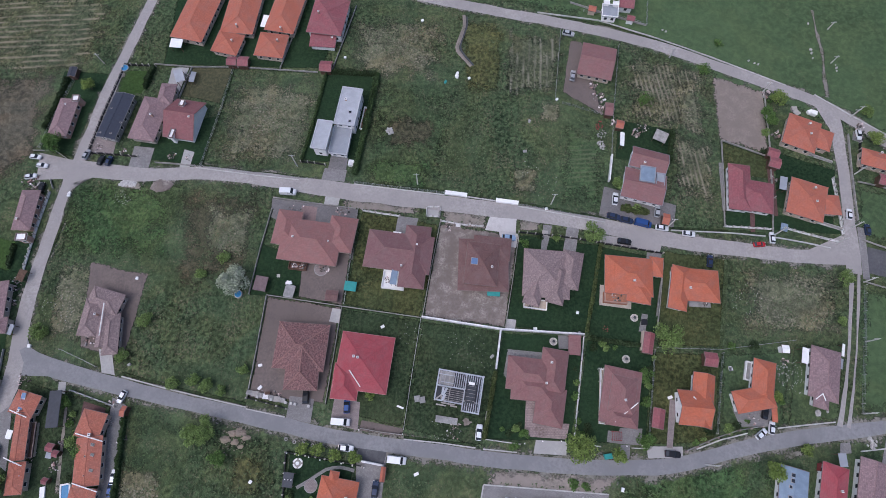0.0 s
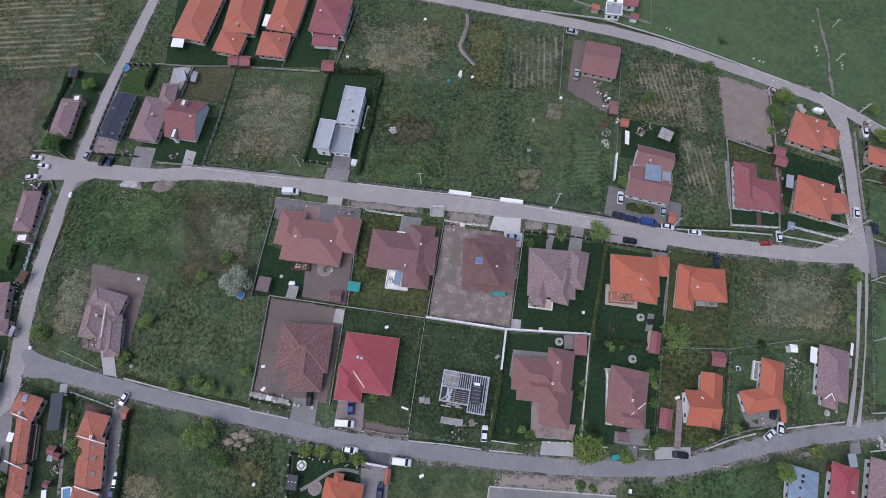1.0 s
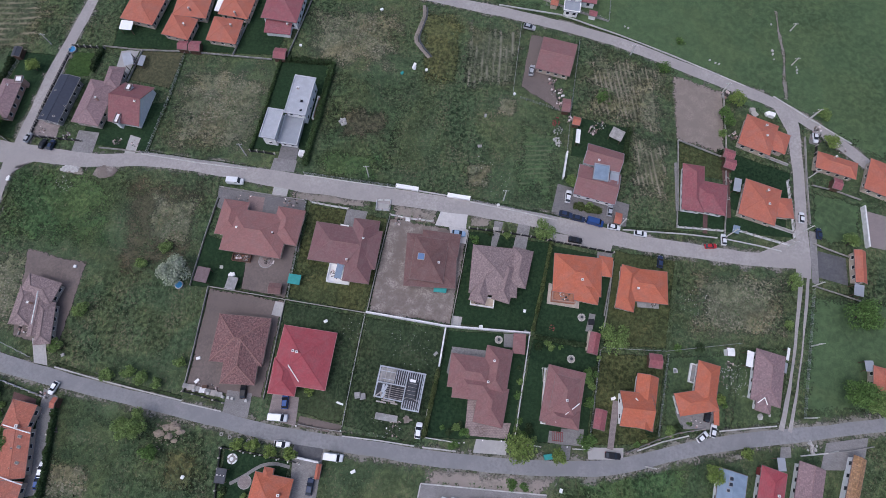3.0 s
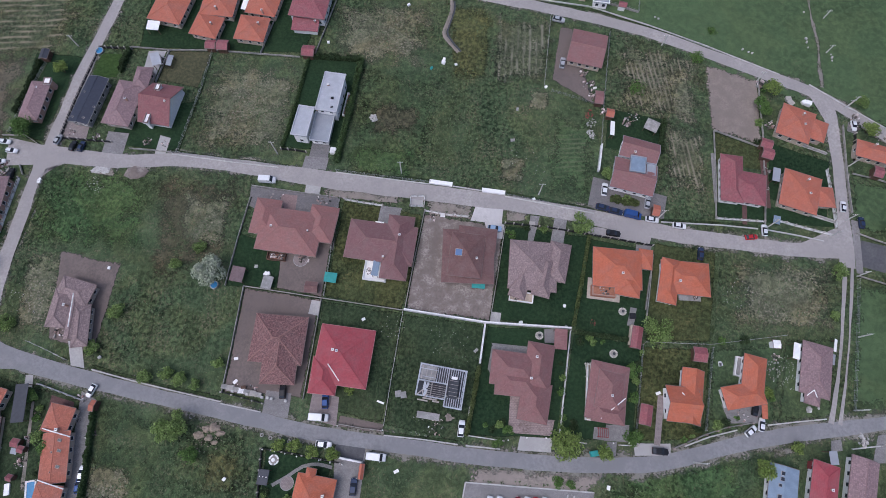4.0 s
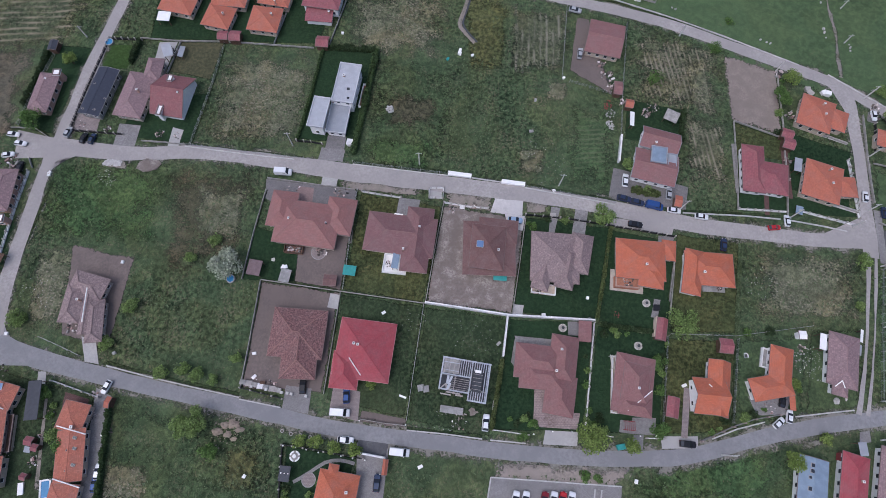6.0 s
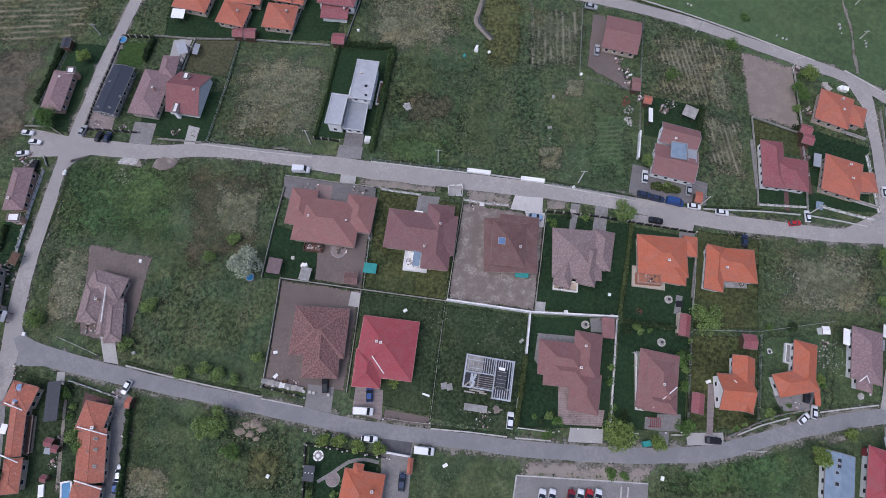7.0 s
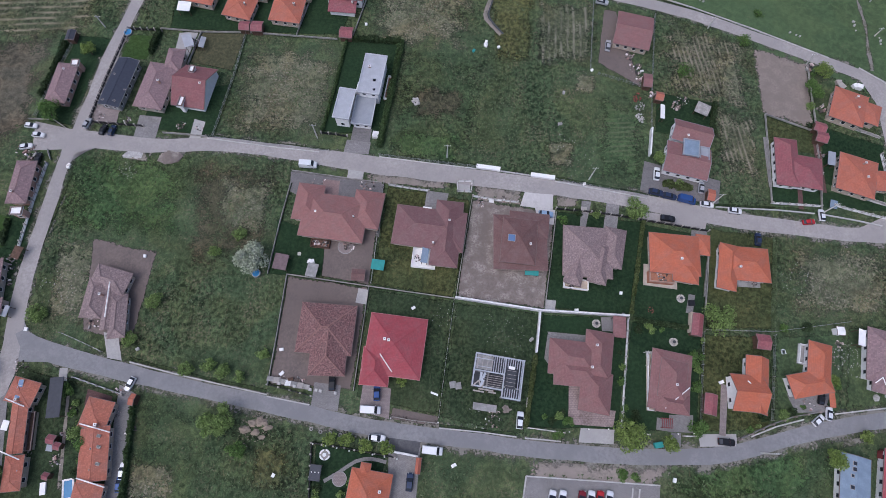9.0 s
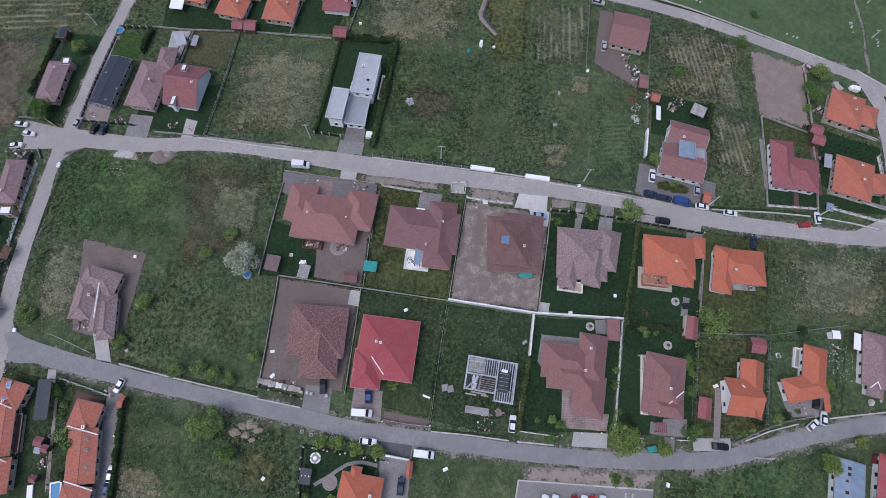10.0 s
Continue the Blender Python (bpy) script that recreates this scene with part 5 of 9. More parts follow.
ribbon("road", [(-112.29, 20.6), (-107.33, 17.58), (-100.04, 15.28), (-91.14, 12.99), (-84.69, 11.46), (-69.9, 8.15), (-55.38, 5.3), (-41.01, 2.34), (-26.79, -0.71), (-12.82, -2.69), (1.04, -4.26), (14.82, -6.08), (28.54, -7.13), (42.26, -7.78), (56.06, -7.55), (64.5, -6.46), (77.53, -3.25), (92.1, -0.5), (106.69, 1.35), (121.44, 3.23), (151.6, 7.46)], [4.4, 4.8, 4.2, 3.9, 3.6, 3.6, 3.6, 3.6, 3.6, 3.6, 3.6, 3.6, 3.6, 3.6, 3.6, 3.6, 3.6, 3.6, 3.2, 3.2, 3.2, 3.2], ASPHALT, "worn grey asphalt village road", ROAD_Z, 0.02, 0.25)
ribbon("road", [(-128.87, 2.27), (-118.34, 3.89), (-112.77, 7.04), (-111.84, 14.95), (-112.71, 24.93), (-113.03, 35.39), (-111.99, 51.23), (-110.68, 67.37), (-108.82, 78.15), (-106.14, 96.26), (-102.37, 116.85), (-96.8, 143.89)], [4.6, 5, 4.4, 4.2, 3.8, 3.6, 3.6, 3.6, 4.6, 3.5, 3.5, 3.5], DUSTY, "dusty pale side road", ROAD_Z + 0.004, 0.02, 0.3)
ribbon("road", [(-120.33, 75.13), (-108.21, 75.03), (-87.73, 73.06), (-69.39, 73.7), (-49.5, 71.45), (-37.43, 69.64), (-24.77, 67.68), (-8.46, 65.6), (7.73, 63.54), (23.83, 61.49), (39.78, 58.93), (55.54, 55.88), (71.09, 52.52), (86.65, 50.38), (102.16, 48.58), (117.82, 47.79)], [6, 5.4, 4.4, 4.2, 4.0, 4.6, 5.4, 5.2, 5.0, 4.6, 4.4, 4.8, 4.6, 4.2, 4.0, 4.0], DUSTY, "dusty pale village road", ROAD_Z + 0.008, 0.02, 0.3)
ribbon("road", [(-11.34, 142.45), (22.39, 134.18), (35.29, 131.44), (53.46, 126.77), (71.25, 121.28), (88.42, 113.92), (105.07, 106.33), (121.23, 98.73), (128.71, 93.19), (135.93, 87.37), (148.62, 75.36), (162.07, 66.51)], [3.9, 3.9], DUSTY, "narrow pale road beside the meadow", ROAD_Z + 0.012, 0.02, 0.25)
ribbon("road", [(123.12, 97.74), (123.69, 91.1), (123.03, 82.3), (122.17, 72.88), (120.23, 58.52), (118.9, 48.31), (118.02, 43.36)], [4.6, 3.8, 3.4, 3.2, 3.2, 4.2, 4.4], DUSTY, "pale connecting lane", ROAD_Z + 0.016, 0.02, 0.2)
ribbon("track", [(117.5, 44.18), (115.2, 35.35), (111.8, 23.1), (108.6, 12.93), (104.6, 2.55)], [1.3, 0.8, 0.75, 0.8, 1.4], DUSTY, "pale wheel rut of the field track", ROAD_Z + 0.02, 0.0, 0.3)
ribbon("track", [(119.4, 43.6), (117.1, 34.9), (113.7, 22.6), (110.5, 12.4), (106.8, 2.2)], [0.8, 0.5, 0.45, 0.5, 1.0], DUSTY, "pale wheel rut of the field track", ROAD_Z + 0.024, 0.0, 0.3)

# ---- houses ----
house("navy-roofed modern house with skylights", [("gable", -99.16, 91.98, 79.3, 16.17, 6.25, 2.8, 3.44)], NAVY, STONE, [], [(-102.18, 85.79, 3.26, 0.55, 0.7, 65), (-98.84, 85.47, 3.26, 0.55, 0.7, 65), (-100.41, 94.26, 3.38, 0.5, 0.6, 65), (-96.45, 89.07, 3.38, 0.5, 0.6, 65)], edge=STONE)
house("rose-brown tiled house with hipped wings", [("hip", -88.44, 90.93, 80.6, 14.97, 8.35, 2.8, 4.52),
       ("hip", -84.55, 99.76, 86, 7.72, 4.94, 2.86, 4.27)], ROOFS["mauve"], BEIGE, [(-86.76, 91.06, 4.67)])
house("maroon-roofed chalet house with a white gable", [("gable", -77.6, 91.0, -9.1, 9.7, 13.6, 2.3, 6.3),
       ("flat", -79.9, 86.0, 81, 4.6, 1.5, 3.6, 3.6, WHITE),
       ("flat", -78.0, 95.2, 81, 2.2, 1.6, 4.9, 4.9, WHITE)], ROOFS["oldmaroon"], WHITE, [(-74.4, 89.6, 5.7)])
house("rose-brown hipped house with a white porch", [("hip", -115.15, 91.45, 85.4, 13.14, 5.94, 2.8, 4.03),
       ("flat", -112.29, 97.79, 91, 2.19, 2.25, 3.54, 3.54, WHITE)], ROOFS["mauve"], SALMON, [(-114.74, 95.32, 3.45)])
house("rose-brown hipped house beside the crossroads", [("hip", -118.62, 60.34, 90, 12.45, 5.46, 2.8, 4.12),
       ("flat", -117.31, 51.76, 92, 2.26, 3.13, 3.43, 3.43, WHITE)], ROOFS["mauve"], SALMON, [(-119.21, 56.9, 4.01)])
house("rose-brown house at the field edge", [("hip", -121.75, 32.19, 96.5, 12.76, 9.57, 2.8, 4.01),
       ("hip", -116.29, 26.56, 94.6, 4.35, 2.54, 2.77, 3.35)], ROOFS["mauve"], BEIGE)
house("rose-brown house behind a garden wall", [("hip", -119.33, 16.05, 91.2, 7.56, 4.96, 2.8, 4.01)], ROOFS["mauve"], BEIGE)
house("maroon-roofed house at the corner", [("gable", -115.77, 9.33, 87.4, 7.33, 3.51, 2.8, 3.64)], ROOFS["maroon"], BEIGE)
house("long orange-roofed house with a white canopy", [("hip", -79.64, 131.45, 77.1, 21.92, 10.97, 2.8, 4.46)], ROOFS["redorange"], CREAM)
house("orange-roofed house with stepped hips", [("hip", -64.86, 133.03, 84.1, 19.45, 10.92, 2.8, 4.57),
       ("hip", -68.07, 119.49, 76.5, 8.3, 8.96, 2.69, 4.22)], ROOFS["redorange"], CREAM, [(-66.23, 119.29, 3.95), (-65.48, 125.18, 4.16)])
house("orange-roofed house with stepped hips", [("hip", -50.21, 133.35, 79.4, 19.23, 9.95, 2.8, 4.67),
       ("hip", -53.73, 118.68, 82.1, 9.26, 9.61, 2.7, 4.34)], ROOFS["redorange"], CREAM, [(-51.43, 119.31, 4.04), (-50.78, 124.04, 4.27)])
house("red-roofed house with a covered porch", [("hip", -35.81, 129.49, -8.5, 11.64, 14.57, 3.72, 5.81),
       ("shed", -37.2, 121.02, -4.2, 8.52, 5.24, 2.15, 2.87)], ROOFS["maroon"], WHITE, [(-38.65, 129.39, 5.47), (-34.16, 121.36, 2.81)])
house("white flat-roofed modern house", [("flat", -26.56, 93.88, 81.7, 13.26, 6.5, 5.39, 5.39),
       ("flat", -33.99, 84.26, 81.2, 9.92, 4.82, 5.05, 5.05),
       ("flat", -28.77, 83.62, 83, 9.58, 5.91, 2.78, 2.78, GREYROOF)], WHITEROOF, WHITE, [(-27.43, 96.16, 5.08, 0.8, 0.6)], [(-25.93, 91.79, 5.21, 1.0, 1.0, 0), (-25.87, 88.71, 5.21, 0.9, 0.9, 0)], edge=PALEEDGE)
terrace("reddish timber deck beside the white house", -22.4, 92.6, 81.7, 8.0, 1.4, 0.4, False, DECK)
terrace("reddish timber deck beside the white house", -30.9, 92.4, 81.7, 3.6, 1.2, 0.4, False, DECK)
house("rose-brown gabled farmhouse beside a yard", [("gable", 51.22, 112.72, -14.4, 10.93, 12.34, 2.71, 4.03)], ROOFS["rose"], CREAM)
house("orange-roofed house with a terrace", [("hip", 110.85, 86.81, -23.6, 9.71, 11.0, 2.8, 4.3),
       ("hip", 116.91, 84.73, -24.1, 5.2, 7.01, 2.55, 3.5)], ROOFS["redorange"], CREAM, [(112.84, 89.16, 3.99), (112.56, 85.8, 3.73)])
house("orange-roofed house with a side wing", [("hip", 107.79, 64.83, -19.7, 10.43, 11.73, 2.8, 4.34),
       ("hip", 114.52, 63.29, -4.1, 5.19, 6.13, 2.52, 3.36)], ROOFS["redorange"], CREAM, [(109.8, 67.9, 3.98), (109.53, 63.74, 3.72)])
house("crimson-roofed house with two crossing wings", [("hip", 89.01, 68.74, 81.9, 14.72, 6.29, 2.8, 4.65),
       ("hip", 92.5, 66.0, -11.0, 11.4, 9.7, 2.79, 4.7)], ROOFS["maroon"], WHITE)
house("orange-roofed house behind the lane", [("hip", 132.51, 77.32, -18.3, 11.81, 5.6, 2.8, 3.89)], ROOFS["redorange"], CREAM, [(131.91, 79.42, 3.76)])
house("orange-roofed house at the village edge", [("hip", 146.02, 72.96, -23.5, 10.54, 10.76, 2.8, 3.78)], ROOFS["redorange"], CREAM)
house("narrow red-roofed house with cream walls", [("gable", 132.7, 46.2, 80.5, 9.6, 3.1, 2.8, 3.6)], ROOFS["redorange"], CREAM)
house("rose-brown house with a pale blue terrace roof", [("gable", 63.32, 76.87, -16.7, 10.81, 6.67, 3.65, 5.3),
       ("gable", 61.06, 68.8, -14.9, 12.21, 9.75, 2.96, 4.16),
       ("flat", 62.07, 71.92, -10.6, 4.48, 5.14, 4.35, 4.35, BLUEROOF),
       ("flat", 65.91, 70.58, -11, 2.56, 4.06, 3.61, 3.61, GREYROOF)], ROOFS["rose"], WHITE, [(61.44, 75.42, 4.7)], edge=GREYROOF)
house("grey-rose tiled house with a white parapet", [("hip", -89.75, 33.58, -15.7, 9.51, 5.99, 2.8, 4.11),
       ("hip", -92.64, 28.96, 86.6, 10.13, 5.35, 2.72, 4.1),
       ("hip", -86.23, 24.41, 96.2, 10.83, 4.19, 2.69, 3.74),
       ("gable", -88.77, 26.36, 92.6, 10.87, 3.06, 2.67, 3.22)], ROOFS["greyrose"], BEIGE, [(-90.43, 29.44, 4.36)], flash=[(-88.44, 32.44, 4.96, -88.00, 23.75, 4.76, 0.15)])
house("large rose-brown house with crossing hipped wings", [("hip", -34.92, 51.02, -7.4, 16.99, 12.46, 2.9, 5.6),
       ("hip", -42.02, 55.31, -97.3, 10.44, 7.19, 2.8, 4.5),
       ("hip", -26.42, 53.34, -98.6, 10.5, 7.84, 2.8, 4.7)], ROOFS["warmrose"], CREAM, [(-39.48, 51.73, 4.75, 0.45, 0.42), (-29.55, 50.5, 4.75, 0.3, 0.3, DARKMETAL)])
house("rose-brown house with crossing hipped wings", [("hip", -9.82, 48.19, -7.6, 18.67, 11.05, 2.78, 5.1),
       ("hip", -5.31, 46.83, -96.4, 18.23, 7.19, 2.78, 5.1)], ROOFS["duskrose"], CREAM, [(-8.88, 43.57, 4.2), (-4.66, 49.58, 4.7, 0.5, 0.4)], flash=[(-11.6, 54.05, 2.95, -9.3, 53.75, 2.95, 0.2)])
house("dark brown pyramid-roofed new house", [("hip", 13.85, 44.5, -1.7, 13.95, 15.0, 2.8, 4.3),
       ("hip", 16.32, 49.44, -6.7, 10.55, 6.69, 2.86, 3.9),
       ("hip", 13.4, 44.5, -6.5, 9.03, 12.19, 3.84, 6.2)], ROOFS["brown"], CREAM, [(16.03, 43.13, 5.1)], [(11.25, 44.71, 5.42, 1.9, 1.9, -6, 0, SOLAR)])
house("grey-rose mottled tile house with stepped hips", [("hip", 31.29, 42.05, -4.8, 12.83, 13.65, 2.78, 5.18),
       ("hip", 38.06, 43.21, 76.9, 10.85, 5.67, 2.78, 4.58),
       ("hip", 27.95, 37.82, 72.3, 9.52, 4.49, 2.7, 4.27),
       ("hip", 34.26, 39.02, 74.5, 11.09, 4.83, 2.7, 4.72)], ROOFS["greyrose"], BEIGE)
house("orange-roofed house with a columned terrace", [("hip", 53.95, 41.6, -5.4, 13.1, 10.9, 2.78, 5.03),
       ("hip", 56.32, 37.1, -100.9, 6.4, 6.6, 2.78, 4.2),
       ("hip", 61.91, 44.3, -8.8, 3.8, 5.67, 2.44, 3.19)], ROOFS["orange"], CREAM, [(54.58, 39.69, 4.6)])
house("orange-roofed house with a side wing", [("hip", 71.93, 39.1, -4.9, 12.8, 9.2, 2.73, 4.64),
       ("hip", 67.45, 38.3, -103.7, 12.45, 5.0, 2.73, 4.34)], ROOFS["orange"], WHITE, [(69.55, 37.79, 4.3)])
house("weathered red row house with solar panels", [("hip", -104.5, 6.3, 75.4, 5.7, 6.66, 3.02, 3.88),
       ("gable", -103.73, -1.59, 96.5, 11.44, 3.68, 2.91, 3.47),
       ("hip", -102.37, -11.32, 95.4, 7.48, 4.23, 2.91, 3.56),
       ("flat", -101.58, -2.41, 96.4, 8.68, 1.4, 1.45, 1.45, WOOD)], ROOFS["brickred"], CREAM, [(-104.88, 4.59, 3.68)], flash=[(-107.81, 4.76, 3.2, -104.74, 3.86, 4.2, 0.15), (-104.74, 3.86, 4.2, -103.13, 3.04, 3.2, 0.15), (-106.34, -6.58, 3.2, -103.12, -7.46, 4.2, 0.15), (-103.12, -7.46, 4.2, -101.34, -8.44, 3.2, 0.15)])
house("long weathered red row house with cream walls", [("hip", -86.38, 1.37, 78.1, 6.66, 6.46, 3.01, 3.98),
       ("gable", -85.28, -7.24, 97.1, 11.64, 6.55, 2.91, 3.56),
       ("hip", -85.09, -16.89, 86, 7.13, 6.63, 2.91, 3.66)], ROOFS["brickred"], CREAM, [(-85.42, -0.94, 3.56, 0.8, 0.6)], [(-84.6, -3.35, 3.33, 0.7, 1.0, 75), (-84.16, -5.72, 3.33, 0.7, 1.0, 75), (-83.7, -9.29, 3.33, 0.7, 1.0, 75), (-85.79, -6.11, 3.33, 0.5, 0.6, 75), (-85.1, -10.52, 3.33, 0.5, 0.6, 75)], flash=[(-89.59, -0.72, 3.2, -85.29, -1.64, 4.2, 0.15), (-85.29, -1.64, 4.2, -82.34, -2.57, 3.2, 0.15), (-87.89, -12.25, 3.2, -83.88, -13.09, 4.2, 0.15), (-83.88, -13.09, 4.2, -81.21, -14.12, 3.2, 0.15)])
house("speckled red tile house in a gravel yard", [("hip", -34.85, 21.59, -4.1, 13.67, 12.32, 2.76, 5.45),
       ("hip", -33.96, 17.5, 88.6, 14.4, 8.82, 2.76, 5.13)], ROOFS["speckled"], CREAM)
house("crimson-roofed house with a front wing", [("hip", -17.84, 17.5, -7.2, 14.04, 14.69, 2.96, 5.51),
       ("hip", -22.4, 12.54, 85, 8.99, 6.84, 2.78, 4.73)], ROOFS["crimson"], CREAM, [(-19.25, 18.49, 5.08, 0.5, 0.5), (-20.25, 18.76, 5.08, 0.5, 0.5)], flash=[(-21.28, 15.31, 4.9, -18.47, 11.26, 3.4, 0.14)], edge=PINKEDGE)
house("rose-brown house with stepped hipped wings", [("hip", 25.59, 14.7, -7.0, 12.14, 8.5, 2.78, 4.9),
       ("hip", 26.0, 11.6, -5.5, 10.85, 7.04, 2.74, 4.5),
       ("hip", 31.6, 15.4, -100.3, 11.9, 6.8, 2.78, 5.1),
       ("hip", 30.2, 6.8, -101.0, 9.6, 7.48, 2.78, 5.0)], ROOFS["rose"], CREAM, [(30.9, 17.6, 4.75), (29.3, 12.4, 4.6)])
house("rose-brown hipped house with cream walls", [("hip", 48.5, 9.4, -102.1, 14.2, 9.6, 2.74, 4.2),
       ("hip", 48.95, 9.7, -104.0, 9.2, 6.5, 3.45, 5.1),
       ("hip", 48.3, 4.3, -8.9, 8.15, 4.6, 2.8, 4.25)], ROOFS["rose"], CREAM, [(48.9, 8.4, 4.85)], flash=[(46.23, 3.17, 3.3, 52.36, 7.83, 4.2, 0.13)])
house("orange-roofed house with a white gable", [("gable", 69.39, 8.65, 77.8, 13.48, 5.48, 2.71, 4.4),
       ("gable", 66.66, 6.64, -5, 8.09, 8.56, 3.24, 5.9)], ROOFS["orange"], WHITE, [(67.16, 5.83, 4.36)], flash=[(66.41, 9.42, 4.4, 68.57, 6.76, 4.6, 0.15)])
house("orange-roofed L-shaped house with white walls", [("hip", 85.63, 13.22, 74.9, 11.41, 5.65, 2.8, 4.36),
       ("hip", 82.48, 8.96, 9.5, 10.27, 5.61, 2.84, 4.31)], ROOFS["orange"], WHITE)
house("mauve-roofed house with white walls", [("hip", 101.89, 15.49, 74.2, 13.34, 7.52, 2.8, 4.2),
       ("hip", 100.1, 10.37, 73.3, 7.19, 3.75, 2.64, 3.49)], ROOFS["mauve"], WHITE, flash=[(97.44, 9.08, 3.9, 99.0, 10.39, 4.7, 0.12), (99.0, 10.39, 4.7, 99.88, 8.69, 3.9, 0.12)])
house("pale blue sheet-roofed building with skylights", [("gable", 88.03, -12.81, 74.3, 11.54, 6.82, 2.8, 3.3)], BLUEROOF, WHITE, [], [(88.65, -8.86, 3.11, 1, 1, 75), (88.26, -10.1, 3.11, 1, 1, 75), (87.44, -11.46, 3.11, 0.8, 0.8, 75), (86.81, -13.9, 3.11, 1, 1, 75)])
house("crimson-roofed house with white walls", [("hip", 97.92, -12.37, 71.9, 12.24, 6.23, 2.8, 3.73)], ROOFS["crimson"], WHITE, [(99.12, -12.31, 3.58)])
house("mauve-brown house beside the forecourt", [("gable", 107.13, -12.15, 70.9, 14.15, 6.37, 2.8, 3.73)], ROOFS["mauve"], WHITE)
house("moss-grown orange-roofed house with white walls", [("gable", 119.03, -9.44, 66.8, 13.45, 3.09, 2.8, 3.54)], ROOFS["mossy"], WHITE)
house("orange hipped house with a paved drive", [("hip", -23.12, -17.01, 80.6, 12.83, 9.47, 2.8, 4.92)], ROOFS["orange"], CREAM, [(-20.15, -14.8, 4.54, 0.5, 0.5)])
house("small orange-roofed annex beside the house", [("hip", -23.76, -10.28, 80.4, 2.62, 2.35, 2.8, 3.49)], ROOFS["orange"], CREAM)
house("pale grey flat-roofed house with white rooftop boxes", [("flat", 57.2, 132.6, -8, 5.4, 5.2, 3.0, 3.0), ("flat", 56.0, 135.0, -8, 2.0, 1.7, 4.0, 4.0, WHITE), ("flat", 59.0, 134.5, -8, 2.0, 1.7, 4.0, 4.0, WHITE)], GREYROOF, WHITE, edge=WHITE)
house("small red-roofed house with white walls", [("gable", 63.2, 137.4, -8, 5.0, 7.0, 2.8, 4.0)], ROOFS["maroon"], WHITE)

# ---- vehicles ----
vehicle("white delivery van parked at the kerb", -43.5, 67.3, -3.2, PAINT["white"], "van", 0.93)
vehicle("white van parked on a driveway", -23.33, 2.62, -3.4, PAINT["white"], "van", 0.93)
vehicle("white hatchback parked beside the road", -21.59, -3.71, -5.6, PAINT["white"], "car", 0.93)
vehicle("white van parked on the verge", -8.59, -6.37, -6.1, PAINT["white"], "van", 0.93)
vehicle("white car parked across the verge", 12.14, 0.35, 82.4, PAINT["white"], "car", 0.93)
vehicle("white car on the road edge", 65.66, 56.51, -9.0, PAINT["white"], "car", 0.86)
vehicle("white estate car on the verge", 73.07, 54.73, -9.0, PAINT["white"], "car", 0.86)
vehicle("red car parked on the grass", 92.73, 51.64, 3.9, PAINT["red"], "car", 0.8)
vehicle("white car between the gateposts", 96.70, 53.71, 85.4, PAINT["white"], "car", 0.8)
vehicle("black car parked by the fence", 54.39, 52.28, -8.9, PAINT["black"], "car", 0.93)
vehicle("blue car parked in front of a house", 52.12, 60.02, -13.9, PAINT["navy"], "car", 0.93)
vehicle("blue car parked in front of a house", 55.69, 58.86, -13.9, PAINT["navy"], "car", 0.93)
vehicle("blue van parked in front of a house", 60.30, 57.80, -14.6, PAINT["blue"], "van", 0.93)
vehicle("white car beside a house", 53.04, 65.59, 79.3, PAINT["white"], "car", 0.93)
vehicle("silver car beside a house", 64.91, 61.61, 78.1, PAINT["silver"], "car", 0.86)
vehicle("navy car parked on the lawn", 77.87, 46.55, 79.1, PAINT["navy"], "car", 0.86)
vehicle("white car parked at a gate", -81.11, 8.34, -111.6, PAINT["white"], "car", 0.8)
vehicle("dark car on a driveway", -32.92, 8.88, 92.1, PAINT["black"], "car", 0.93)
vehicle("blue car on a driveway", -22.03, 6.65, 91.3, PAINT["blue"], "car", 0.93)
vehicle("pale blue car on a concrete driveway", 21.43, 53.25, -5.9, PAINT["skyblue"], "car", 0.93)
vehicle("white car at the road edge", 83.85, 0.56, 35.9, PAINT["white"], "car", 0.8)
vehicle("white car at a gate", 86.82, 2.12, 74.1, PAINT["white"], "car", 0.8)
vehicle("dark car parked on a concrete drive", 60.80, -4.40, -5.3, PAINT["black"], "car", 0.93)
vehicle("navy car on a driveway", -13.71, -13.14, 85.5, PAINT["navy"], "car", 0.93)
vehicle("white car at the crossroads", -121.92, 78.67, -5.8, PAINT["white"], "car", 0.8)
vehicle("white car at the crossroads", -119.17, 75.73, -5.8, PAINT["white"], "car", 0.8)
vehicle("dark car beside a wall", -106.56, 79.56, 72.7, PAINT["silver"], "car", 0.8)
vehicle("dark car in front of a house", -101.7, 77.6, 78.0, PAINT["black"], "car", 0.8)
vehicle("dark car in front of a house", -99.2, 77.4, 78.0, PAINT["navy"], "car", 0.8)
vehicle("white van beside the road", -110.55, -5.67, 95.0, PAINT["white"], "van", 0.8)
vehicle("white car in the paved car park", 18.65, -16.73, 76.1, PAINT["white"], "car", 0.93)
vehicle("white car in the paved car park", 20.99, -16.75, 75.9, PAINT["white"], "car", 0.93)
vehicle("dark red car in the paved car park", 25.42, -16.79, 75.2, PAINT["darkred"], "car", 0.93)
vehicle("white car in the paved car park", 27.52, -16.80, 74.7, PAINT["white"], "car", 0.93)
vehicle("red car in the paved car park", 29.61, -16.82, 74.7, PAINT["red"], "car", 0.93)
vehicle("white car in the paved car park", 31.70, -16.84, 74.3, PAINT["white"], "car", 0.93)
vehicle("dark car beside the connecting lane", 124.45, 56.34, 83.0, PAINT["navy"], "car", 0.8)
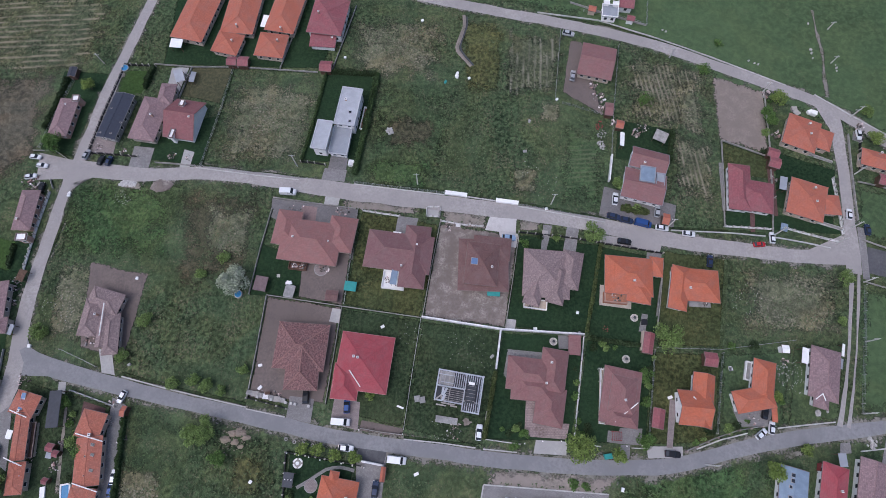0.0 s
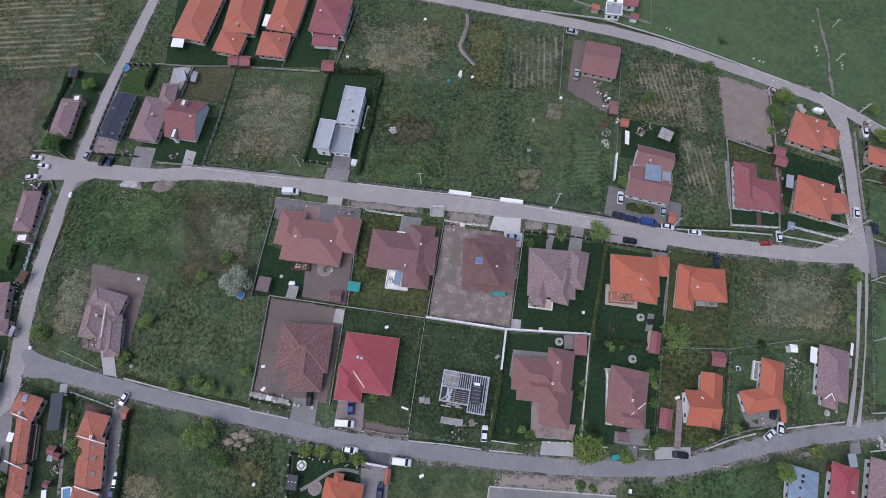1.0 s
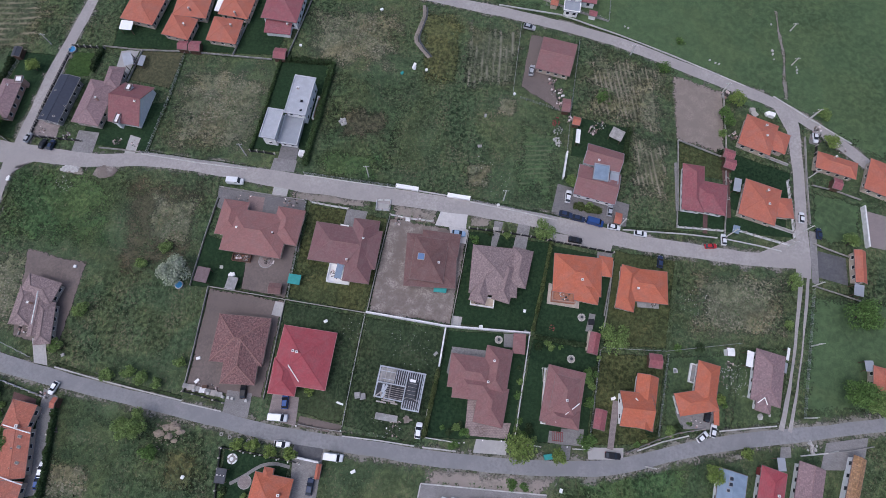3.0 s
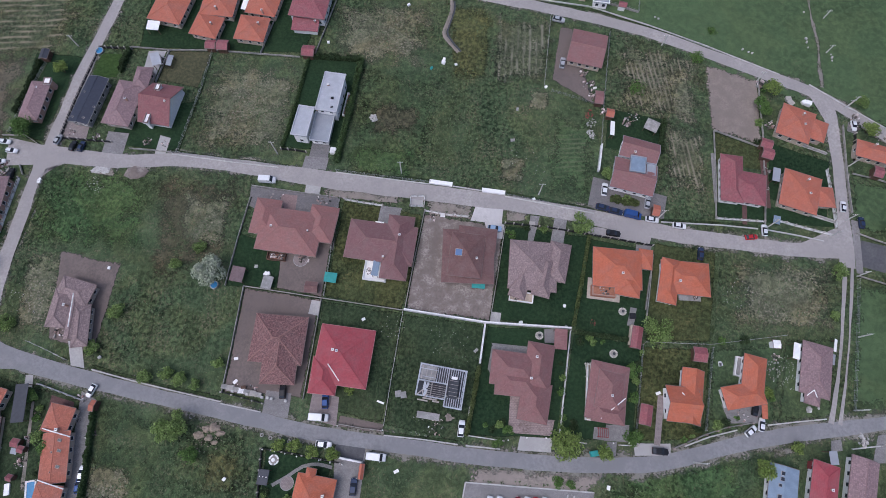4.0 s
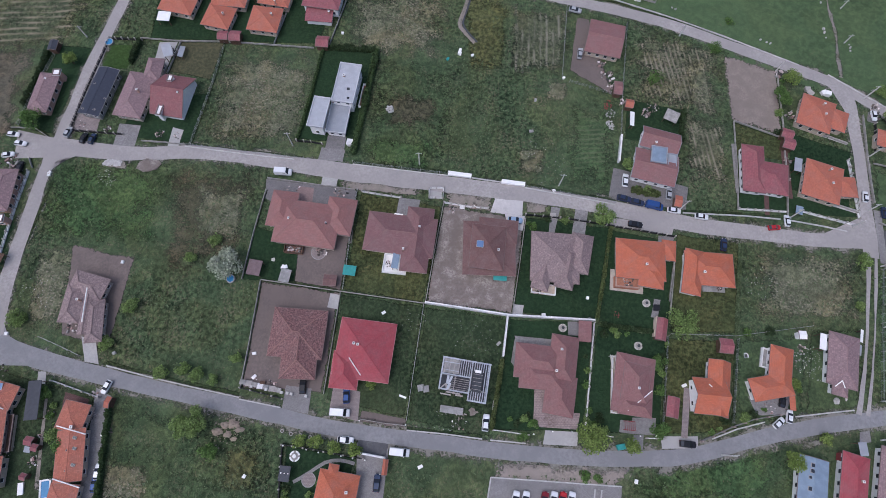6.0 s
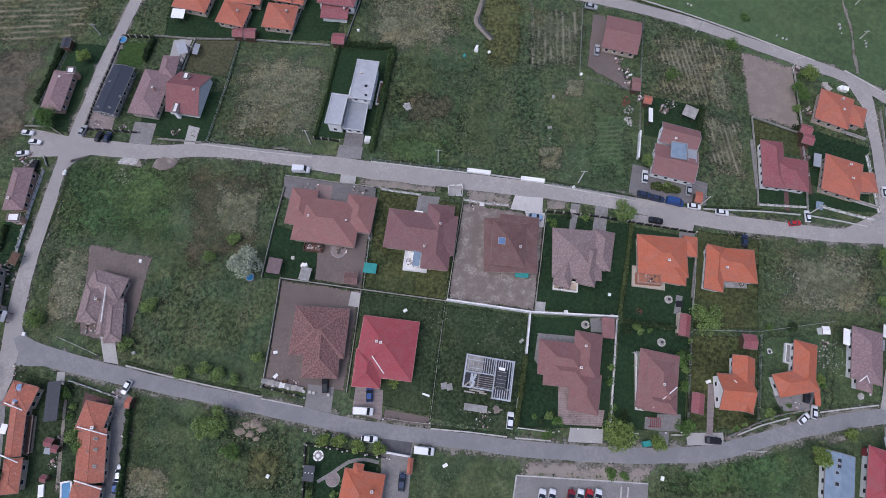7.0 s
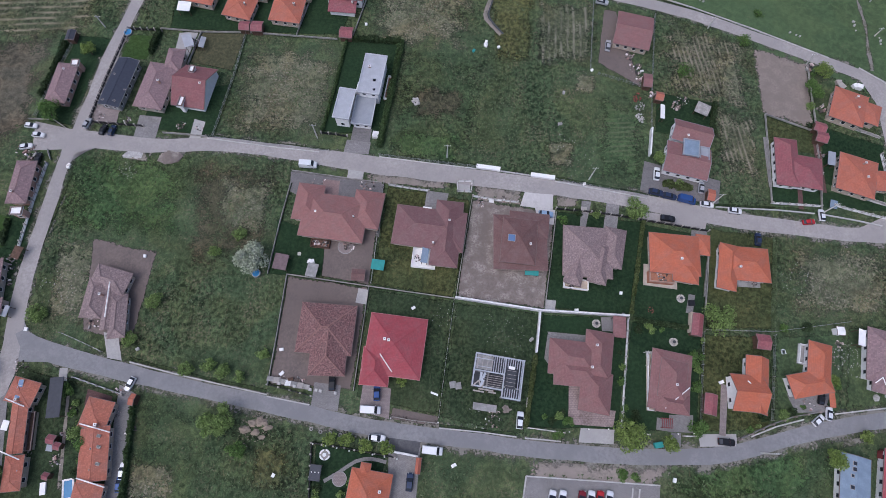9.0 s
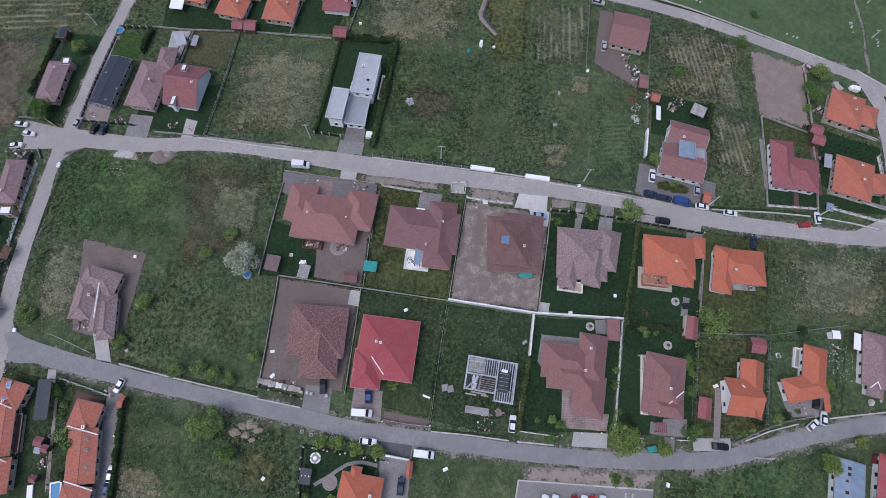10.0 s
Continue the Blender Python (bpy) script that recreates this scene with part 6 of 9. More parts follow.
vehicle("white car on the lane", 120.31, 61.11, 78.5, PAINT["white"], "car", 0.8)
vehicle("white car in a garden", 129.49, 87.45, -93.7, PAINT["white"], "car", 0.8)

# ---- walls and fences ----
fence("whitewashed garden wall between the plots", [(-3.1, 30.08), (18.56, 26.85)], "white")
fence("whitewashed garden wall between the plots", [(18.56, 26.85), (40.86, 25.6)], "white")
fence("whitewashed garden wall between the plots", [(18.41, 26.7), (16.88, 16.28)], "white")
fence("low concrete garden wall", [(-46.51, 36.05), (-25.59, 33.04), (-3.09, 29.93)], "wall")
fence("dark railing fence with pale posts along the road", [(-106.47, 81.12), (-104.86, 93.59), (-101.75, 111.42)], "posts", 2.2)
fence("dark railing fence with pale posts", [(-101.67, 112.71), (-91.56, 112.27)], "posts", 2.2)
fence("grey concrete garden wall", [(-91.68, 112.91), (-79.16, 111.87), (-65.95, 111.92), (-38.38, 109.9)], "wall")
fence("grey concrete garden wall", [(-79.51, 111.87), (-81.8, 100.08)], "wall")
fence("dark wire fence between gardens", [(-65.92, 111.71), (-67.68, 96.68), (-71.12, 76.26)], "wire")
fence("low wall with pale posts", [(-106.29, 80.36), (-98.41, 79.74), (-90.87, 79.11)], "posts")
fence("pale low wall at the road", [(-85.38, 77.14), (-78.9, 76.69), (-72.72, 76.05)], "wall")
fence("wire fence on concrete posts beside the road", [(-72.72, 76.05), (-54.67, 73.57), (-38.13, 71.82)], "wire")
fence("dark front wall beside the gate", [(-40.8, 77.6), (-36.6, 77.2), (-33.4, 76.6)], "posts", 2.2)
fence("low pale kerb along the field edge", [(-24.2, 70.3), (-10.2, 68.5), (3.0, 66.9)], "kerb", 3.4)
fence("low pale kerb along the field edge", [(9.6, 66.3), (18.0, 65.0)], "kerb", 3.4)
fence("low pale kerb along the field edge", [(24.6, 63.3), (36.7, 61.0), (49.7, 58.4)], "kerb", 3.4)
fence("low pale kerb along the field edge", [(-72.6, 75.5), (-54.6, 73.1), (-41.0, 71.6)], "kerb", 3.4)
crate("white meter box beside the drive gate", -25.4, 76.9, -8, 1.6, 1.8, 1.3, WHITEWALL, "meter_box", "box")
fence("wire fence on concrete posts beside the road", [(-24.17, 70.76), (-10.22, 68.98), (3.17, 67.39)], "wire")
fence("wire fence on concrete posts beside the road", [(24.55, 63.79), (36.72, 61.5), (49.74, 58.9)], "wire")
fence("grey concrete wall round a garden", [(-27.49, 136.83), (-33.86, 110.63)], "wall")
fence("grey concrete wall round a garden", [(-47.25, 127.12), (-50.86, 111.15)], "wall")
hedge("clipped dark green hedge beside the white house", [(-18.9, 108.8), (-21.15, 93.51), (-24.19, 73.32)], 1.9, 2.2, HEDGEGREEN, 1)
hedge("dark green hedge behind the white house", [(-35.56, 109.96), (-19.27, 109)], 1.6, 2.2, None, 2)
hedge("low dark green hedge", [(-35.54, 109.75), (-37.79, 94.21), (-40.7, 77.69)], 0.8, 1.2, HEDGEGREEN, 3)
hedge("dark hedge along the lawn", [(-91.82, 111.83), (-93.28, 103.37)], 1.4, 2, None, 4)
ribbon("path", [(8.9, 133.0), (9.0, 128.6), (7.1, 122.0), (6.9, 118.4), (11.2, 112.5)], [1.3, 1.4, 1.6, 1.5, 1.2], SAND, "low sandy spoil bank", ROAD_Z + 0.03, 0.25)
# The bank's shaded east side, painted as a flat dark ribbon.
ribbon("bank_shade", [(9.9, 132.6), (9.9, 128.5), (8.0, 122.2), (8.0, 118.6), (12.0, 112.9)], [0.5, 0.6], DARKSLAB, "flat dark strip painting the shaded side of a spoil bank", ROAD_Z + 0.012)
fence("rough wire fence with posts", [(40.94, 126.73), (37.64, 100.68)], "wire", 3)
fence("rough wire fence with pale posts", [(39.79, 98.66), (53.83, 93.86)], "wire", 2)
fence("rough wire fence round a yard", [(59.48, 120.37), (55.12, 92.88)], "wire", 3)
fence("whitewashed wall beside the house", [(53.43, 80), (51.82, 71.41)], "white")
fence("thin wire fence on concrete posts", [(54.94, 90.88), (53.43, 80)], "wire")
hedge("dark hedge beside the house", [(72.91, 88.83), (70.46, 77.64)], 1.5, 2, None, 5)
hedge("clipped green hedge in front of the house", [(54.6, 63.0), (62.6, 61.5)], 2.4, 1.2, OLIVEHEDGE, 6)
fence("brown stained wall round a garden", [(87.5, 85.56), (86.05, 72.31), (83.96, 57.31)], "wall")
fence("brown stained wall round a garden", [(87.5, 85.56), (101.42, 79.65)], "wall")
fence("pale concrete wall beside the soil plot", [(103.84, 103.57), (102.68, 91.73), (101.57, 80.42)], "wall")
fence("brown stained wall round a garden", [(101.08, 79.65), (99.68, 67.06), (97.46, 55.44)], "wall")
fence("low fence with white posts", [(83.96, 57.31), (97.33, 56.47)], "pale", 2.4)
fence("fence with pale posts", [(100.95, 56.86), (108.24, 54.73), (115.78, 52.63)], "pale", 2.4)
fence("low pale wall beside the road", [(68.36, 56.06), (85.87, 55.28), (95.33, 54.38)], "kerb")
fence("low pale wall beside the road", [(97.84, 54.08), (106.16, 52.5), (113.15, 50.9)], "kerb")
fence("fence with pale posts along the lane", [(118.48, 72.82), (118.04, 63.76), (117.39, 54.69)], "pale", 2.2)
fence("grey concrete wall round a garden", [(106.06, 84.33), (113.04, 80.99), (119.67, 78.06)], "wall")
fence("grey concrete wall round a garden", [(103.37, 62.48), (110.83, 59.26), (117.63, 56.41)], "wall")
fence("low pale concrete kerb wall beside the canal", [(33.57, 134.43), (53.82, 131.14), (71.59, 124.21), (88.82, 116.55), (111.16, 105.6)], "kerb", 4)
fence("low pale concrete kerb wall beside the canal", [(119.52, 102.2), (129.05, 94.6), (140.76, 86.08)], "kerb", 4)
fence("wire fence between gardens", [(-22.46, 62.38), (-23.48, 49.72), (-24.74, 33.67)], "wire")
fence("pale wall between gardens", [(1.69, 58.21), (-0.71, 44.27), (-2.95, 30.08)], "wall")
fence("pale wall between gardens", [(24.39, 54.08), (22.09, 40.53), (19.78, 27.77)], "wall")
hedge("narrow clipped hedge between gardens", [(47.65, 51.36), (44.5, 37.63), (41.65, 26.21)], 0.9, 1.5, OLIVEHEDGE, 7)
fence("low wall between gardens", [(64.93, 46.44), (62.57, 34.71), (60.98, 27.78)], "wall")
hedge("overgrown hedge between gardens", [(82.92, 47), (80.09, 33.36), (77.33, 21.84)], 1.1, 0.7, WEEDS, 8)
fence("grey concrete wall round a garden", [(-46.49, 35.89), (-47.52, 19.93), (-48.48, 8.08)], "wall")
fence("grey concrete wall round a garden", [(-47.88, 62.18), (-49.89, 49.36), (-51.49, 36.14)], "wall")
fence("grey concrete wall round a garden", [(-25.28, 32.89), (-26.46, 20.15), (-27.75, 6.91)], "wall")
fence("wire fence between gardens", [(-3.38, 29.47), (-5.4, 14.63), (-7.16, 0.91)], "wire")
hedge("yellow-green clipped hedge between gardens", [(16.72, 15.56), (15, 6.48), (13.36, -1.29)], 1.1, 1.6, OLIVEHEDGE, 9)
fence("low wall with pale posts between gardens", [(40.82, 25), (38.72, 12.24), (36.38, -1.1)], "pale", 3.2)
fence("wire fence between gardens", [(59.5, 21.65), (54.98, -2.52)], "wire")
fence("wire fence between gardens", [(77.49, 20.96), (72.8, 0.53)], "wire")
hedge("low dark hedge between gardens", [(42.58, 24.72), (56.37, 22.8)], 1.2, 1.3, None, 10)
fence("thin wire fence on concrete posts", [(60.32, 22.25), (77.33, 21.84), (97.21, 24.43)], "wire")
fence("low grey front wall", [(-48.52, 8.36), (-42.99, 7.04), (-37.77, 5.73)], "posts", 2.4)
fence("low concrete edge wall beside the road", [(-48.42, 5.63), (-38.1, 3.7)], "kerb")
fence("low brown front wall", [(-18.32, 1.08), (-12.98, 0.2), (-7.11, -0.41)], "wall")
fence("low concrete edge wall beside the road", [(-7.07, -1.46), (2.39, -2.3), (11.26, -3.4)], "kerb")
fence("front fence with posts", [(13.77, -1.29), (22.51, -2.4)], "pale", 2.4)
fence("low concrete edge wall beside the road", [(13.19, -3.64), (21.76, -4.35)], "kerb")
fence("front fence with pale posts", [(36.46, -2.02), (42.68, -2.75)], "pale")
fence("front fence with pale posts", [(51.01, -3.08), (55.46, -3.17)], "pale")
fence("low brick front wall with railing", [(64.32, -3.75), (72.66, -0.4), (78.32, 1.38), (84.45, 2.37)], "rail")
fence("pale low wall along the road", [(88.64, 2), (96.36, 2.87), (103.66, 3.61)], "kerb")
fence("low concrete edge wall along the road", [(-82.61, 13.58), (-70.37, 10.63), (-58.64, 8.12), (-48.48, 6.04)], "kerb", 4)
fence("wire fence in front of the house", [(-100.44, 20.53), (-95.16, 18.42), (-89.72, 16.05)], "wire")
fence("fence with white posts", [(-95.02, 9.84), (-88.78, 7.84), (-82.59, 5.86)], "pale", 2.2)
hedge("long clipped dark hedge beside the lane", [(-79.6, 5.35), (-78.8, -6.18), (-78.2, -17.32)], 1.0, 2.0, HEDGEGREEN, 11)
fence("front fence with white posts", [(-21.14, 61.7), (-15.48, 60.73), (-10.17, 59.94)], "pale", 2.2)
fence("front fence with pale posts", [(1.84, 58.55), (7.75, 57.43), (14.12, 56.83)], "pale", 2.2)
fence("dark front fence with posts", [(24.42, 55.1), (36.27, 53.9), (47.57, 52.2)], "posts")
fence("dark front fence with posts", [(46.62, 52.18), (55.81, 50.63), (65.08, 48.92)], "posts", 2.2)
fence("low grey wall before a forecourt", [(-47.99, 65.71), (-35.75, 63.94), (-23.09, 62.2)], "wall")
fence("low fence with white posts along the road", [(-115.09, 67.22), (-116.08, 55.91), (-116.7, 39.75)], "pale", 2.4)
fence("pale garden wall at the crossroads", [(-123.59, 81.04), (-116.73, 80.99), (-112.6, 78.36)], "wall")
fence("grey concrete wall round a garden", [(-116, 71.49), (-114.36, 68.28)], "wall")
fence("pale garden wall along the road", [(-116.02, 20.63), (-115.46, 13.6), (-115, 6.52)], "wall")
fence("dark wire fence round a garden", [(-116.94, 106.45), (-119.55, 94.4), (-121.84, 81.96)], "wire")
hedge("dark hedge beside the house", [(-118.83, 107.29), (-120.31, 96.37), (-121.98, 88.59)], 1.4, 1.8, None, 12)
fence("pale low wall along the lane", [(126.63, 87.95), (124.16, 71.72), (122.77, 59.35)], "wall")
fence("grey concrete wall round a garden", [(125.71, 71.77), (132.2, 70.13), (139.26, 67.42)], "wall")
fence("grey concrete wall round a garden", [(122.51, 53.41), (127.95, 51.17), (134, 48.97)], "wall")
fence("grey concrete wall round a garden", [(120.2, 40.93), (126.78, 38.84), (133, 36.75)], "wall")
fence("wire fence along the track", [(119.99, 39.95), (115.61, 22.95), (110.96, 5.77)], "wire")
fence("pale wall of a forecourt", [(115.6, -2.58), (121.89, -1.79), (127.4, -0.74)], "wall")
fence("white posts beside the lane", [(129.53, 84.9), (127.2, 75.57)], "posts")
fence("fence with posts round the garden", [(-36.84, -4.82), (-29.07, -5.92), (-17.3, -7.99)], "posts")
fence("dark fence beside the garden", [(-36.84, -4.82), (-36.5, -17.04)], "posts")
fence("pale kerb round the car park", [(13.15, -11.93), (28.73, -12.91), (44.11, -13.89)], "kerb", 4)
fence("pale kerb round the car park", [(13.15, -11.93), (10.78, -24.04)], "kerb", 4)
fence("pale fence north of the road", [(44.87, 138.54), (57.77, 133.12), (69.61, 128.97)], "wall")

fence("whitewashed wall beside a paved yard", [(139.1, 65.2), (137.7, 52.6)], "white")
fence("white railing frame round a gate pit", [(-2.3, 62.9), (1.7, 63.0), (1.5, 59.8), (-2.4, 60.0), (-2.3, 62.9)], "pale", 2.0)
fence("thin pale fence round the far houses", [(49.1, 134.7), (63.6, 131.6), (69.6, 128.9), (71.2, 140.0)], "wire", 3)

# ---- sheds and canopies ----
shed("small maroon-roofed wooden shed", -66.1, 112.88, -2.7, 3.15, 3.19, 2.2, 2.9, ROOFS["maroon"], WOOD, "gable")
shed("small maroon-roofed wooden shed", -62.41, 112.73, -2.3, 3.49, 3.62, 2.2, 2.9, ROOFS["maroon"], WOOD, "gable")
shed("small red-roofed gate shelter", -35.52, 110.94, -5.2, 3.88, 3.85, 2.2, 3, ROOFS["maroon"], WOOD, "gable")
canopy("white flat canopy beside the house", -85.02, 119.46, -5.1, 3.94, 3.25, 2.5, WHITE, "canopy")
canopy("white awning in the garden", -56.75, 128.27, -10.3, 2.51, 4.62, 2.6, WHITE, "canopy")
canopy("pale grey angular pavilion in a garden", -81.91, 106.86, 112.8, 4.7, 2.73, 2.6, WHITEROOF, "pavilion")
canopy("mauve-brown sheet shelter on a lawn", -47.9, 38.85, -10, 3.6, 4.1, 2.2, MAUVESHEET, "shelter")
shed("dark brown-roofed open shelter in a yard", -27.9, 35.6, -3.5, 3.4, 2.9, 2.1, 2.6, ROOFS["brown"], WOOD, "gable")
canopy("teal tarpaulin shelter on the lawn", -23.06, 38.4, -7.4, 3.36, 2.68, 1.6, TEAL, "shelter")
canopy("teal tarpaulin shelter beside the house", 16.6, 36.5, -4.7, 3.5, 1.35, 1.8, TEAL, "shelter")
shed("maroon-roofed wooden shed in a garden", 73.25, 19.01, -6.5, 3.43, 3.65, 2.3, 3.1, ROOFS["maroon"], WOOD, "gable")
shed("maroon-roofed wooden shed in a garden", 57.74, 4.1, 76.8, 4.92, 2.91, 2.3, 3, ROOFS["maroon"], WOOD, "gable")
shed("long maroon-roofed shed between gardens", 57.41, 23.18, 76.4, 5.72, 2.64, 2.3, 3, ROOFS["maroon"], WOOD, "gable")
shed("maroon-roofed shed beside the house", 101.34, 80.31, -18.9, 3.31, 2.95, 2.3, 3, ROOFS["maroon"], WOOD, "gable")
shed("maroon-roofed shed beside the house", 101.13, 77.05, -18.9, 3.28, 3.44, 2.3, 3, ROOFS["maroon"], WOOD, "gable")
shed("small white shed with flat roof", 93.44, 21.9, -3.7, 2.03, 2.07, 2.2, 2.4, WHITE, WHITE, "gable")
shed("small red-roofed wooden shed", 56.45, 89.96, -13.2, 2.37, 2.77, 2.2, 2.9, ROOFS["redorange"], WOOD, "gable")
canopy("white box trailer in a garden", 56.54, 84.63, 82.3, 4.64, 1.34, 2.4, WHITE, "trailer")
canopy("grey cluttered lean-to roof", 68.4, 85.81, -28.1, 3.92, 3.58, 2.2, OLDWALL, "canopy")
shed("small orange-roofed gate shed", 66.6, 58.73, -13.8, 2.05, 3.35, 2.2, 2.8, ROOFS["redorange"], WOOD, "gable")
shed("small brown-roofed shed beside a yard", 53.61, 95.29, -7.9, 2.54, 4.44, 2.3, 2.9, ROOFS["rose"], WOOD, "gable")
shed("small dark shed at the field edge", -116.86, 108.57, 87.9, 3.57, 2.52, 2.2, 2.6, SLATE, WOOD, "gable")
canopy("long dark slate solar canopy", -96.83, 5.12, 96, 9.19, 2.96, 2.8, SLATE, "carport")
navy = canopy("dark navy shelter roof with three pale lamps", -35.1, -11.1, -6.1, 2.56, 3.44, 2.4, SLATE, "shelter")
for k in (-0.8, 0.0, 0.8):
    part("lamp", rod(bmesh.new(), (k, 0.1, 2.5), (k, 0.1, 2.66), 0.14, 8), WHITE, navy, "small white roof lamp")
canopy("pale grey carport with thin posts", 130.89, 39.5, -12.7, 2.59, 3.23, 2.6, GREYROOF, "carport")
canopy("white canopy beside the mauve-roofed house", 97.81, 20.12, 74.2, 4.19, 1.84, 2.8, WHITE, "canopy")
shed("small orange-roofed gatehouse at a drive", -11.81, -9.61, 84.4, 3.48, 1.21, 2.4, 2.9, ROOFS["redorange"], WOOD, "gable")
shed("small orange-roofed gatehouse at a drive", -79.2, 4.71, -11.1, 1.3, 2.61, 2.4, 2.9, ROOFS["redorange"], WOOD, "gable")
canopy("white awning on a row house yard", -106.52, -1.12, -10.1, 1.53, 2.19, 3, WHITE, "canopy")
canopy("grey sheet cover over a terrace", -102.25, -12.46, -10.6, 1.36, 4.1, 3, GREYROOF, "canopy")
shed("red-roofed shed by the road", 97.44, -7.29, -21.6, 0.98, 3.13, 2.4, 3, ROOFS["crimson"], WOOD, "gable")
canopy("grey canopy in the forecourt", 101.7, -5.32, 0.9, 1.97, 3.1, 2.8, GREYROOF, "canopy")
shed("red-roofed wooden shed in a garden", 131.91, 71.52, -18.3, 2.64, 3.46, 2.3, 3, ROOFS["maroon"], WOOD, "gable")
canopy("white terrace cover with pale blue sheet", -10.9, 41.1, 82.4, 4.78, 1.75, 2.6, BLUEROOF, "canopy")

shed("small orange-roofed brick shed beside a fence", 51.7, 134.4, -12, 2.6, 2.4, 2.0, 2.7, ROOFS["redorange"], CREAM, "gable")
shed("small red-roofed white shed beside a fence", 64.1, 130.5, -12, 2.6, 2.2, 2.0, 2.7, ROOFS["maroon"], WHITE, "gable")

# ---- trees and bushes ----
tree("pale blossoming fruit tree in rough grass", -55.63, 39.61, 4.6, 6, BLOSSOM, 1, 1.1)
tree("large spring-green tree in an empty plot", -59.47, -0.85, 3.4, 6, LEAF, 2, 1)
tree("spring-green tree in an empty plot", -56.5, 0.72, 3.2, 6, LEAF, 3, 1)
tree("spring-green tree in an empty plot", -53.5, -6.41, 2.4, 4, LEAFDARK, 4, 1)
tree("rounded green bush beside the road", -68.25, 11.92, 2, 2.6, LEAF, 10, 1, "bush")
tree("rounded green bush beside the road", -62.96, 12.25, 2.1, 2.6, LEAF, 11, 1, "bush")
tree("rounded green bush beside the road", -59.41, 11.18, 2.3, 2.6, LEAF, 12, 1, "bush")
tree("rounded green bush beside the road", -55.28, 9.98, 1.8, 2.6, LEAF, 13, 1, "bush")
tree("rounded green bush in the grass", -78.98, 28.62, 2.4, 2.6, LEAF, 14, 1, "bush")
tree("rounded green bush in the grass", -106.99, 25.48, 2.6, 2.6, LEAF, 15, 1, "bush")
tree("rounded green bush in the grass", -83.34, 19.21, 2.2, 2.6, LEAF, 16, 1, "bush")
tree("rounded green bush in the grass", -50.02, 15.45, 1.8, 2.6, LEAF, 17, 1, "bush")
tree("small round garden tree in a row", -32.6, -3.8, 1.9, 2.8, LEAFYELLOW, 20, 1)
tree("small round garden tree in a row", -28.6, -4.2, 1.9, 2.8, LEAFYELLOW, 21, 1)
tree("small round garden tree in a row", -23.9, -5.3, 1.9, 2.8, LEAFYELLOW, 22, 1)
tree("small round garden tree in a row", -19.2, -6.1, 1.9, 2.8, LEAFYELLOW, 23, 1)
tree("spreading yellow-green tree at the road", 37.75, -3.37, 4.4, 5.5, LEAFYELLOW, 30, 0.6)
tree("yellow-green tree beside a drive", 46.91, -5.11, 2.2, 3.5, LEAFYELLOW, 31, 1)
tree("light green tree between gardens", 62.49, 24.56, 4.2, 6, LEAF, 32, 0.7)
tree("yellow-green tree beside the road", 106.65, 99.53, 2.7, 4.2, LEAFYELLOW, 33, 1)
tree("dark green tree beside the house", 103.1, 91.6, 2.4, 4, LEAFDARK, 34, 1)
tree("dark green tree beside the house", 102.2, 95.0, 1.9, 3.2, LEAFDARK, 35, 1)
tree("green tree at the road corner", 113.57, 41.42, 2.6, 4, LEAF, 36, 1)
tree("green tree beside the fence", 45.52, 54.16, 3.2, 4.5, LEAF, 37, 1)
tree("yellow-green tree beside a building", 84.81, -7.69, 2.8, 5, LEAFYELLOW, 38, 1)
tree("green bush in the meadow", 133.29, 95.27, 2.4, 3, LEAF, 39, 1, "bush")
tree("green garden tree behind the house", 130.21, 32.55, 4.6, 6, LEAFDARK, 40, 1)
tree("green garden tree behind the house", 124.62, 12.08, 4.6, 6, LEAFDARK, 41, 1)
tree("spreading green tree in a garden", 128.57, 10.21, 4, 6, LEAF, 42, 1)
tree("yellow-green tree in the garden", 133.02, 85.83, 2.6, 4, LEAFYELLOW, 43, 1)
tree("yellow-green tree behind the house", -110.43, 103.35, 2.5, 4, LEAFYELLOW, 44, 1)
tree("dark evergreen beside the house", -116.9, 82.06, 3.6, 5, LEAFDARK, 45, 1)
tree("low green bush in a field", 65.75, 100.06, 2.8, 2, LEAFDARK, 46, 0.5, "bush")
tree("yellow-green bush at the verge", 94.86, -2.95, 1.8, 2, LEAFYELLOW, 47, 1, "bush")
tree("yellow flowering bush beside the house", -16.07, 9.43, 1.5, 1.6, LEAFYELLOW, 48, 1, "bush")
tree("yellow climbing shrub on a house corner", 89.25, 9.83, 1.7, 3, LEAFYELLOW, 49, 1, "bush")
tree("small green bush in a withered field", -59.6, 46.86, 2, 2.2, LEAF, 50, 1, "bush")
tree("small green bush in a withered field", -65.56, 41.99, 1.8, 2, LEAF, 51, 1, "bush")
tree("green tree in the row house garden", -90.59, -2.4, 2.2, 3.5, LEAF, 52, 1)
tree("green tree in the row house garden", -88.62, -4.93, 2.2, 3.5, LEAFDARK, 53, 1)
tree("dark bush in the front garden", -95.42, 6.76, 1.8, 2.2, LEAFDARK, 54, 1, "bush")
tree("dark bush beside the house", 56.46, 14.83, 2.2, 2.6, LEAFDARK, 55, 1, "bush")
tree("dark bush beside the drive", 54.5, -1.2, 2.4, 2.6, LEAFDARK, 56, 1, "bush")
tree("low bush in the front garden", 21.16, -2.91, 1.5, 1.4, LEAFDARK, 57, 1, "bush")
tree("green tree in the lower garden", -107.87, -12.72, 4, 6, LEAF, 58, 1)
tree("low green shrub between fields", 85.93, 111.58, 2.4, 1.4, LEAFDARK, 59, 0.5, "bush")
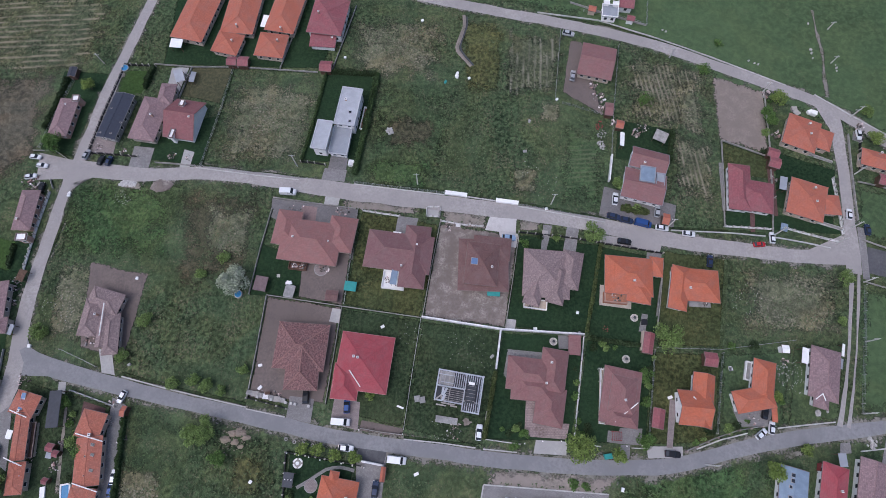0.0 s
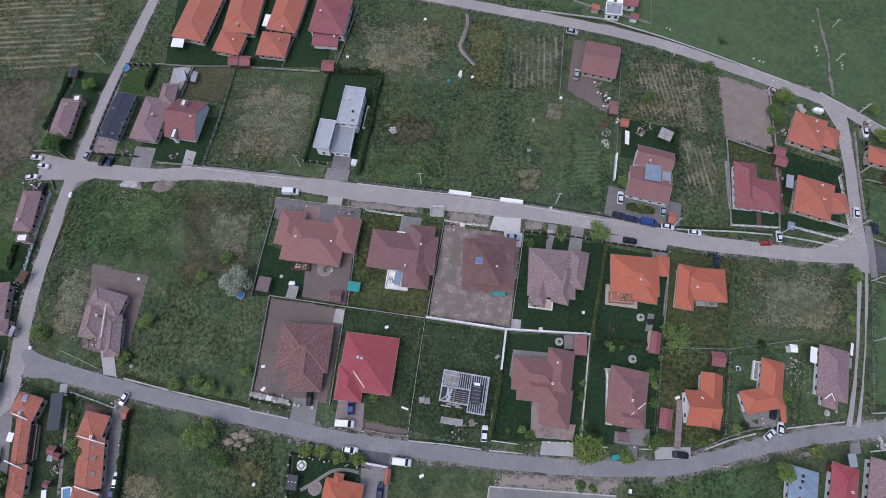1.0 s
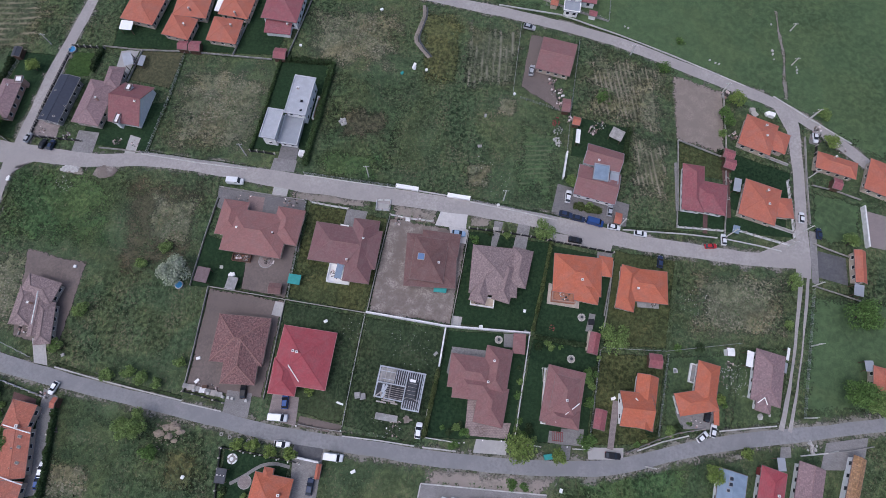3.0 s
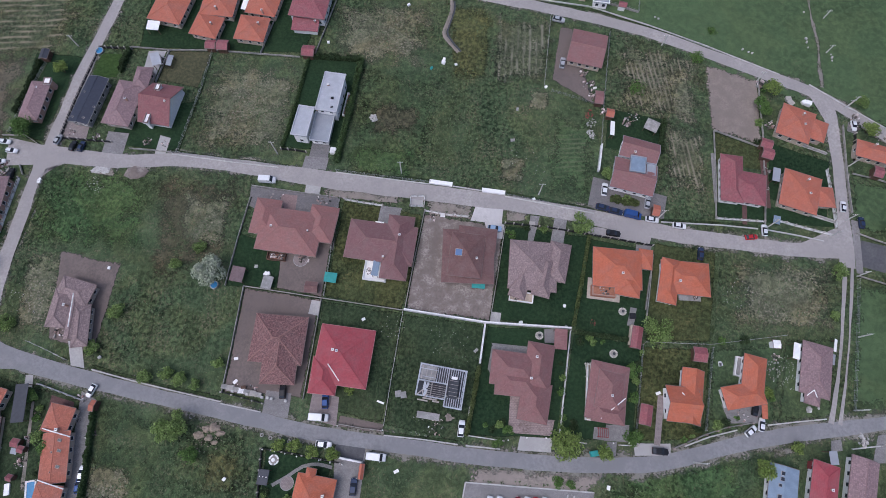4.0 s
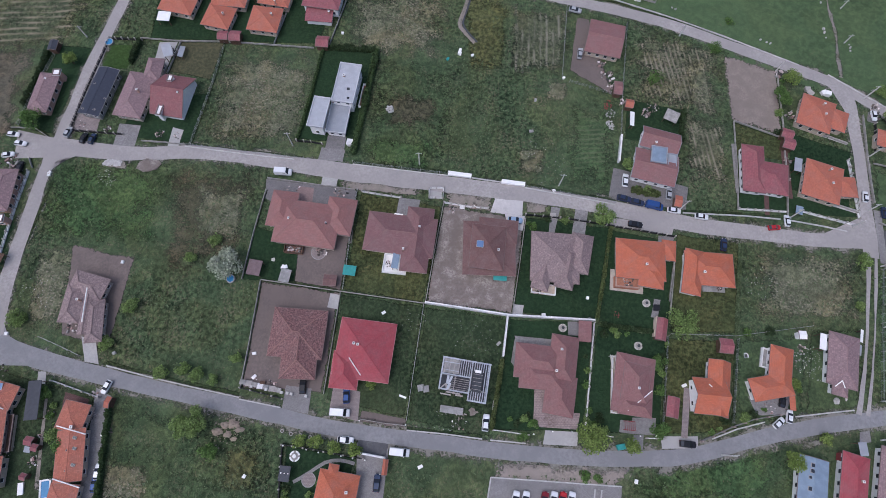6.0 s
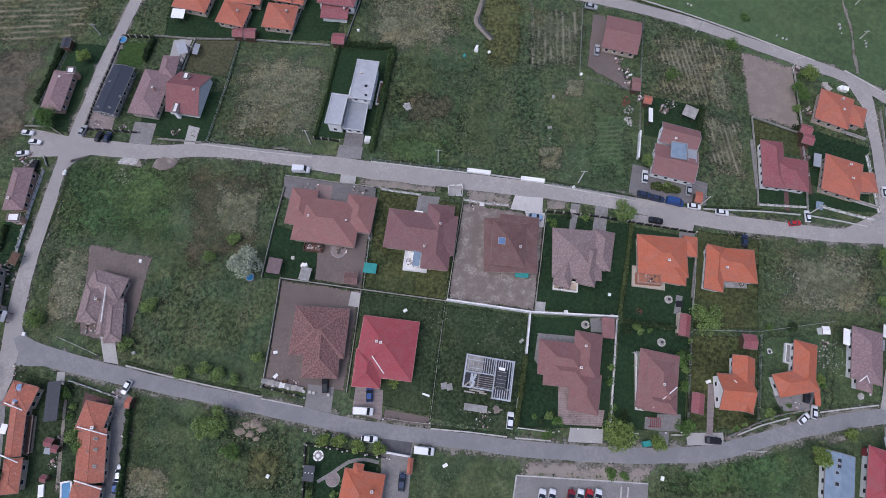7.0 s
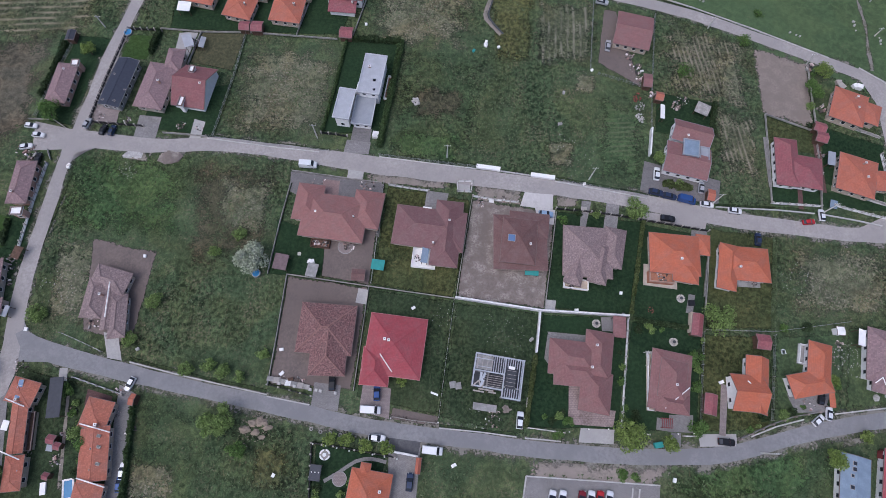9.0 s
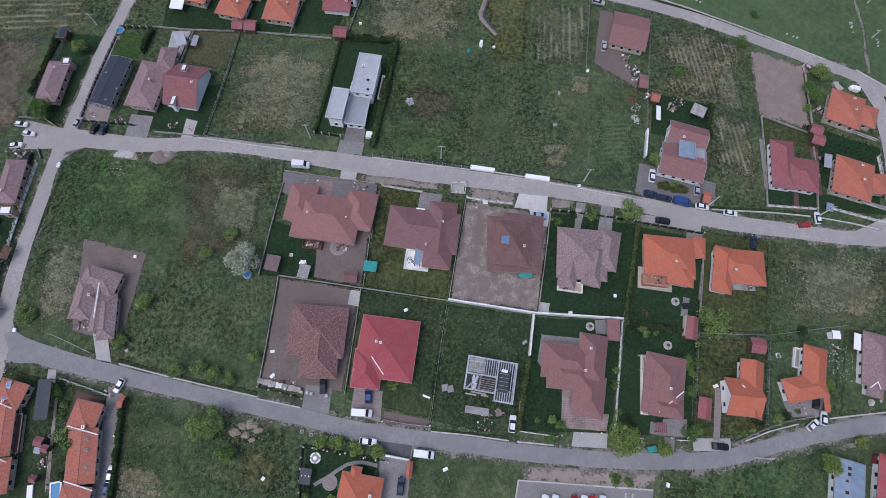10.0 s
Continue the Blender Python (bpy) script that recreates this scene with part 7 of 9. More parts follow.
tree("small green tree in front of the house", 53.61, 69.99, 2.2, 3.5, LEAF, 60, 1)
tree("dark weedy bush above the car park", 35.6, -11.6, 1.7, 1.2, LEAFDARK, 65, 0.8, "bush")
tree("dark weedy bush above the car park", 38.6, -12.1, 1.3, 0.9, LEAFDARK, 66, 0.8, "bush")
tree("thin leafless shrub beside the road", 73.3, 58.71, 2, 2.5, WEEDS, 61, 0.4, "bush")
tree("green shrub in the meadow", 92.04, 121.63, 1.8, 1.2, LEAFDARK, 62, 0.5, "bush")
tree("green tree at the road", 132.17, 53.33, 2.6, 4, LEAF, 63, 1)
tree("green bush beside the lane", 110.9, 29.8, 1.6, 2, LEAF, 64, 1, "bush")

# ---- poles ----
pole("pale concrete power pole beside the road", 75.73, 116.29, 4.8, True, 0)
pole("pale concrete power pole beside the road", 129.53, 127.7, 3.6, True, 0)
pole("pale concrete power pole beside the road", 127.59, 114.27, 3.6, True, 0)
pole("pale concrete power pole beside the road", 128.5, 93.78, 4.8, True, 0)
pole("pale concrete power pole beside the road", 97.26, 54.41, 7, True, 0)
pole("pale concrete power pole beside the road", 67.17, 56.73, 7, True, 0)
pole("pale concrete power pole beside the road", 115.06, 52.28, 4.8, True, 0)
pole("pale concrete power pole beside the road", 120.2, 40.93, 4.8, True, 0)
pole("pale concrete power pole beside the road", 116.67, 24.33, 4.8, True, 0)
pole("pale concrete power pole beside the road", 111.4, 5.78, 4.8, True, 0)
pole("pale concrete power pole beside the road", 125.57, 74.39, 4.8, True, 0)
pole("pale concrete power pole beside the road", 34.28, 64.11, 7, True, 0)
pole("pale concrete power pole beside the road", -5.21, 70.33, 7, True, 0)
pole("pale concrete power pole beside the road", -41.86, 76.18, 7, True, 0)
pole("pale concrete power pole beside the road", -108.87, 113.43, 4.8, True, 0)
pole("pale concrete power pole beside the road", 103.62, 103.36, 4.8, True, 0)
pole("pale concrete power pole beside the road", 120.55, 57.14, 4.8, True, 0)
pole("pale concrete power pole beside the road", 130.22, 94.93, 4.8, True, 0)

pole("pale concrete power pole below the road", 69.0, -6.8, 7, True, 0)

# ---- garden and building things ----
round_table("dark round garden table with curved stone benches", 55.07, 30.34, 1.05)
round_table("dark round garden table with curved stone benches", 51.68, 19.16, 1.05)
round_table("white round garden table with curved stone benches", -33.6, -7.4, 1.25, WHITE, WHITE)
round_table("dark round garden table with curved stone benches", 32.6, 23.7, 1.05)
crate("white long concrete trough beside the road", 6.26, 67.08, -8, 6.6, 1.1, 0.9, WHITE, "trough", "trough")
crate("white long concrete trough beside the road", 21.33, 64.63, -8, 6.6, 1.1, 0.9, WHITE, "trough", "trough")
crate("stack of pale concrete slabs", 3.84, 3.27, -8, 5.6, 1.6, 0.6, STONE, "slab_stack", "slabs")
crate("pallet of grey blocks on rough grass", -3.77, 8.5, 10, 1.5, 1.5, 0.8, STONE, "block_pallet", "pallet")
crate("pallet of grey blocks on rough grass", -2.48, 8.24, 10, 1.4, 1.5, 0.8, STONE, "block_pallet", "pallet")
heap("loose timber and rubble at the building site", 5.97, 0.76, 2.2, 33, CLUTTER, 1, "clutter", "clutter", 0.27)
heap("pale stones in the grass", -14.24, 88.49, 1.1, 40, RUBBLE, 2, "rubble_heap", "rubble", 0.55)
mound("low heap of pale grit beside the road", -93.23, 70.22, 1.7, 0.35, RUBBLE, 5)
mound("low heap of pale grit beside the road", -90.78, 70.07, 1.7, 0.35, RUBBLE, 7)
mound("low heap of brown earth at the roadside", -82.11, 69.49, 3, 0.6, EARTH, 4)
heap("single white stone lying in the meadow", 74.91, 127.23, 0.1, 1, RUBBLE, 10, "stone", "stone", 0.62)
heap("single white stone lying in the meadow", 75.93, 126.57, 0.1, 1, RUBBLE, 11, "stone", "stone", 0.62)
heap("single white stone lying in the meadow", 101.26, 115.05, 0.1, 1, RUBBLE, 12, "stone", "stone", 0.62)
heap("single white stone lying in the meadow", 102.88, 113.99, 0.1, 1, RUBBLE, 13, "stone", "stone", 0.62)
heap("single white stone lying in the meadow", 103.89, 113.58, 0.1, 1, RUBBLE, 14, "stone", "stone", 0.62)
heap("single white stone lying in the meadow", 122.06, 118.1, 0.1, 1, RUBBLE, 15, "stone", "stone", 0.62)
heap("single white stone lying in the meadow", 122.18, 116.12, 0.1, 1, RUBBLE, 16, "stone", "stone", 0.62)
heap("single white stone lying in the meadow", 122.17, 119.43, 0.1, 1, RUBBLE, 17, "stone", "stone", 0.62)
heap("single white stone lying in the meadow", 128.84, 113.42, 0.1, 1, RUBBLE, 18, "stone", "stone", 0.62)
heap("single white stone lying in the meadow", 128.71, 111.26, 0.1, 1, RUBBLE, 19, "stone", "stone", 0.62)
heap("single white stone lying in the meadow", 128.77, 112.34, 0.1, 1, RUBBLE, 20, "stone", "stone", 0.62)
heap("single white stone lying in the meadow", 123.48, 129.87, 0.1, 1, RUBBLE, 21, "stone", "stone", 0.62)
crate("small pale box lying on the ground", -29.99, 115.68, 0, 0.75, 0.65, 0.5, WHITE, "crate", "box")
crate("small pale box lying on the ground", -5.01, 130.79, 37, 0.95, 0.65, 0.5, WHITE, "crate", "box")
crate("small pale box lying on the ground", 6.72, 108.45, 74, 1.15, 0.65, 0.5, WHITE, "crate", "box")
crate("small pale box lying on the ground", 10.43, 107.89, 21, 0.75, 0.65, 0.5, WHITE, "crate", "box")
crate("small pale box lying on the ground", 2.85, 106.47, 58, 0.95, 0.65, 0.5, TEAL, "crate", "box")
crate("small pale box lying on the ground", 27.31, 81.47, 5, 1.15, 0.65, 0.5, STONE, "crate", "box")
crate("small pale box lying on the ground", 38.13, 100.07, 42, 0.75, 0.65, 0.5, WHITE, "crate", "box")
crate("small pale box lying on the ground", 29.08, 92.02, 79, 0.95, 0.65, 0.5, STONE, "crate", "box")
crate("small pale box lying on the ground", -3.61, -9.65, 26, 1.15, 0.65, 0.5, WHITE, "crate", "box")
crate("small pale box lying on the ground", -45.04, -11.84, 63, 0.75, 0.65, 0.5, WHITE, "crate", "box")
crate("small pale box lying on the ground", -45.95, 16.78, 10, 0.95, 0.65, 0.5, WHITE, "crate", "box")
crate("small pale box lying on the ground", -45.34, 11.01, 47, 1.15, 0.65, 0.5, WHITE, "crate", "box")
crate("small pale box lying on the ground", -83.68, 40.63, 84, 0.75, 0.65, 0.5, WHITE, "crate", "box")
crate("small pale box lying on the ground", -13.72, 27.39, 31, 0.95, 0.65, 0.5, WHITE, "crate", "box")
crate("small pale box lying on the ground", -41.02, 39.58, 68, 1.15, 0.65, 0.5, WHITE, "crate", "box")
crate("small pale box lying on the ground", 32.74, 62.5, 15, 0.75, 0.65, 0.5, WHITE, "crate", "box")
crate("small pale box lying on the ground", -109.13, 66.73, 52, 0.95, 0.65, 0.5, WHITE, "crate", "box")
crate("small pale box lying on the ground", 78.9, 16.91, 89, 1.15, 0.65, 0.5, WHITE, "crate", "box")
crate("small pale box lying on the ground", -81.14, 16.7, 36, 0.75, 0.65, 0.5, STONE, "crate", "box")
crate("small pale box lying on the ground", 47.55, -12.78, 73, 0.95, 0.65, 0.5, WHITE, "crate", "box")
crate("small pale box lying on the ground", 62.09, 9.4, 20, 1.15, 0.65, 0.5, WHITE, "crate", "box")
crate("small pale box lying on the ground", 39.7, 26.04, 57, 0.75, 0.65, 0.5, STONE, "crate", "box")
crate("small pale box lying on the ground", 27.82, 27.1, 4, 0.95, 0.65, 0.5, WHITE, "crate", "box")
crate("small pale box lying on the ground", 15.92, 19.58, 41, 1.15, 0.65, 0.5, STONE, "crate", "box")
crate("small pale box lying on the ground", 39.64, 31.65, 78, 0.75, 0.65, 0.5, WHITE, "crate", "box")
heap("white household clutter beside the farmhouse", 48.47, 109.69, 1.8, 21, CLUTTER, 30, "clutter", "clutter", 0.41)
heap("clutter beside the shed", 51.66, 100.94, 2.2, 30, CLUTTER, 31, "clutter", "clutter", 0.41)
heap("clutter in the dark garden", 64.13, 90.06, 1.8, 27, CLUTTER, 32, "clutter", "clutter", 0.27)
heap("pale stones in the garden", 51.07, 87.86, 1.6, 24, STONE, 33, "rubble_heap", "rubble", 0.4)
heap("garden clutter in rough grass", 92.03, 14.89, 2.2, 30, CLUTTER, 34, "clutter", "clutter", 0.19)
for x, y, r, h, k in ((-49.2, -0.2, 1.5, 0.7, 9), (-51.1, -0.5, 1.2, 0.6, 12), (-47.6, -1.5, 1.1, 0.5, 13), (-52.9, -1.9, 1.3, 0.6, 15), (-50.2, -2.6, 1.0, 0.5, 16), (-48.7, -3.6, 0.8, 0.4, 18)):
    mound("dumped tan earth in an empty plot", x, y, r, h, TAN, k)
heap("scattered tan clods round the dumped earth", -50.4, -2.0, 4.0, 60, TAN, 158, "clods", "earth", 0.3)
crate("pallet of pale building blocks at the yard wall", -47.87, 9.74, -10, 1.6, 1.1, 0.7, STONE, "block_pallet", "pallet")
crate("pallet of pale building blocks at the yard wall", -46.41, 9.42, -3, 1.6, 1.3, 0.7, PALEPOST, "block_pallet", "pallet")
crate("pallet of pale building blocks at the yard wall", -44.95, 9.1, -10, 1.6, 1.1, 0.7, OLDWALL, "block_pallet", "pallet")
crate("pallet of pale building blocks at the yard wall", -43.49, 8.79, -3, 1.6, 1.3, 0.7, WHITEWALL, "block_pallet", "pallet")
crate("pallet of pale building blocks at the yard wall", -42.04, 8.47, -10, 1.6, 1.1, 0.7, STONE, "block_pallet", "pallet")
crate("pallet of pale building blocks at the yard wall", -40.59, 8.16, -3, 1.6, 1.3, 0.7, PALEPOST, "block_pallet", "pallet")
crate("pallet of pale building blocks at the yard wall", -39.14, 7.84, -10, 1.6, 1.1, 0.7, OLDWALL, "block_pallet", "pallet")
heap("boulders beside the lane", 111.81, -1.31, 1.8, 14, RUBBLE, 37, "rubble_heap", "rubble", 0.8)
heap("yard clutter beside the lane", -79.53, -2.33, 1.4, 30, CLUTTER, 38, "clutter", "clutter", 0.27)
heap("yard clutter at the crossroads", -121.82, 71, 3, 45, CLUTTER, 39, "clutter", "clutter", 0.34)
heap("pale garden stones in rows", 92.61, 16.33, 1.8, 16, STONE, 40, "rubble_heap", "rubble", 0.35)
round_pool("small round blue paddling pool beside the tree", -54.4, 36.2, 1.15)
pool("rectangular blue garden pool", -91.01, -14.78, 100.5, 3.58, 1.84)
round_pool("round blue paddling pool beside the fence", -101.35, 111.22, 1.3)
skeleton("unfinished house frame of pale concrete beams and columns", 6.9, 10.5, -9.5)
terrace("orange tiled balcony over the garden terrace", 50.1, 35.6, -5.6, 6.4, 3.0, 1.6, False, TERRACOTTA, SALMON)
pergola("pale round-cornered pergola beside the house", 45.2, 14.9, 0, 3.0, 3.6, 2.2, BENCHSTONE, 0.6)
pergola("dark red timber pergola before the house", 46.9, -0.2, -4, 2.4, 2.4, 2.0, REDWALL, 0.4)
crate("grey sheet standing on the verge", 14.5, 4.4, -8, 1.0, 2.2, 0.4, STONE, "sheet_stack", "sheets")
mound("trampled brown earth at the building site", 9.4, 2.9, 1.6, 0.15, EARTH, 21)
solar_panel("blue rooftop solar panel on a row house", -105, 6.95, 88.2, 4.18, 1.15, 3.45)

crate("squat pale concrete gate block", -45.64, 8.64, -10, 0.6, 0.6, 0.9, KERB, "gate_post", "post")
crate("squat pale concrete gate block", -41.90, 7.94, -10, 0.6, 0.6, 0.9, KERB, "gate_post", "post")
crate("squat pale concrete gate block", -38.07, 7.23, -10, 0.6, 0.6, 0.9, KERB, "gate_post", "post")
crate("squat pale concrete gate block", -36.63, 7.09, -10, 0.6, 0.6, 0.9, KERB, "gate_post", "post")
crate("squat pale concrete gate block", -35.61, 6.90, -10, 0.6, 0.6, 0.9, KERB, "gate_post", "post")
crate("squat pale concrete gate block", -31.99, 6.42, -10, 0.6, 0.6, 0.9, KERB, "gate_post", "post")
crate("dark box among the pallets in the yard", -43.0, 9.6, 5, 1.2, 0.7, 0.8, WOOD, "crate", "box")
heap("building things beside the yard wall", -41.2, 9.2, 1.6, 30, CLUTTER, 140, "clutter", "clutter", 0.3)
heap("building things beside the yard wall", -45.4, 9.9, 1.4, 30, CLUTTER, 141, "clutter", "clutter", 0.26)
crate("pale square well cover in the front garden", 32.0, 54.9, -5, 1.5, 1.5, 0.3, PALEPOST, "well_cover", "cover")
crate("pale square well cover at the yard wall", 6.9, 57.3, -5, 1.3, 1.1, 0.3, WHITEWALL, "well_cover", "cover")
crate("pale tub on the lawn", -43.8, 41.6, 0, 0.8, 0.8, 0.4, BENCHSTONE, "tub", "tub")

# ---- terraces and porches ----
terrace("cream terrace stepped round the house corner", 50.5, 36.2, -7.8, 8.76, 5.77, 0.35, False, BEIGE, False)
terrace("cream curved terrace along the house", 44.7, 9.53, 83.5, 13.94, 2.03, 0.35, False)
terrace("white terrace behind the house", -11.2, 40.5, -6.6, 6.4, 5.3, 0.35, False, WHITE)
terrace("brown paved terrace with furniture along the house", -38.49, 44.4, -6.1, 5.2, 2.2, 0.3, False, DECK, WOOD)
round_patio("grey rounded terrace before the house", -31.9, 43.8, 1.9)
terrace("white terrace beside the orange-roofed house", 83.59, 16.21, 73.7, 5.09, 2.26, 0.35, False, STONE)
terrace("grey porch before the house", 73.46, 34.5, -2.9, 5.93, 2.05, 0.35, False, STONE, False)
terrace("cream terrace of the house", 28.14, 33.9, -7.4, 6.5, 2.81, 0.35, False)
canopy("rose canopy behind the house", 37.7, 22.5, -4.6, 3.28, 5.29, 2.4, ROOFS["rose"], "canopy")
canopy("grey brick barbecue on the lawn", -39.87, 36.86, -12, 2.8, 3.51, 1.6, STONE, "barbecue")
heap("red and dark garden furniture on the terrace", -37.4, 44.4, 1.0, 24, CLUTTER, 50, "clutter", "clutter", 0.36, 0.3)
heap("garden furniture on the terrace", -31.0, 44.2, 1.5, 24, CLUTTER, 51, "clutter", "clutter", 0.34, 0.2)
crate("teal rubbish container beside the drive", 44.56, -5.07, 10, 1.9, 1.2, 1.2, TEAL, "container", "container")
canopy("pale blue trampoline in a garden", 100.78, 56.88, -15, 1.89, 2.36, 0.8, BLUEROOF, "trampoline")
crate("round pale garden table under a cover", 111.84, 96.72, 0, 1.6, 1.3, 0.8, PALEPOST, "garden_table", "table")
crate("white garden table with a cloth", 116.51, 95.59, 20, 1.5, 1.2, 0.8, WHITE, "garden_table", "table")
ribbon("path", [(126.01, 135.52), (125.49, 126.25), (125.6, 118.39), (124.32, 108.6), (123.56, 101.24)], [1.3, 1.8], VERGE, "worn pale footpath across the meadow", ROAD_Z - 0.03, 0.0, 0.9)
ribbon("path", [(-33.48, -13.11), (-29.92, -11.1), (-26.35, -8.82), (-22.72, -8.28), (-19.27, -9.02)], [0.8, 0.8], SLABS, "grey paved garden path", ROAD_Z + 0.01)
round_patio("round grey paved patio in the garden", -29.9, -12.6, 1.5)
fence("whitewashed gate wall at the drive", [(-18.08, -6.6), (-11.87, -7.69)], "white")
patch("verge", BROWNYARD, [(-18.47, 3.21), (-7.17, 1.17), (-7.35, -1.2), (-18.84, 0.54)], "brown soil strip before the fence")
patch("drive", CONCRETE, [(20.13, 29.89), (22.82, 29.62), (22.28, 26.59), (19.61, 26.86)], "pale concrete slab beside the wall")
patch("drive", CONCRETE, [(-27.95, 32.55), (-25.22, 32.12), (-25.65, 28.16), (-28.52, 28.73)], "pale concrete slab in the yard")
patch("drive", CONCRETE, [(-2.6, 63.9), (1.3, 63.2), (1.2, 59.7), (-2.5, 60.4)], "pale concrete driveway")
patch("drive", ROSEPAVE, [(-39.2, 63.3), (-34.6, 62.8), (-34.9, 57.2), (-39.3, 57.6)], "rose paved path before the house")
vehicle("white car in the lane", -79.15, -10.92, 91.2, PAINT["white"], "car", 0.86)
vehicle("blue car in the lane", -79.34, -13.62, 91.5, PAINT["blue"], "car", 0.86)
shed("small maroon-roofed hut in the garden", -96.18, -4.17, -11.4, 1.97, 1.96, 2, 2.5, ROOFS["maroon"], WOOD, "gable")
canopy("grey canopy in the garden", -96.12, -6.05, -9.8, 1.53, 1.36, 1.8, GREYROOF, "canopy")
shed("small maroon-roofed hut in the garden", -94.49, -5.62, -13.9, 1.58, 1.58, 2, 2.4, ROOFS["maroon"], WOOD, "gable")
shed("small maroon-roofed hut in the garden", -95.54, -11.97, -15, 1.43, 1.49, 2, 2.5, ROOFS["maroon"], WOOD, "gable")
crate("white slab in the garden", -96.55, -14.68, 10, 1.2, 2.6, 0.5, WHITE, "crate", "box")
heap("garden clutter beside the pool", -95.12, -8.83, 1.4, 21, CLUTTER, 60, "clutter", "clutter", 0.34)
heap("garden clutter beside the wall", -107.98, 12.85, 2.2, 24, CLUTTER, 61, "clutter", "clutter", 0.27)
heap("yard clutter beside the road", -118.5, 38.52, 2.4, 36, CLUTTER, 62, "clutter", "clutter", 0.34)
heap("yard clutter beside the road", -117.68, 33.15, 1.6, 21, CLUTTER, 63, "clutter", "clutter", 0.34)
heap("dark yard clutter at the crossroads", -119.94, 69.74, 2.4, 24, CLUTTER, 64, "clutter", "clutter", 0.48)
vehicle("white car at the yard", -121.72, 72.06, 10.8, PAINT["white"], "car", 0.8)
vehicle("dark car at the yard", -117.41, 68.39, 88.9, PAINT["black"], "car", 0.8)
canopy("brown timber shelter in a yard", -115.2, 40.78, -16, 2.29, 3.22, 2.2, WOOD, "shelter")
canopy("grey sheet roof over a car", -114.05, 25.55, -13.9, 1.25, 2.8, 2.2, GREYROOF, "shelter")
hedge("dark clipped hedge in a garden", [(-121.01, 50.48), (-121.12, 43.24)], 1.2, 1.4, None, 20)
heap("furniture and rubbish on the porch", -88.27, 20.95, 1.6, 24, CLUTTER, 65, "clutter", "clutter", 0.34)
heap("loose boards beside the house", -93.41, 23.08, 1.8, 21, CLUTTER, 66, "clutter", "clutter", 0.34)
heap("yard clutter by the farmhouse", 49.89, 105.06, 1.6, 21, CLUTTER, 67, "clutter", "clutter", 0.34)
heap("dark garden things beside the trailer", 61.86, 88.05, 1.4, 21, CLUTTER, 68, "clutter", "clutter", 0.48)
vehicle("grey car beside the farmhouse", 43.60, 108.52, 79.0, PAINT["silver"], "car", 0.93)
vehicle("silver car behind the fence", 43.34, 125.12, -15.1, PAINT["silver"], "car", 0.93)
heap("red brick rubble in the garden", 50.81, 90.81, 1.6, 18, REDWALL, 69, "rubble_heap", "rubble", 0.4)
heap("red flower bed on the lawn", 46.98, 27.32, 0.8, 16, REDWALL, 70, "flower_bed", "flowers", 0.3)
heap("scattered white things behind the lane", 130.99, 90.11, 1.8, 27, CLUTTER, 71, "clutter", "clutter", 0.41)
heap("scattered white things at the gate", 104.14, 102.21, 1.4, 21, CLUTTER, 72, "clutter", "clutter", 0.41)
heap("scattered garden things beside the house", 104.82, 87.36, 1.6, 21, CLUTTER, 73, "clutter", "clutter", 0.41)
fence("pale kerb between parking rows", [(37.69, -14.45), (36.75, -19.58)], "kerb")
fence("pale kerb between parking rows", [(39.25, -14.58), (38.32, -19.6)], "kerb")
canopy("pale grey sheet roof beside the house", 102.33, 70.26, -13.9, 2.08, 4.13, 2.2, GREYROOF, "shelter")
canopy("orange tiled porch roof beside the house", 87.23, 5.56, -5, 1.39, 4.26, 2.4, ROOFS["orange"], "porch_roof")
canopy("white sheet cover beside the track", 108.77, 21.76, 71.9, 3.38, 0.84, 1.8, WHITE, "shelter")
canopy("grey sheet cover beside the track", 107.41, 18.2, 70.8, 2.73, 0.98, 1.8, GREYROOF, "shelter")
fence("low pale rail along the road", [(67.19, -3.2), (73.7, -0.92), (80.75, 0.73)], "kerb")
heap("pale stones along a garden path", 96.3, 17.08, 2.2, 46, RUBBLE, 80, "rubble_heap", "rubble", 0.2)
heap("pale stones along a garden path", 96.23, 12.52, 2, 46, RUBBLE, 81, "rubble_heap", "rubble", 0.2)
heap("single pale boulder beside the house", 99.56, 5.75, 0.1, 1, RUBBLE, 82, "boulder", "boulder", 1.6)
heap("single pale boulder beside the house", 102.38, 6.19, 0.1, 1, RUBBLE, 83, "boulder", "boulder", 1.4)
patch("drive", SLABS, [(57.34, 31.55), (58.97, 31.26), (57.67, 26.39), (55.9, 26.67)], "grey paved strip in a garden")
crate("dark round barbecue tub on paving", 57.52, 29.1, 0, 1.5, 1.5, 0.8, DARKMETAL, "barbecue", "barbecue")
crate("pale cream wall of the shed terrace", 56.5, 23.98, 78, 5.2, 0.8, 1.6, CREAM, "low_wall", "wall")
patch("drive", SLABS, [(34.0, 25.4), (37.47, 25.4), (36.86, 21.72), (33.9, 21.84)], "grey paved strip in a garden")
patch("drive", SLABS, [(20.13, 21.61), (30.0, 20.71), (29.98, 18.5), (20.6, 19.6)], "grey paved strip along the house")
patch("drive", SLABS, [(20.1, 20.9), (21.9, 20.6), (20.4, 12.6), (18.91, 15.0)], "grey paved strip beside the house")
patch("field", FRESH, [(-20.99, 79.9), (1.04, 78.01), (-1.23, 67.68), (-23.04, 70.96)], "dark fresh grass beside the road")
patch("drive", SLABS, [(45.25, 1.09), (48.32, 0.85), (47.62, -2.06), (44.72, -1.69)], "grey paved forecourt strip")
vehicle("dark car under the terrace", 85.81, 5.81, 73.0, PAINT["black"], "car", 0.8)
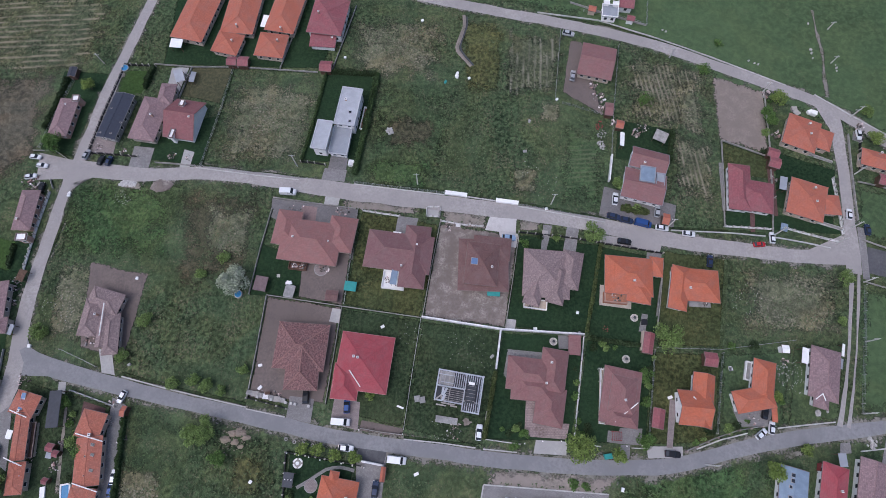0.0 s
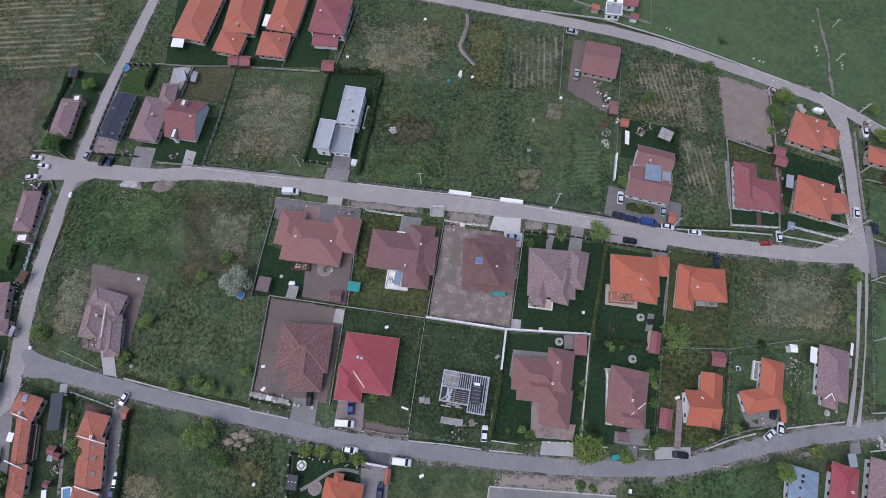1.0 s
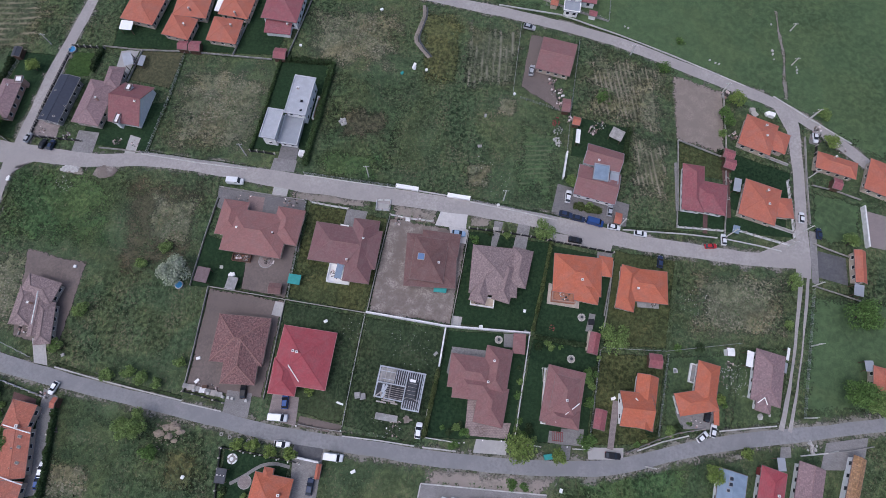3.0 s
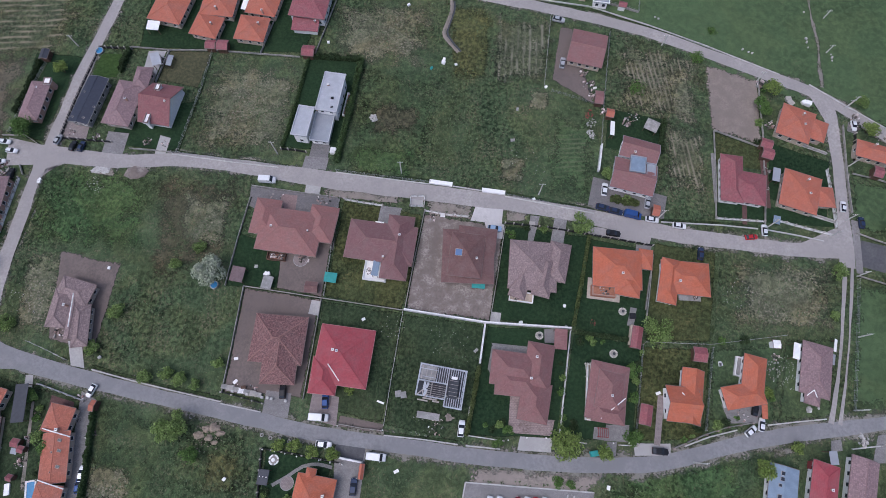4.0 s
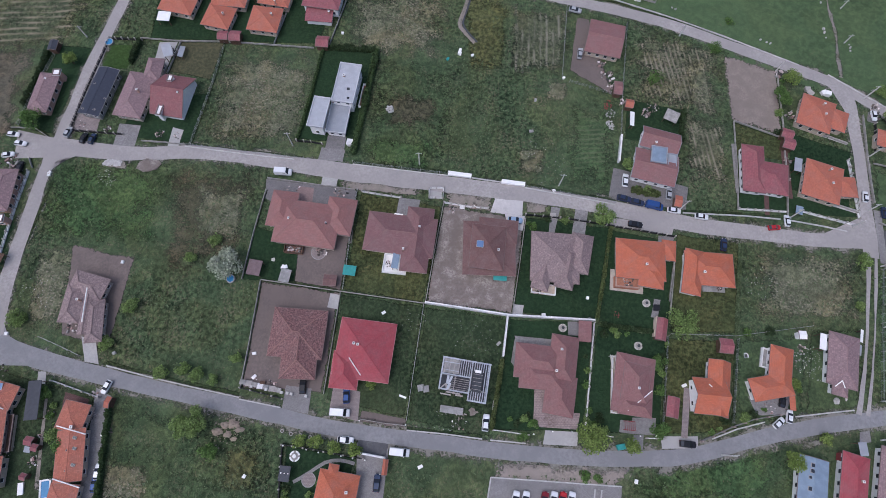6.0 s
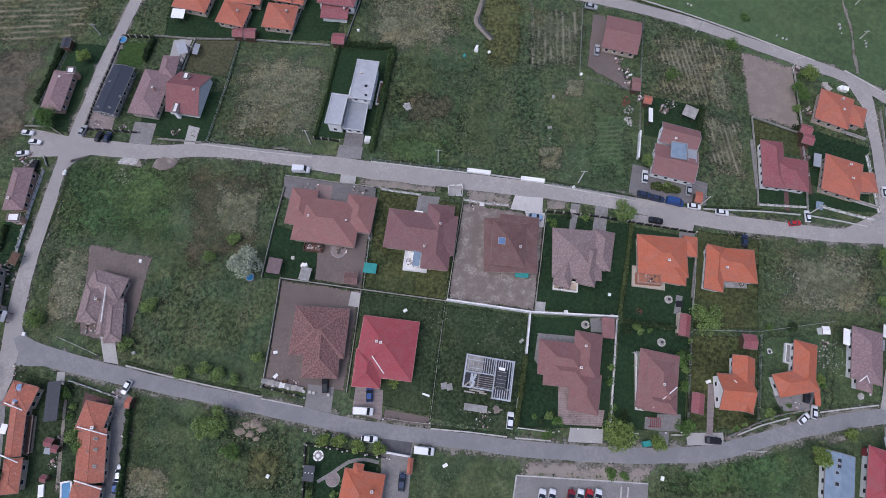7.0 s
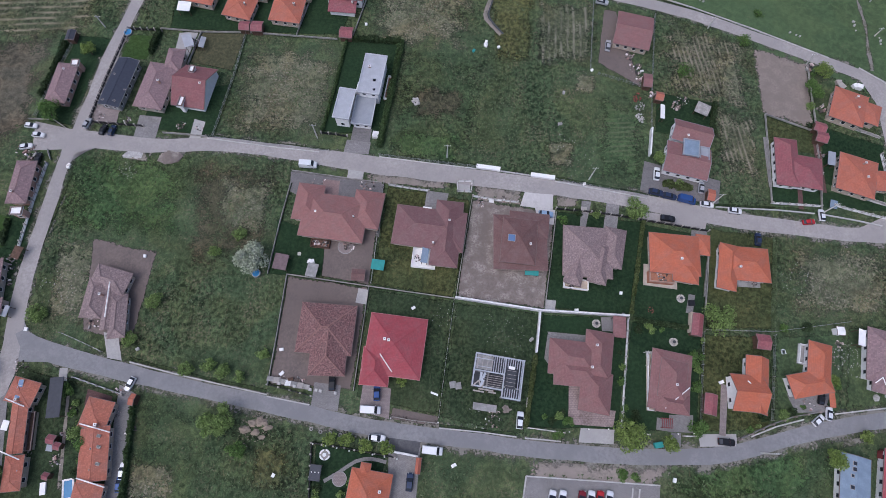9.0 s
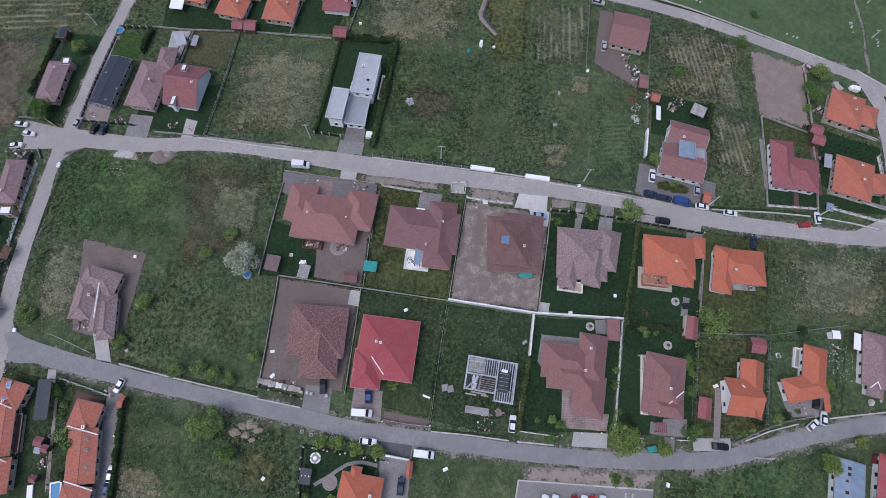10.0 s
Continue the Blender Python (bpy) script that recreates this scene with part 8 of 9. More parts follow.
heap("flower tubs on the forecourt", -40.44, 62.82, 2.6, 21, CLUTTER, 83, "clutter", "clutter", 0.31)
heap("flower tubs on the forecourt", -27.18, 61.26, 2.4, 21, CLUTTER, 84, "clutter", "clutter", 0.31)
heap("dark and pale clutter on the terrace", -39.7, 44.6, 0.9, 24, CLUTTER, 85, "clutter", "clutter", 0.34, 0.3)
fence("grey garden wall beside a paved strip", [(64.16, 42.67), (62.8, 37.86), (61.19, 30.83)], "wall")
crate("white garden furniture on the lawn", -40.55, 39.43, 20, 1.6, 0.9, 0.7, WHITE, "bench", "bench")
crate("white round stone at the road bend", -109.16, 66.12, 0, 0.8, 0.8, 0.5, WHITE, "marker", "marker")
crate("white round stone at the road bend", -109.33, 21.43, 0, 0.8, 0.8, 0.5, WHITE, "marker", "marker")
heap("pale scrap heap at the shed", 52.22, 97.26, 1.2, 24, CLUTTER, 86, "clutter", "clutter", 0.41)
heap("pale scrap heap at the shed", 55.01, 91.68, 1, 21, CLUTTER, 87, "clutter", "clutter", 0.41)
crate("white pointed tent on the grass", 6.54, 109.08, 70, 1.9, 0.7, 0.8, WHITE, "tent", "tent")
heap("reddish and white brick piles", 50.9, 83.78, 1.4, 26, RUBBLE, 88, "rubble_heap", "rubble", 0.5)
house("orange-roofed house behind the mown meadow", [("hip", 132.42, 15.41, 75.9, 6.52, 6.28, 2.8, 3.63)], ROOFS["redorange"], CREAM)
canopy("grey sheet canopy beside a house", 129.31, 19.19, 1.3, 2.27, 2.77, 2.4, GREYROOF, "canopy")
patch("drive", CONCRETE, [(105.99, 84.84), (120.23, 78.76), (119.7, 77.79), (105.45, 83.65)], "pale concrete path along the house")
patch("drive", CONCRETE, [(103.28, 62.3), (118.31, 57.1), (117.77, 56.04), (102.77, 61.21)], "pale concrete path along the house")
patch("drive", SLABS, [(103.79, -1.47), (106.3, -1.28), (106.08, -3.82), (103.13, -4.14)], "grey paved access to a house")
canopy("pale parasol in a garden", 111.44, 94.59, -54, 1.94, 1.48, 1.8, PALEPOST, "parasol")
crate("white garden shed with a dark door", 117.51, 95.07, -20, 1.6, 1.4, 1.2, WHITE, "garden_box", "box")
patch("yard", DARKPAVE, [(128.67, 89.22), (131.27, 88.12), (130.24, 84.93), (127.65, 86.01)], "dark paved yard behind the lane")
heap("white things in the yard behind the lane", 130.03, 87.28, 1.4, 24, CLUTTER, 91, "clutter", "clutter", 0.41)
heap("low dark plants along the house", 137.16, 84.39, 1.6, 24, CLUTTER, 92, "clutter", "clutter", 0.27)
fence("pale low wall along the track", [(139.41, 65.24), (138.47, 58.6), (137.81, 52.49)], "kerb")
patch("verge", VERGE, [(112.53, 4.84), (126.85, 6.52), (126.27, 4.15), (112.15, 3.04)], "gravelly verge beside the road")
patch("verge", VERGE, [(88.24, -3.76), (96.41, -2.28), (96.01, -4.54), (87.89, -6.01)], "gravelly verge beside the road")
crate("red parked trailer beside the house", 98.45, -7.64, 70, 1.8, 3.6, 1.4, REDWALL, "trailer", "trailer")
fence("pale low wall before the houses", [(108.48, -3.38), (115.89, -2.57), (118.35, -1.99)], "kerb")
canopy("grey sheet shelter with a white tank", -78, 106.95, 84.1, 3.79, 1.53, 1.8, GREYROOF, "shelter")
heap("grey and white things behind the house", -80.95, 108, 1.4, 24, CLUTTER, 101, "clutter", "clutter", 0.34)
heap("pots and benches before the house", -80.6, 79.66, 1.3, 21, CLUTTER, 102, "clutter", "clutter", 0.27)
heap("pots and chairs before the house", -75.2, 79, 1.1, 21, CLUTTER, 103, "clutter", "clutter", 0.27)
heap("chairs and pots on the forecourt", -103.7, 82.69, 1.2, 21, CLUTTER, 104, "clutter", "clutter", 0.24)
heap("pots along the garden fence", -96.11, 81.29, 1, 21, CLUTTER, 105, "clutter", "clutter", 0.24)
heap("dark and pale furniture on the balcony", 50.4, 35.9, 1.6, 30, CLUTTER, 106, "clutter", "clutter", 0.3, 1.6)
heap("garden furniture on the terrace", -13.0, 40.6, 0.9, 21, CLUTTER, 107, "clutter", "clutter", 0.24, 0.35)
heap("garden furniture on the porch", 74.6, 34.5, 0.8, 21, CLUTTER, 108, "clutter", "clutter", 0.24, 0.35)
heap("garden furniture on the terrace", 26.75, 33.6, 0.9, 21, CLUTTER, 109, "clutter", "clutter", 0.26, 0.35)
heap("building scrap in the yard", 3.79, 56.17, 1, 21, CLUTTER, 110, "clutter", "clutter", 0.27)
heap("building scrap in the yard", 10.14, 57.64, 1, 21, CLUTTER, 111, "clutter", "clutter", 0.27)
heap("stored things on the terrace", 83.11, 4.38, 1.6, 24, CLUTTER, 112, "clutter", "clutter", 0.24)
heap("stored things behind the shed", 93.69, 18.79, 1, 21, CLUTTER, 113, "clutter", "clutter", 0.31)
heap("garden things along the lane wall", 99.68, 67.06, 1, 21, CLUTTER, 114, "clutter", "clutter", 0.27)
heap("garden things along the lane wall", 101.07, 72.55, 1, 21, CLUTTER, 115, "clutter", "clutter", 0.27)
heap("pots along the house wall", 87.48, 66.88, 0.8, 21, CLUTTER, 116, "clutter", "clutter", 0.20)
heap("stored things along the lane", -83.35, 1.9, 1.3, 24, CLUTTER, 117, "clutter", "clutter", 0.27)
heap("stored things along the lane", -83.31, 6.53, 1.3, 24, CLUTTER, 118, "clutter", "clutter", 0.27)
heap("things on the terrace of the row house", -102.79, -1.18, 1.6, 27, CLUTTER, 119, "clutter", "clutter", 0.27)
heap("things on the terrace of the row house", -102.08, -6.28, 1.6, 27, CLUTTER, 120, "clutter", "clutter", 0.27)
crate("white box in the grass of a garden", 79.02, 16.77, 10, 0.9, 0.9, 0.5, WHITE, "crate", "box")
crate("pale plank on the lawn", -8.23, 6.41, -20, 1.8, 0.4, 0.2, WHITE, "plank", "plank")
patch("drive", SAND, [(-96.33, 7.98), (-95.5, 7.98), (-92.56, -14.96), (-93.61, -14.95)], "worn garden path between the row houses")
patch("drive", REDPAVE, [(-91.3, 7.2), (-85.2, 5.5), (-84.9, 1.4), (-91.4, 3.6)], "reddish paved yard before the row house")
heap("garden pots and chairs on the lawn", -94.25, -3.18, 1.4, 24, CLUTTER, 130, "clutter", "clutter", 0.24)
heap("garden pots and chairs on the lawn", -93.77, 1.99, 1.2, 24, CLUTTER, 131, "clutter", "clutter", 0.24)

lamp_first = thing("lamp_post", -36.3, -5.0, "short dark garden post with a white ball lamp", "lamp", "garden post lamps")
part("post", rod(bmesh.new(), (0, 0, 0), (0, 0, 1.35), 0.07, 6), DARKMETAL, lamp_first)
ball = bmesh.new()
bmesh.ops.create_uvsphere(ball, u_segments=10, v_segments=6, radius=0.19, matrix=pose(0, 0, 1.5))
part("globe", ball, WHITE, lamp_first, "white ball lamp")
for x, y in ((-33.3, -5.4), (-30.7, -5.9), (-27.8, -6.5), (-22.4, -7.3), (-19.6, -7.8), (-16.7, -8.2), (23.6, -2.2), (28.2, -1.6), (32.9, -1.6), (49.3, -2.6), (53.1, -2.5), (-7.3, -0.2), (-18.5, 0.7)):
    copy_thing(lamp_first, pose(x, y, 0))

tyre_first = thing("tyre_planter", -37.2, -1.7, "pale painted tyre lying beside the road", "tyre", "painted tyres along the verge")
rim = bmesh.new()
for k in range(14):
    a0, a1 = radians(k * 360 / 14), radians((k + 1) * 360 / 14)
    rod(rim, (0.36 * math.cos(a0), 0.36 * math.sin(a0), 0.12), (0.36 * math.cos(a1), 0.36 * math.sin(a1), 0.12), 0.13, 6)
part("tyre", rim, STONE, tyre_first)
part("soil", rod(bmesh.new(), (0, 0, 0), (0, 0, 0.1), 0.26, 10), BARK, tyre_first, "dark soil filling")
for x, y in ((-35.0, -2.4), (-32.7, -2.7), (-30.3, -3.1), (-27.9, -3.3)):
    copy_thing(tyre_first, pose(x, y, 0))

# pale litter of stones on rough plots
for x, y, r, n, k in ((8.5, 22.0, 5.5, 90, 150), (-93.0, 65.5, 2.8, 60, 149), (12.5, 18.5, 3.5, 40, 151), (-6.0, 25.5, 3.2, 45, 152), (2.0, 1.0, 3.0, 40, 153), (86.5, 36.0, 5.0, 60, 154), (95.5, 15.0, 4.5, 70, 155), (-104.0, 32.0, 5.0, 60, 156), (30.0, 72.0, 7.0, 50, 157)):
    heap("scattered small pale stones in the grass", x, y, r, n, RUBBLE, k, "pebbles", "stones", 0.16)

# ---- dark green edge strips ----
ribbon("grass_strip", [(-72.82, 76.61), (-54.74, 74.12), (-38.19, 72.36)], [1.0, 1.1], STRIP, "dark overgrown grass strip along the road", 0.1592, 0.0, 0.4, "grass")
ribbon("grass_strip", [(-24.21, 71.31), (-10.24, 69.52), (3.16, 67.93)], [1.0, 1.1], STRIP, "dark overgrown grass strip along the road", 0.1592, 0.0, 0.4, "grass")
ribbon("grass_strip", [(24.57, 64.5), (36.76, 62.2), (49.8, 59.6)], [1.0, 1.1], STRIP, "dark overgrown grass strip along the road", 0.1592, 0.0, 0.4, "grass")
ribbon("grass_strip", [(-82.79, 14.42), (-70.53, 11.46), (-58.77, 8.95), (-48.59, 6.85)], [1.0, 1.1], STRIP, "dark overgrown grass strip along the road", 0.1592, 0.0, 0.4, "grass")
ribbon("grass_strip", [(35.36, 132.83), (53.73, 129.99), (71.51, 123.53), (88.72, 115.89), (111.04, 104.97)], [1.0, 1.1], STRIP, "dark overgrown grass strip along the road", 0.1592, 0.0, 0.4, "grass")
ribbon("grass_strip", [(68.45, 56.75), (85.99, 55.96), (95.46, 55.07)], [1.0, 1.1], STRIP, "dark overgrown grass strip along the road", 0.1592, 0.0, 0.4, "grass")
ribbon("grass_strip", [(-7.09, -0.94), (2.38, -1.91), (11.26, -2.88)], [1.0, 1.1], STRIP, "dark overgrown grass strip along the road", 0.1592, 0.0, 0.4, "grass")
ribbon("grass_strip", [(-107.77, 64.72), (-110.1, 49.58), (-111.59, 36.92), (-110.97, 24.92)], [1.0, 1.1], STRIP, "dark overgrown grass strip along the road", 0.1592, 0.0, 0.4, "grass")
# narrow dark green ribbons laid along the garden walls and fences
ribbon("grass_strip", [(-46.51, 36.05), (-25.59, 33.04), (-3.09, 29.93)], [0.9, 1.0], STRIP, "dark green strip along a garden wall", 0.1588, 0.0, 0.35, "grass")
ribbon("grass_strip", [(-91.68, 112.91), (-79.16, 111.87), (-65.95, 111.92), (-38.38, 109.9)], [0.9, 1.0], STRIP, "dark green strip along a garden wall", 0.1588, 0.0, 0.35, "grass")
ribbon("grass_strip", [(-79.51, 111.87), (-81.8, 100.08)], [0.9, 1.0], STRIP, "dark green strip along a garden wall", 0.1588, 0.0, 0.35, "grass")
ribbon("grass_strip", [(-65.92, 111.71), (-67.68, 96.68), (-71.12, 76.26)], [0.9, 1.0], STRIP, "dark green strip along a garden wall", 0.1588, 0.0, 0.35, "grass")
ribbon("grass_strip", [(-27.49, 136.83), (-33.86, 110.63)], [0.9, 1.0], STRIP, "dark green strip along a garden wall", 0.1588, 0.0, 0.35, "grass")
ribbon("grass_strip", [(-47.25, 127.12), (-50.86, 111.15)], [0.9, 1.0], STRIP, "dark green strip along a garden wall", 0.1588, 0.0, 0.35, "grass")
ribbon("grass_strip", [(87.5, 85.56), (86.05, 72.31), (83.96, 57.31)], [0.9, 1.0], STRIP, "dark green strip along a garden wall", 0.1588, 0.0, 0.35, "grass")
ribbon("grass_strip", [(87.5, 85.56), (101.42, 79.65)], [0.9, 1.0], STRIP, "dark green strip along a garden wall", 0.1588, 0.0, 0.35, "grass")
ribbon("grass_strip", [(103.84, 103.57), (102.68, 91.73), (101.57, 80.42)], [0.9, 1.0], STRIP, "dark green strip along a garden wall", 0.1588, 0.0, 0.35, "grass")
ribbon("grass_strip", [(101.08, 79.65), (99.68, 67.06), (97.46, 55.44)], [0.9, 1.0], STRIP, "dark green strip along a garden wall", 0.1588, 0.0, 0.35, "grass")
ribbon("grass_strip", [(106.06, 84.33), (113.04, 80.99), (119.67, 78.06)], [0.9, 1.0], STRIP, "dark green strip along a garden wall", 0.1588, 0.0, 0.35, "grass")
ribbon("grass_strip", [(103.37, 62.48), (110.83, 59.26), (117.63, 56.41)], [0.9, 1.0], STRIP, "dark green strip along a garden wall", 0.1588, 0.0, 0.35, "grass")
ribbon("grass_strip", [(-22.46, 62.38), (-23.48, 49.72), (-24.74, 33.67)], [0.9, 1.0], STRIP, "dark green strip along a garden wall", 0.1588, 0.0, 0.35, "grass")
ribbon("grass_strip", [(1.69, 58.21), (-0.71, 44.27), (-2.95, 30.08)], [0.9, 1.0], STRIP, "dark green strip along a garden wall", 0.1588, 0.0, 0.35, "grass")
ribbon("grass_strip", [(24.39, 54.08), (22.09, 40.53), (19.78, 27.77)], [0.9, 1.0], STRIP, "dark green strip along a garden wall", 0.1588, 0.0, 0.35, "grass")
ribbon("grass_strip", [(64.93, 46.44), (62.57, 34.71), (60.98, 27.78)], [0.9, 1.0], STRIP, "dark green strip along a garden wall", 0.1588, 0.0, 0.35, "grass")
ribbon("grass_strip", [(-46.49, 35.89), (-47.52, 19.93), (-48.48, 8.08)], [0.9, 1.0], STRIP, "dark green strip along a garden wall", 0.1588, 0.0, 0.35, "grass")
ribbon("grass_strip", [(-47.88, 62.18), (-49.89, 49.36), (-51.49, 36.14)], [0.9, 1.0], STRIP, "dark green strip along a garden wall", 0.1588, 0.0, 0.35, "grass")
ribbon("grass_strip", [(-25.28, 32.89), (-26.46, 20.15), (-27.75, 6.91)], [0.9, 1.0], STRIP, "dark green strip along a garden wall", 0.1588, 0.0, 0.35, "grass")
ribbon("grass_strip", [(-3.38, 29.47), (-5.4, 14.63), (-7.16, 0.91)], [0.9, 1.0], STRIP, "dark green strip along a garden wall", 0.1588, 0.0, 0.35, "grass")
ribbon("grass_strip", [(59.5, 21.65), (54.98, -2.52)], [0.9, 1.0], STRIP, "dark green strip along a garden wall", 0.1588, 0.0, 0.35, "grass")
ribbon("grass_strip", [(77.49, 20.96), (72.8, 0.53)], [0.9, 1.0], STRIP, "dark green strip along a garden wall", 0.1588, 0.0, 0.35, "grass")
ribbon("grass_strip", [(-123.59, 81.04), (-116.73, 80.99), (-112.6, 78.36)], [0.9, 1.0], STRIP, "dark green strip along a garden wall", 0.1588, 0.0, 0.35, "grass")
ribbon("grass_strip", [(-116, 71.49), (-114.36, 68.28)], [0.9, 1.0], STRIP, "dark green strip along a garden wall", 0.1588, 0.0, 0.35, "grass")
ribbon("grass_strip", [(-116.02, 20.63), (-115.46, 13.6), (-115, 6.52)], [0.9, 1.0], STRIP, "dark green strip along a garden wall", 0.1588, 0.0, 0.35, "grass")
ribbon("grass_strip", [(-116.94, 106.45), (-119.55, 94.4), (-121.84, 81.96)], [0.9, 1.0], STRIP, "dark green strip along a garden wall", 0.1588, 0.0, 0.35, "grass")
ribbon("grass_strip", [(125.71, 71.77), (132.2, 70.13), (139.26, 67.42)], [0.9, 1.0], STRIP, "dark green strip along a garden wall", 0.1588, 0.0, 0.35, "grass")
ribbon("grass_strip", [(122.51, 53.41), (127.95, 51.17), (134, 48.97)], [0.9, 1.0], STRIP, "dark green strip along a garden wall", 0.1588, 0.0, 0.35, "grass")
ribbon("grass_strip", [(120.2, 40.93), (126.78, 38.84), (133, 36.75)], [0.9, 1.0], STRIP, "dark green strip along a garden wall", 0.1588, 0.0, 0.35, "grass")
ribbon("grass_strip", [(-36.84, -4.82), (-29.07, -5.92), (-17.3, -7.99)], [0.9, 1.0], STRIP, "dark green strip along a garden wall", 0.1588, 0.0, 0.35, "grass")
ribbon("grass_strip", [(-36.84, -4.82), (-36.5, -17.04)], [0.9, 1.0], STRIP, "dark green strip along a garden wall", 0.1588, 0.0, 0.35, "grass")
ribbon("grass_strip", [(64.16, 42.67), (62.8, 37.86), (61.19, 30.83)], [0.9, 1.0], STRIP, "dark green strip along a garden wall", 0.1588, 0.0, 0.35, "grass")

# ---- garden shrubs ----
tree("small dark shrub in a garden bed", 17.95, 1.12, 0.8, 1, LEAFDARK, 100, 1, "bush")
tree("small dark shrub in a garden bed", 19.87, 0.21, 1.05, 1.2, HEDGELEAF, 101, 1, "bush")
tree("small dark shrub in a garden bed", 21.57, 1.41, 1.3, 1.4, LEAF, 102, 1, "bush")
tree("small dark shrub in a garden bed", 23.5, 0.11, 1.55, 1, LEAFDARK, 103, 1, "bush")
tree("small dark shrub in a garden bed", 22.58, 2.22, 0.8, 1.2, HEDGELEAF, 104, 1, "bush")
tree("small dark shrub in a garden bed", 36.92, 1.02, 1.05, 1.4, LEAF, 105, 1, "bush")
tree("small dark shrub in a garden bed", 38.29, -0.03, 1.3, 1, LEAFDARK, 106, 1, "bush")
tree("small dark shrub in a garden bed", 40.06, 1.58, 1.55, 1.2, HEDGELEAF, 107, 1, "bush")
tree("small dark shrub in a garden bed", 41.26, -0.66, 0.8, 1.4, LEAF, 108, 1, "bush")
tree("small dark shrub in a garden bed", 37.68, 3.29, 1.05, 1, LEAFDARK, 109, 1, "bush")
tree("small dark shrub in a garden bed", 43.11, 22.26, 1.3, 1.2, HEDGELEAF, 110, 1, "bush")
tree("small dark shrub in a garden bed", 45.76, 22.57, 1.55, 1.4, LEAF, 111, 1, "bush")
tree("small dark shrub in a garden bed", 49.02, 22.05, 0.8, 1, LEAFDARK, 112, 1, "bush")
tree("small dark shrub in a garden bed", 57.51, 16.62, 1.05, 1.2, HEDGELEAF, 113, 1, "bush")
tree("small dark shrub in a garden bed", 56.66, 12.08, 1.3, 1.4, LEAF, 114, 1, "bush")
tree("small dark shrub in a garden bed", 55.72, 8.2, 1.55, 1, LEAFDARK, 115, 1, "bush")
tree("small dark shrub in a garden bed", 38, 16.42, 0.8, 1.2, HEDGELEAF, 116, 1, "bush")
tree("small dark shrub in a garden bed", 38.02, 12.88, 1.05, 1.4, LEAF, 117, 1, "bush")
tree("small dark shrub in a garden bed", 37.25, 9.41, 1.3, 1, LEAFDARK, 118, 1, "bush")
tree("small dark shrub in a garden bed", 70.94, 1.31, 1.55, 1.2, HEDGELEAF, 119, 1, "bush")
tree("small dark shrub in a garden bed", 69.16, -0.82, 0.8, 1.4, LEAF, 120, 1, "bush")
tree("small dark shrub in a garden bed", 67.02, -1.76, 1.05, 1, LEAFDARK, 121, 1, "bush")
tree("small dark shrub in a garden bed", 78.22, 2.71, 1.3, 1.2, HEDGELEAF, 122, 1, "bush")
tree("small dark shrub in a garden bed", 76.01, 1.62, 1.55, 1.4, LEAF, 123, 1, "bush")
tree("small dark shrub in a garden bed", 80.99, 3.67, 0.8, 1, LEAFDARK, 124, 1, "bush")
tree("small dark shrub in a garden bed", 30.6, 53.59, 1.05, 1.2, HEDGELEAF, 125, 1, "bush")
tree("small dark shrub in a garden bed", 35.3, 53.28, 1.3, 1.4, LEAF, 126, 1, "bush")
tree("small dark shrub in a garden bed", 25.82, 51.88, 1.55, 1, LEAFDARK, 127, 1, "bush")
tree("small dark shrub in a garden bed", -95.61, 6.11, 0.8, 1.2, HEDGELEAF, 128, 1, "bush")
tree("small dark shrub in a garden bed", -92.96, 4.12, 1.05, 1.4, LEAF, 129, 1, "bush")
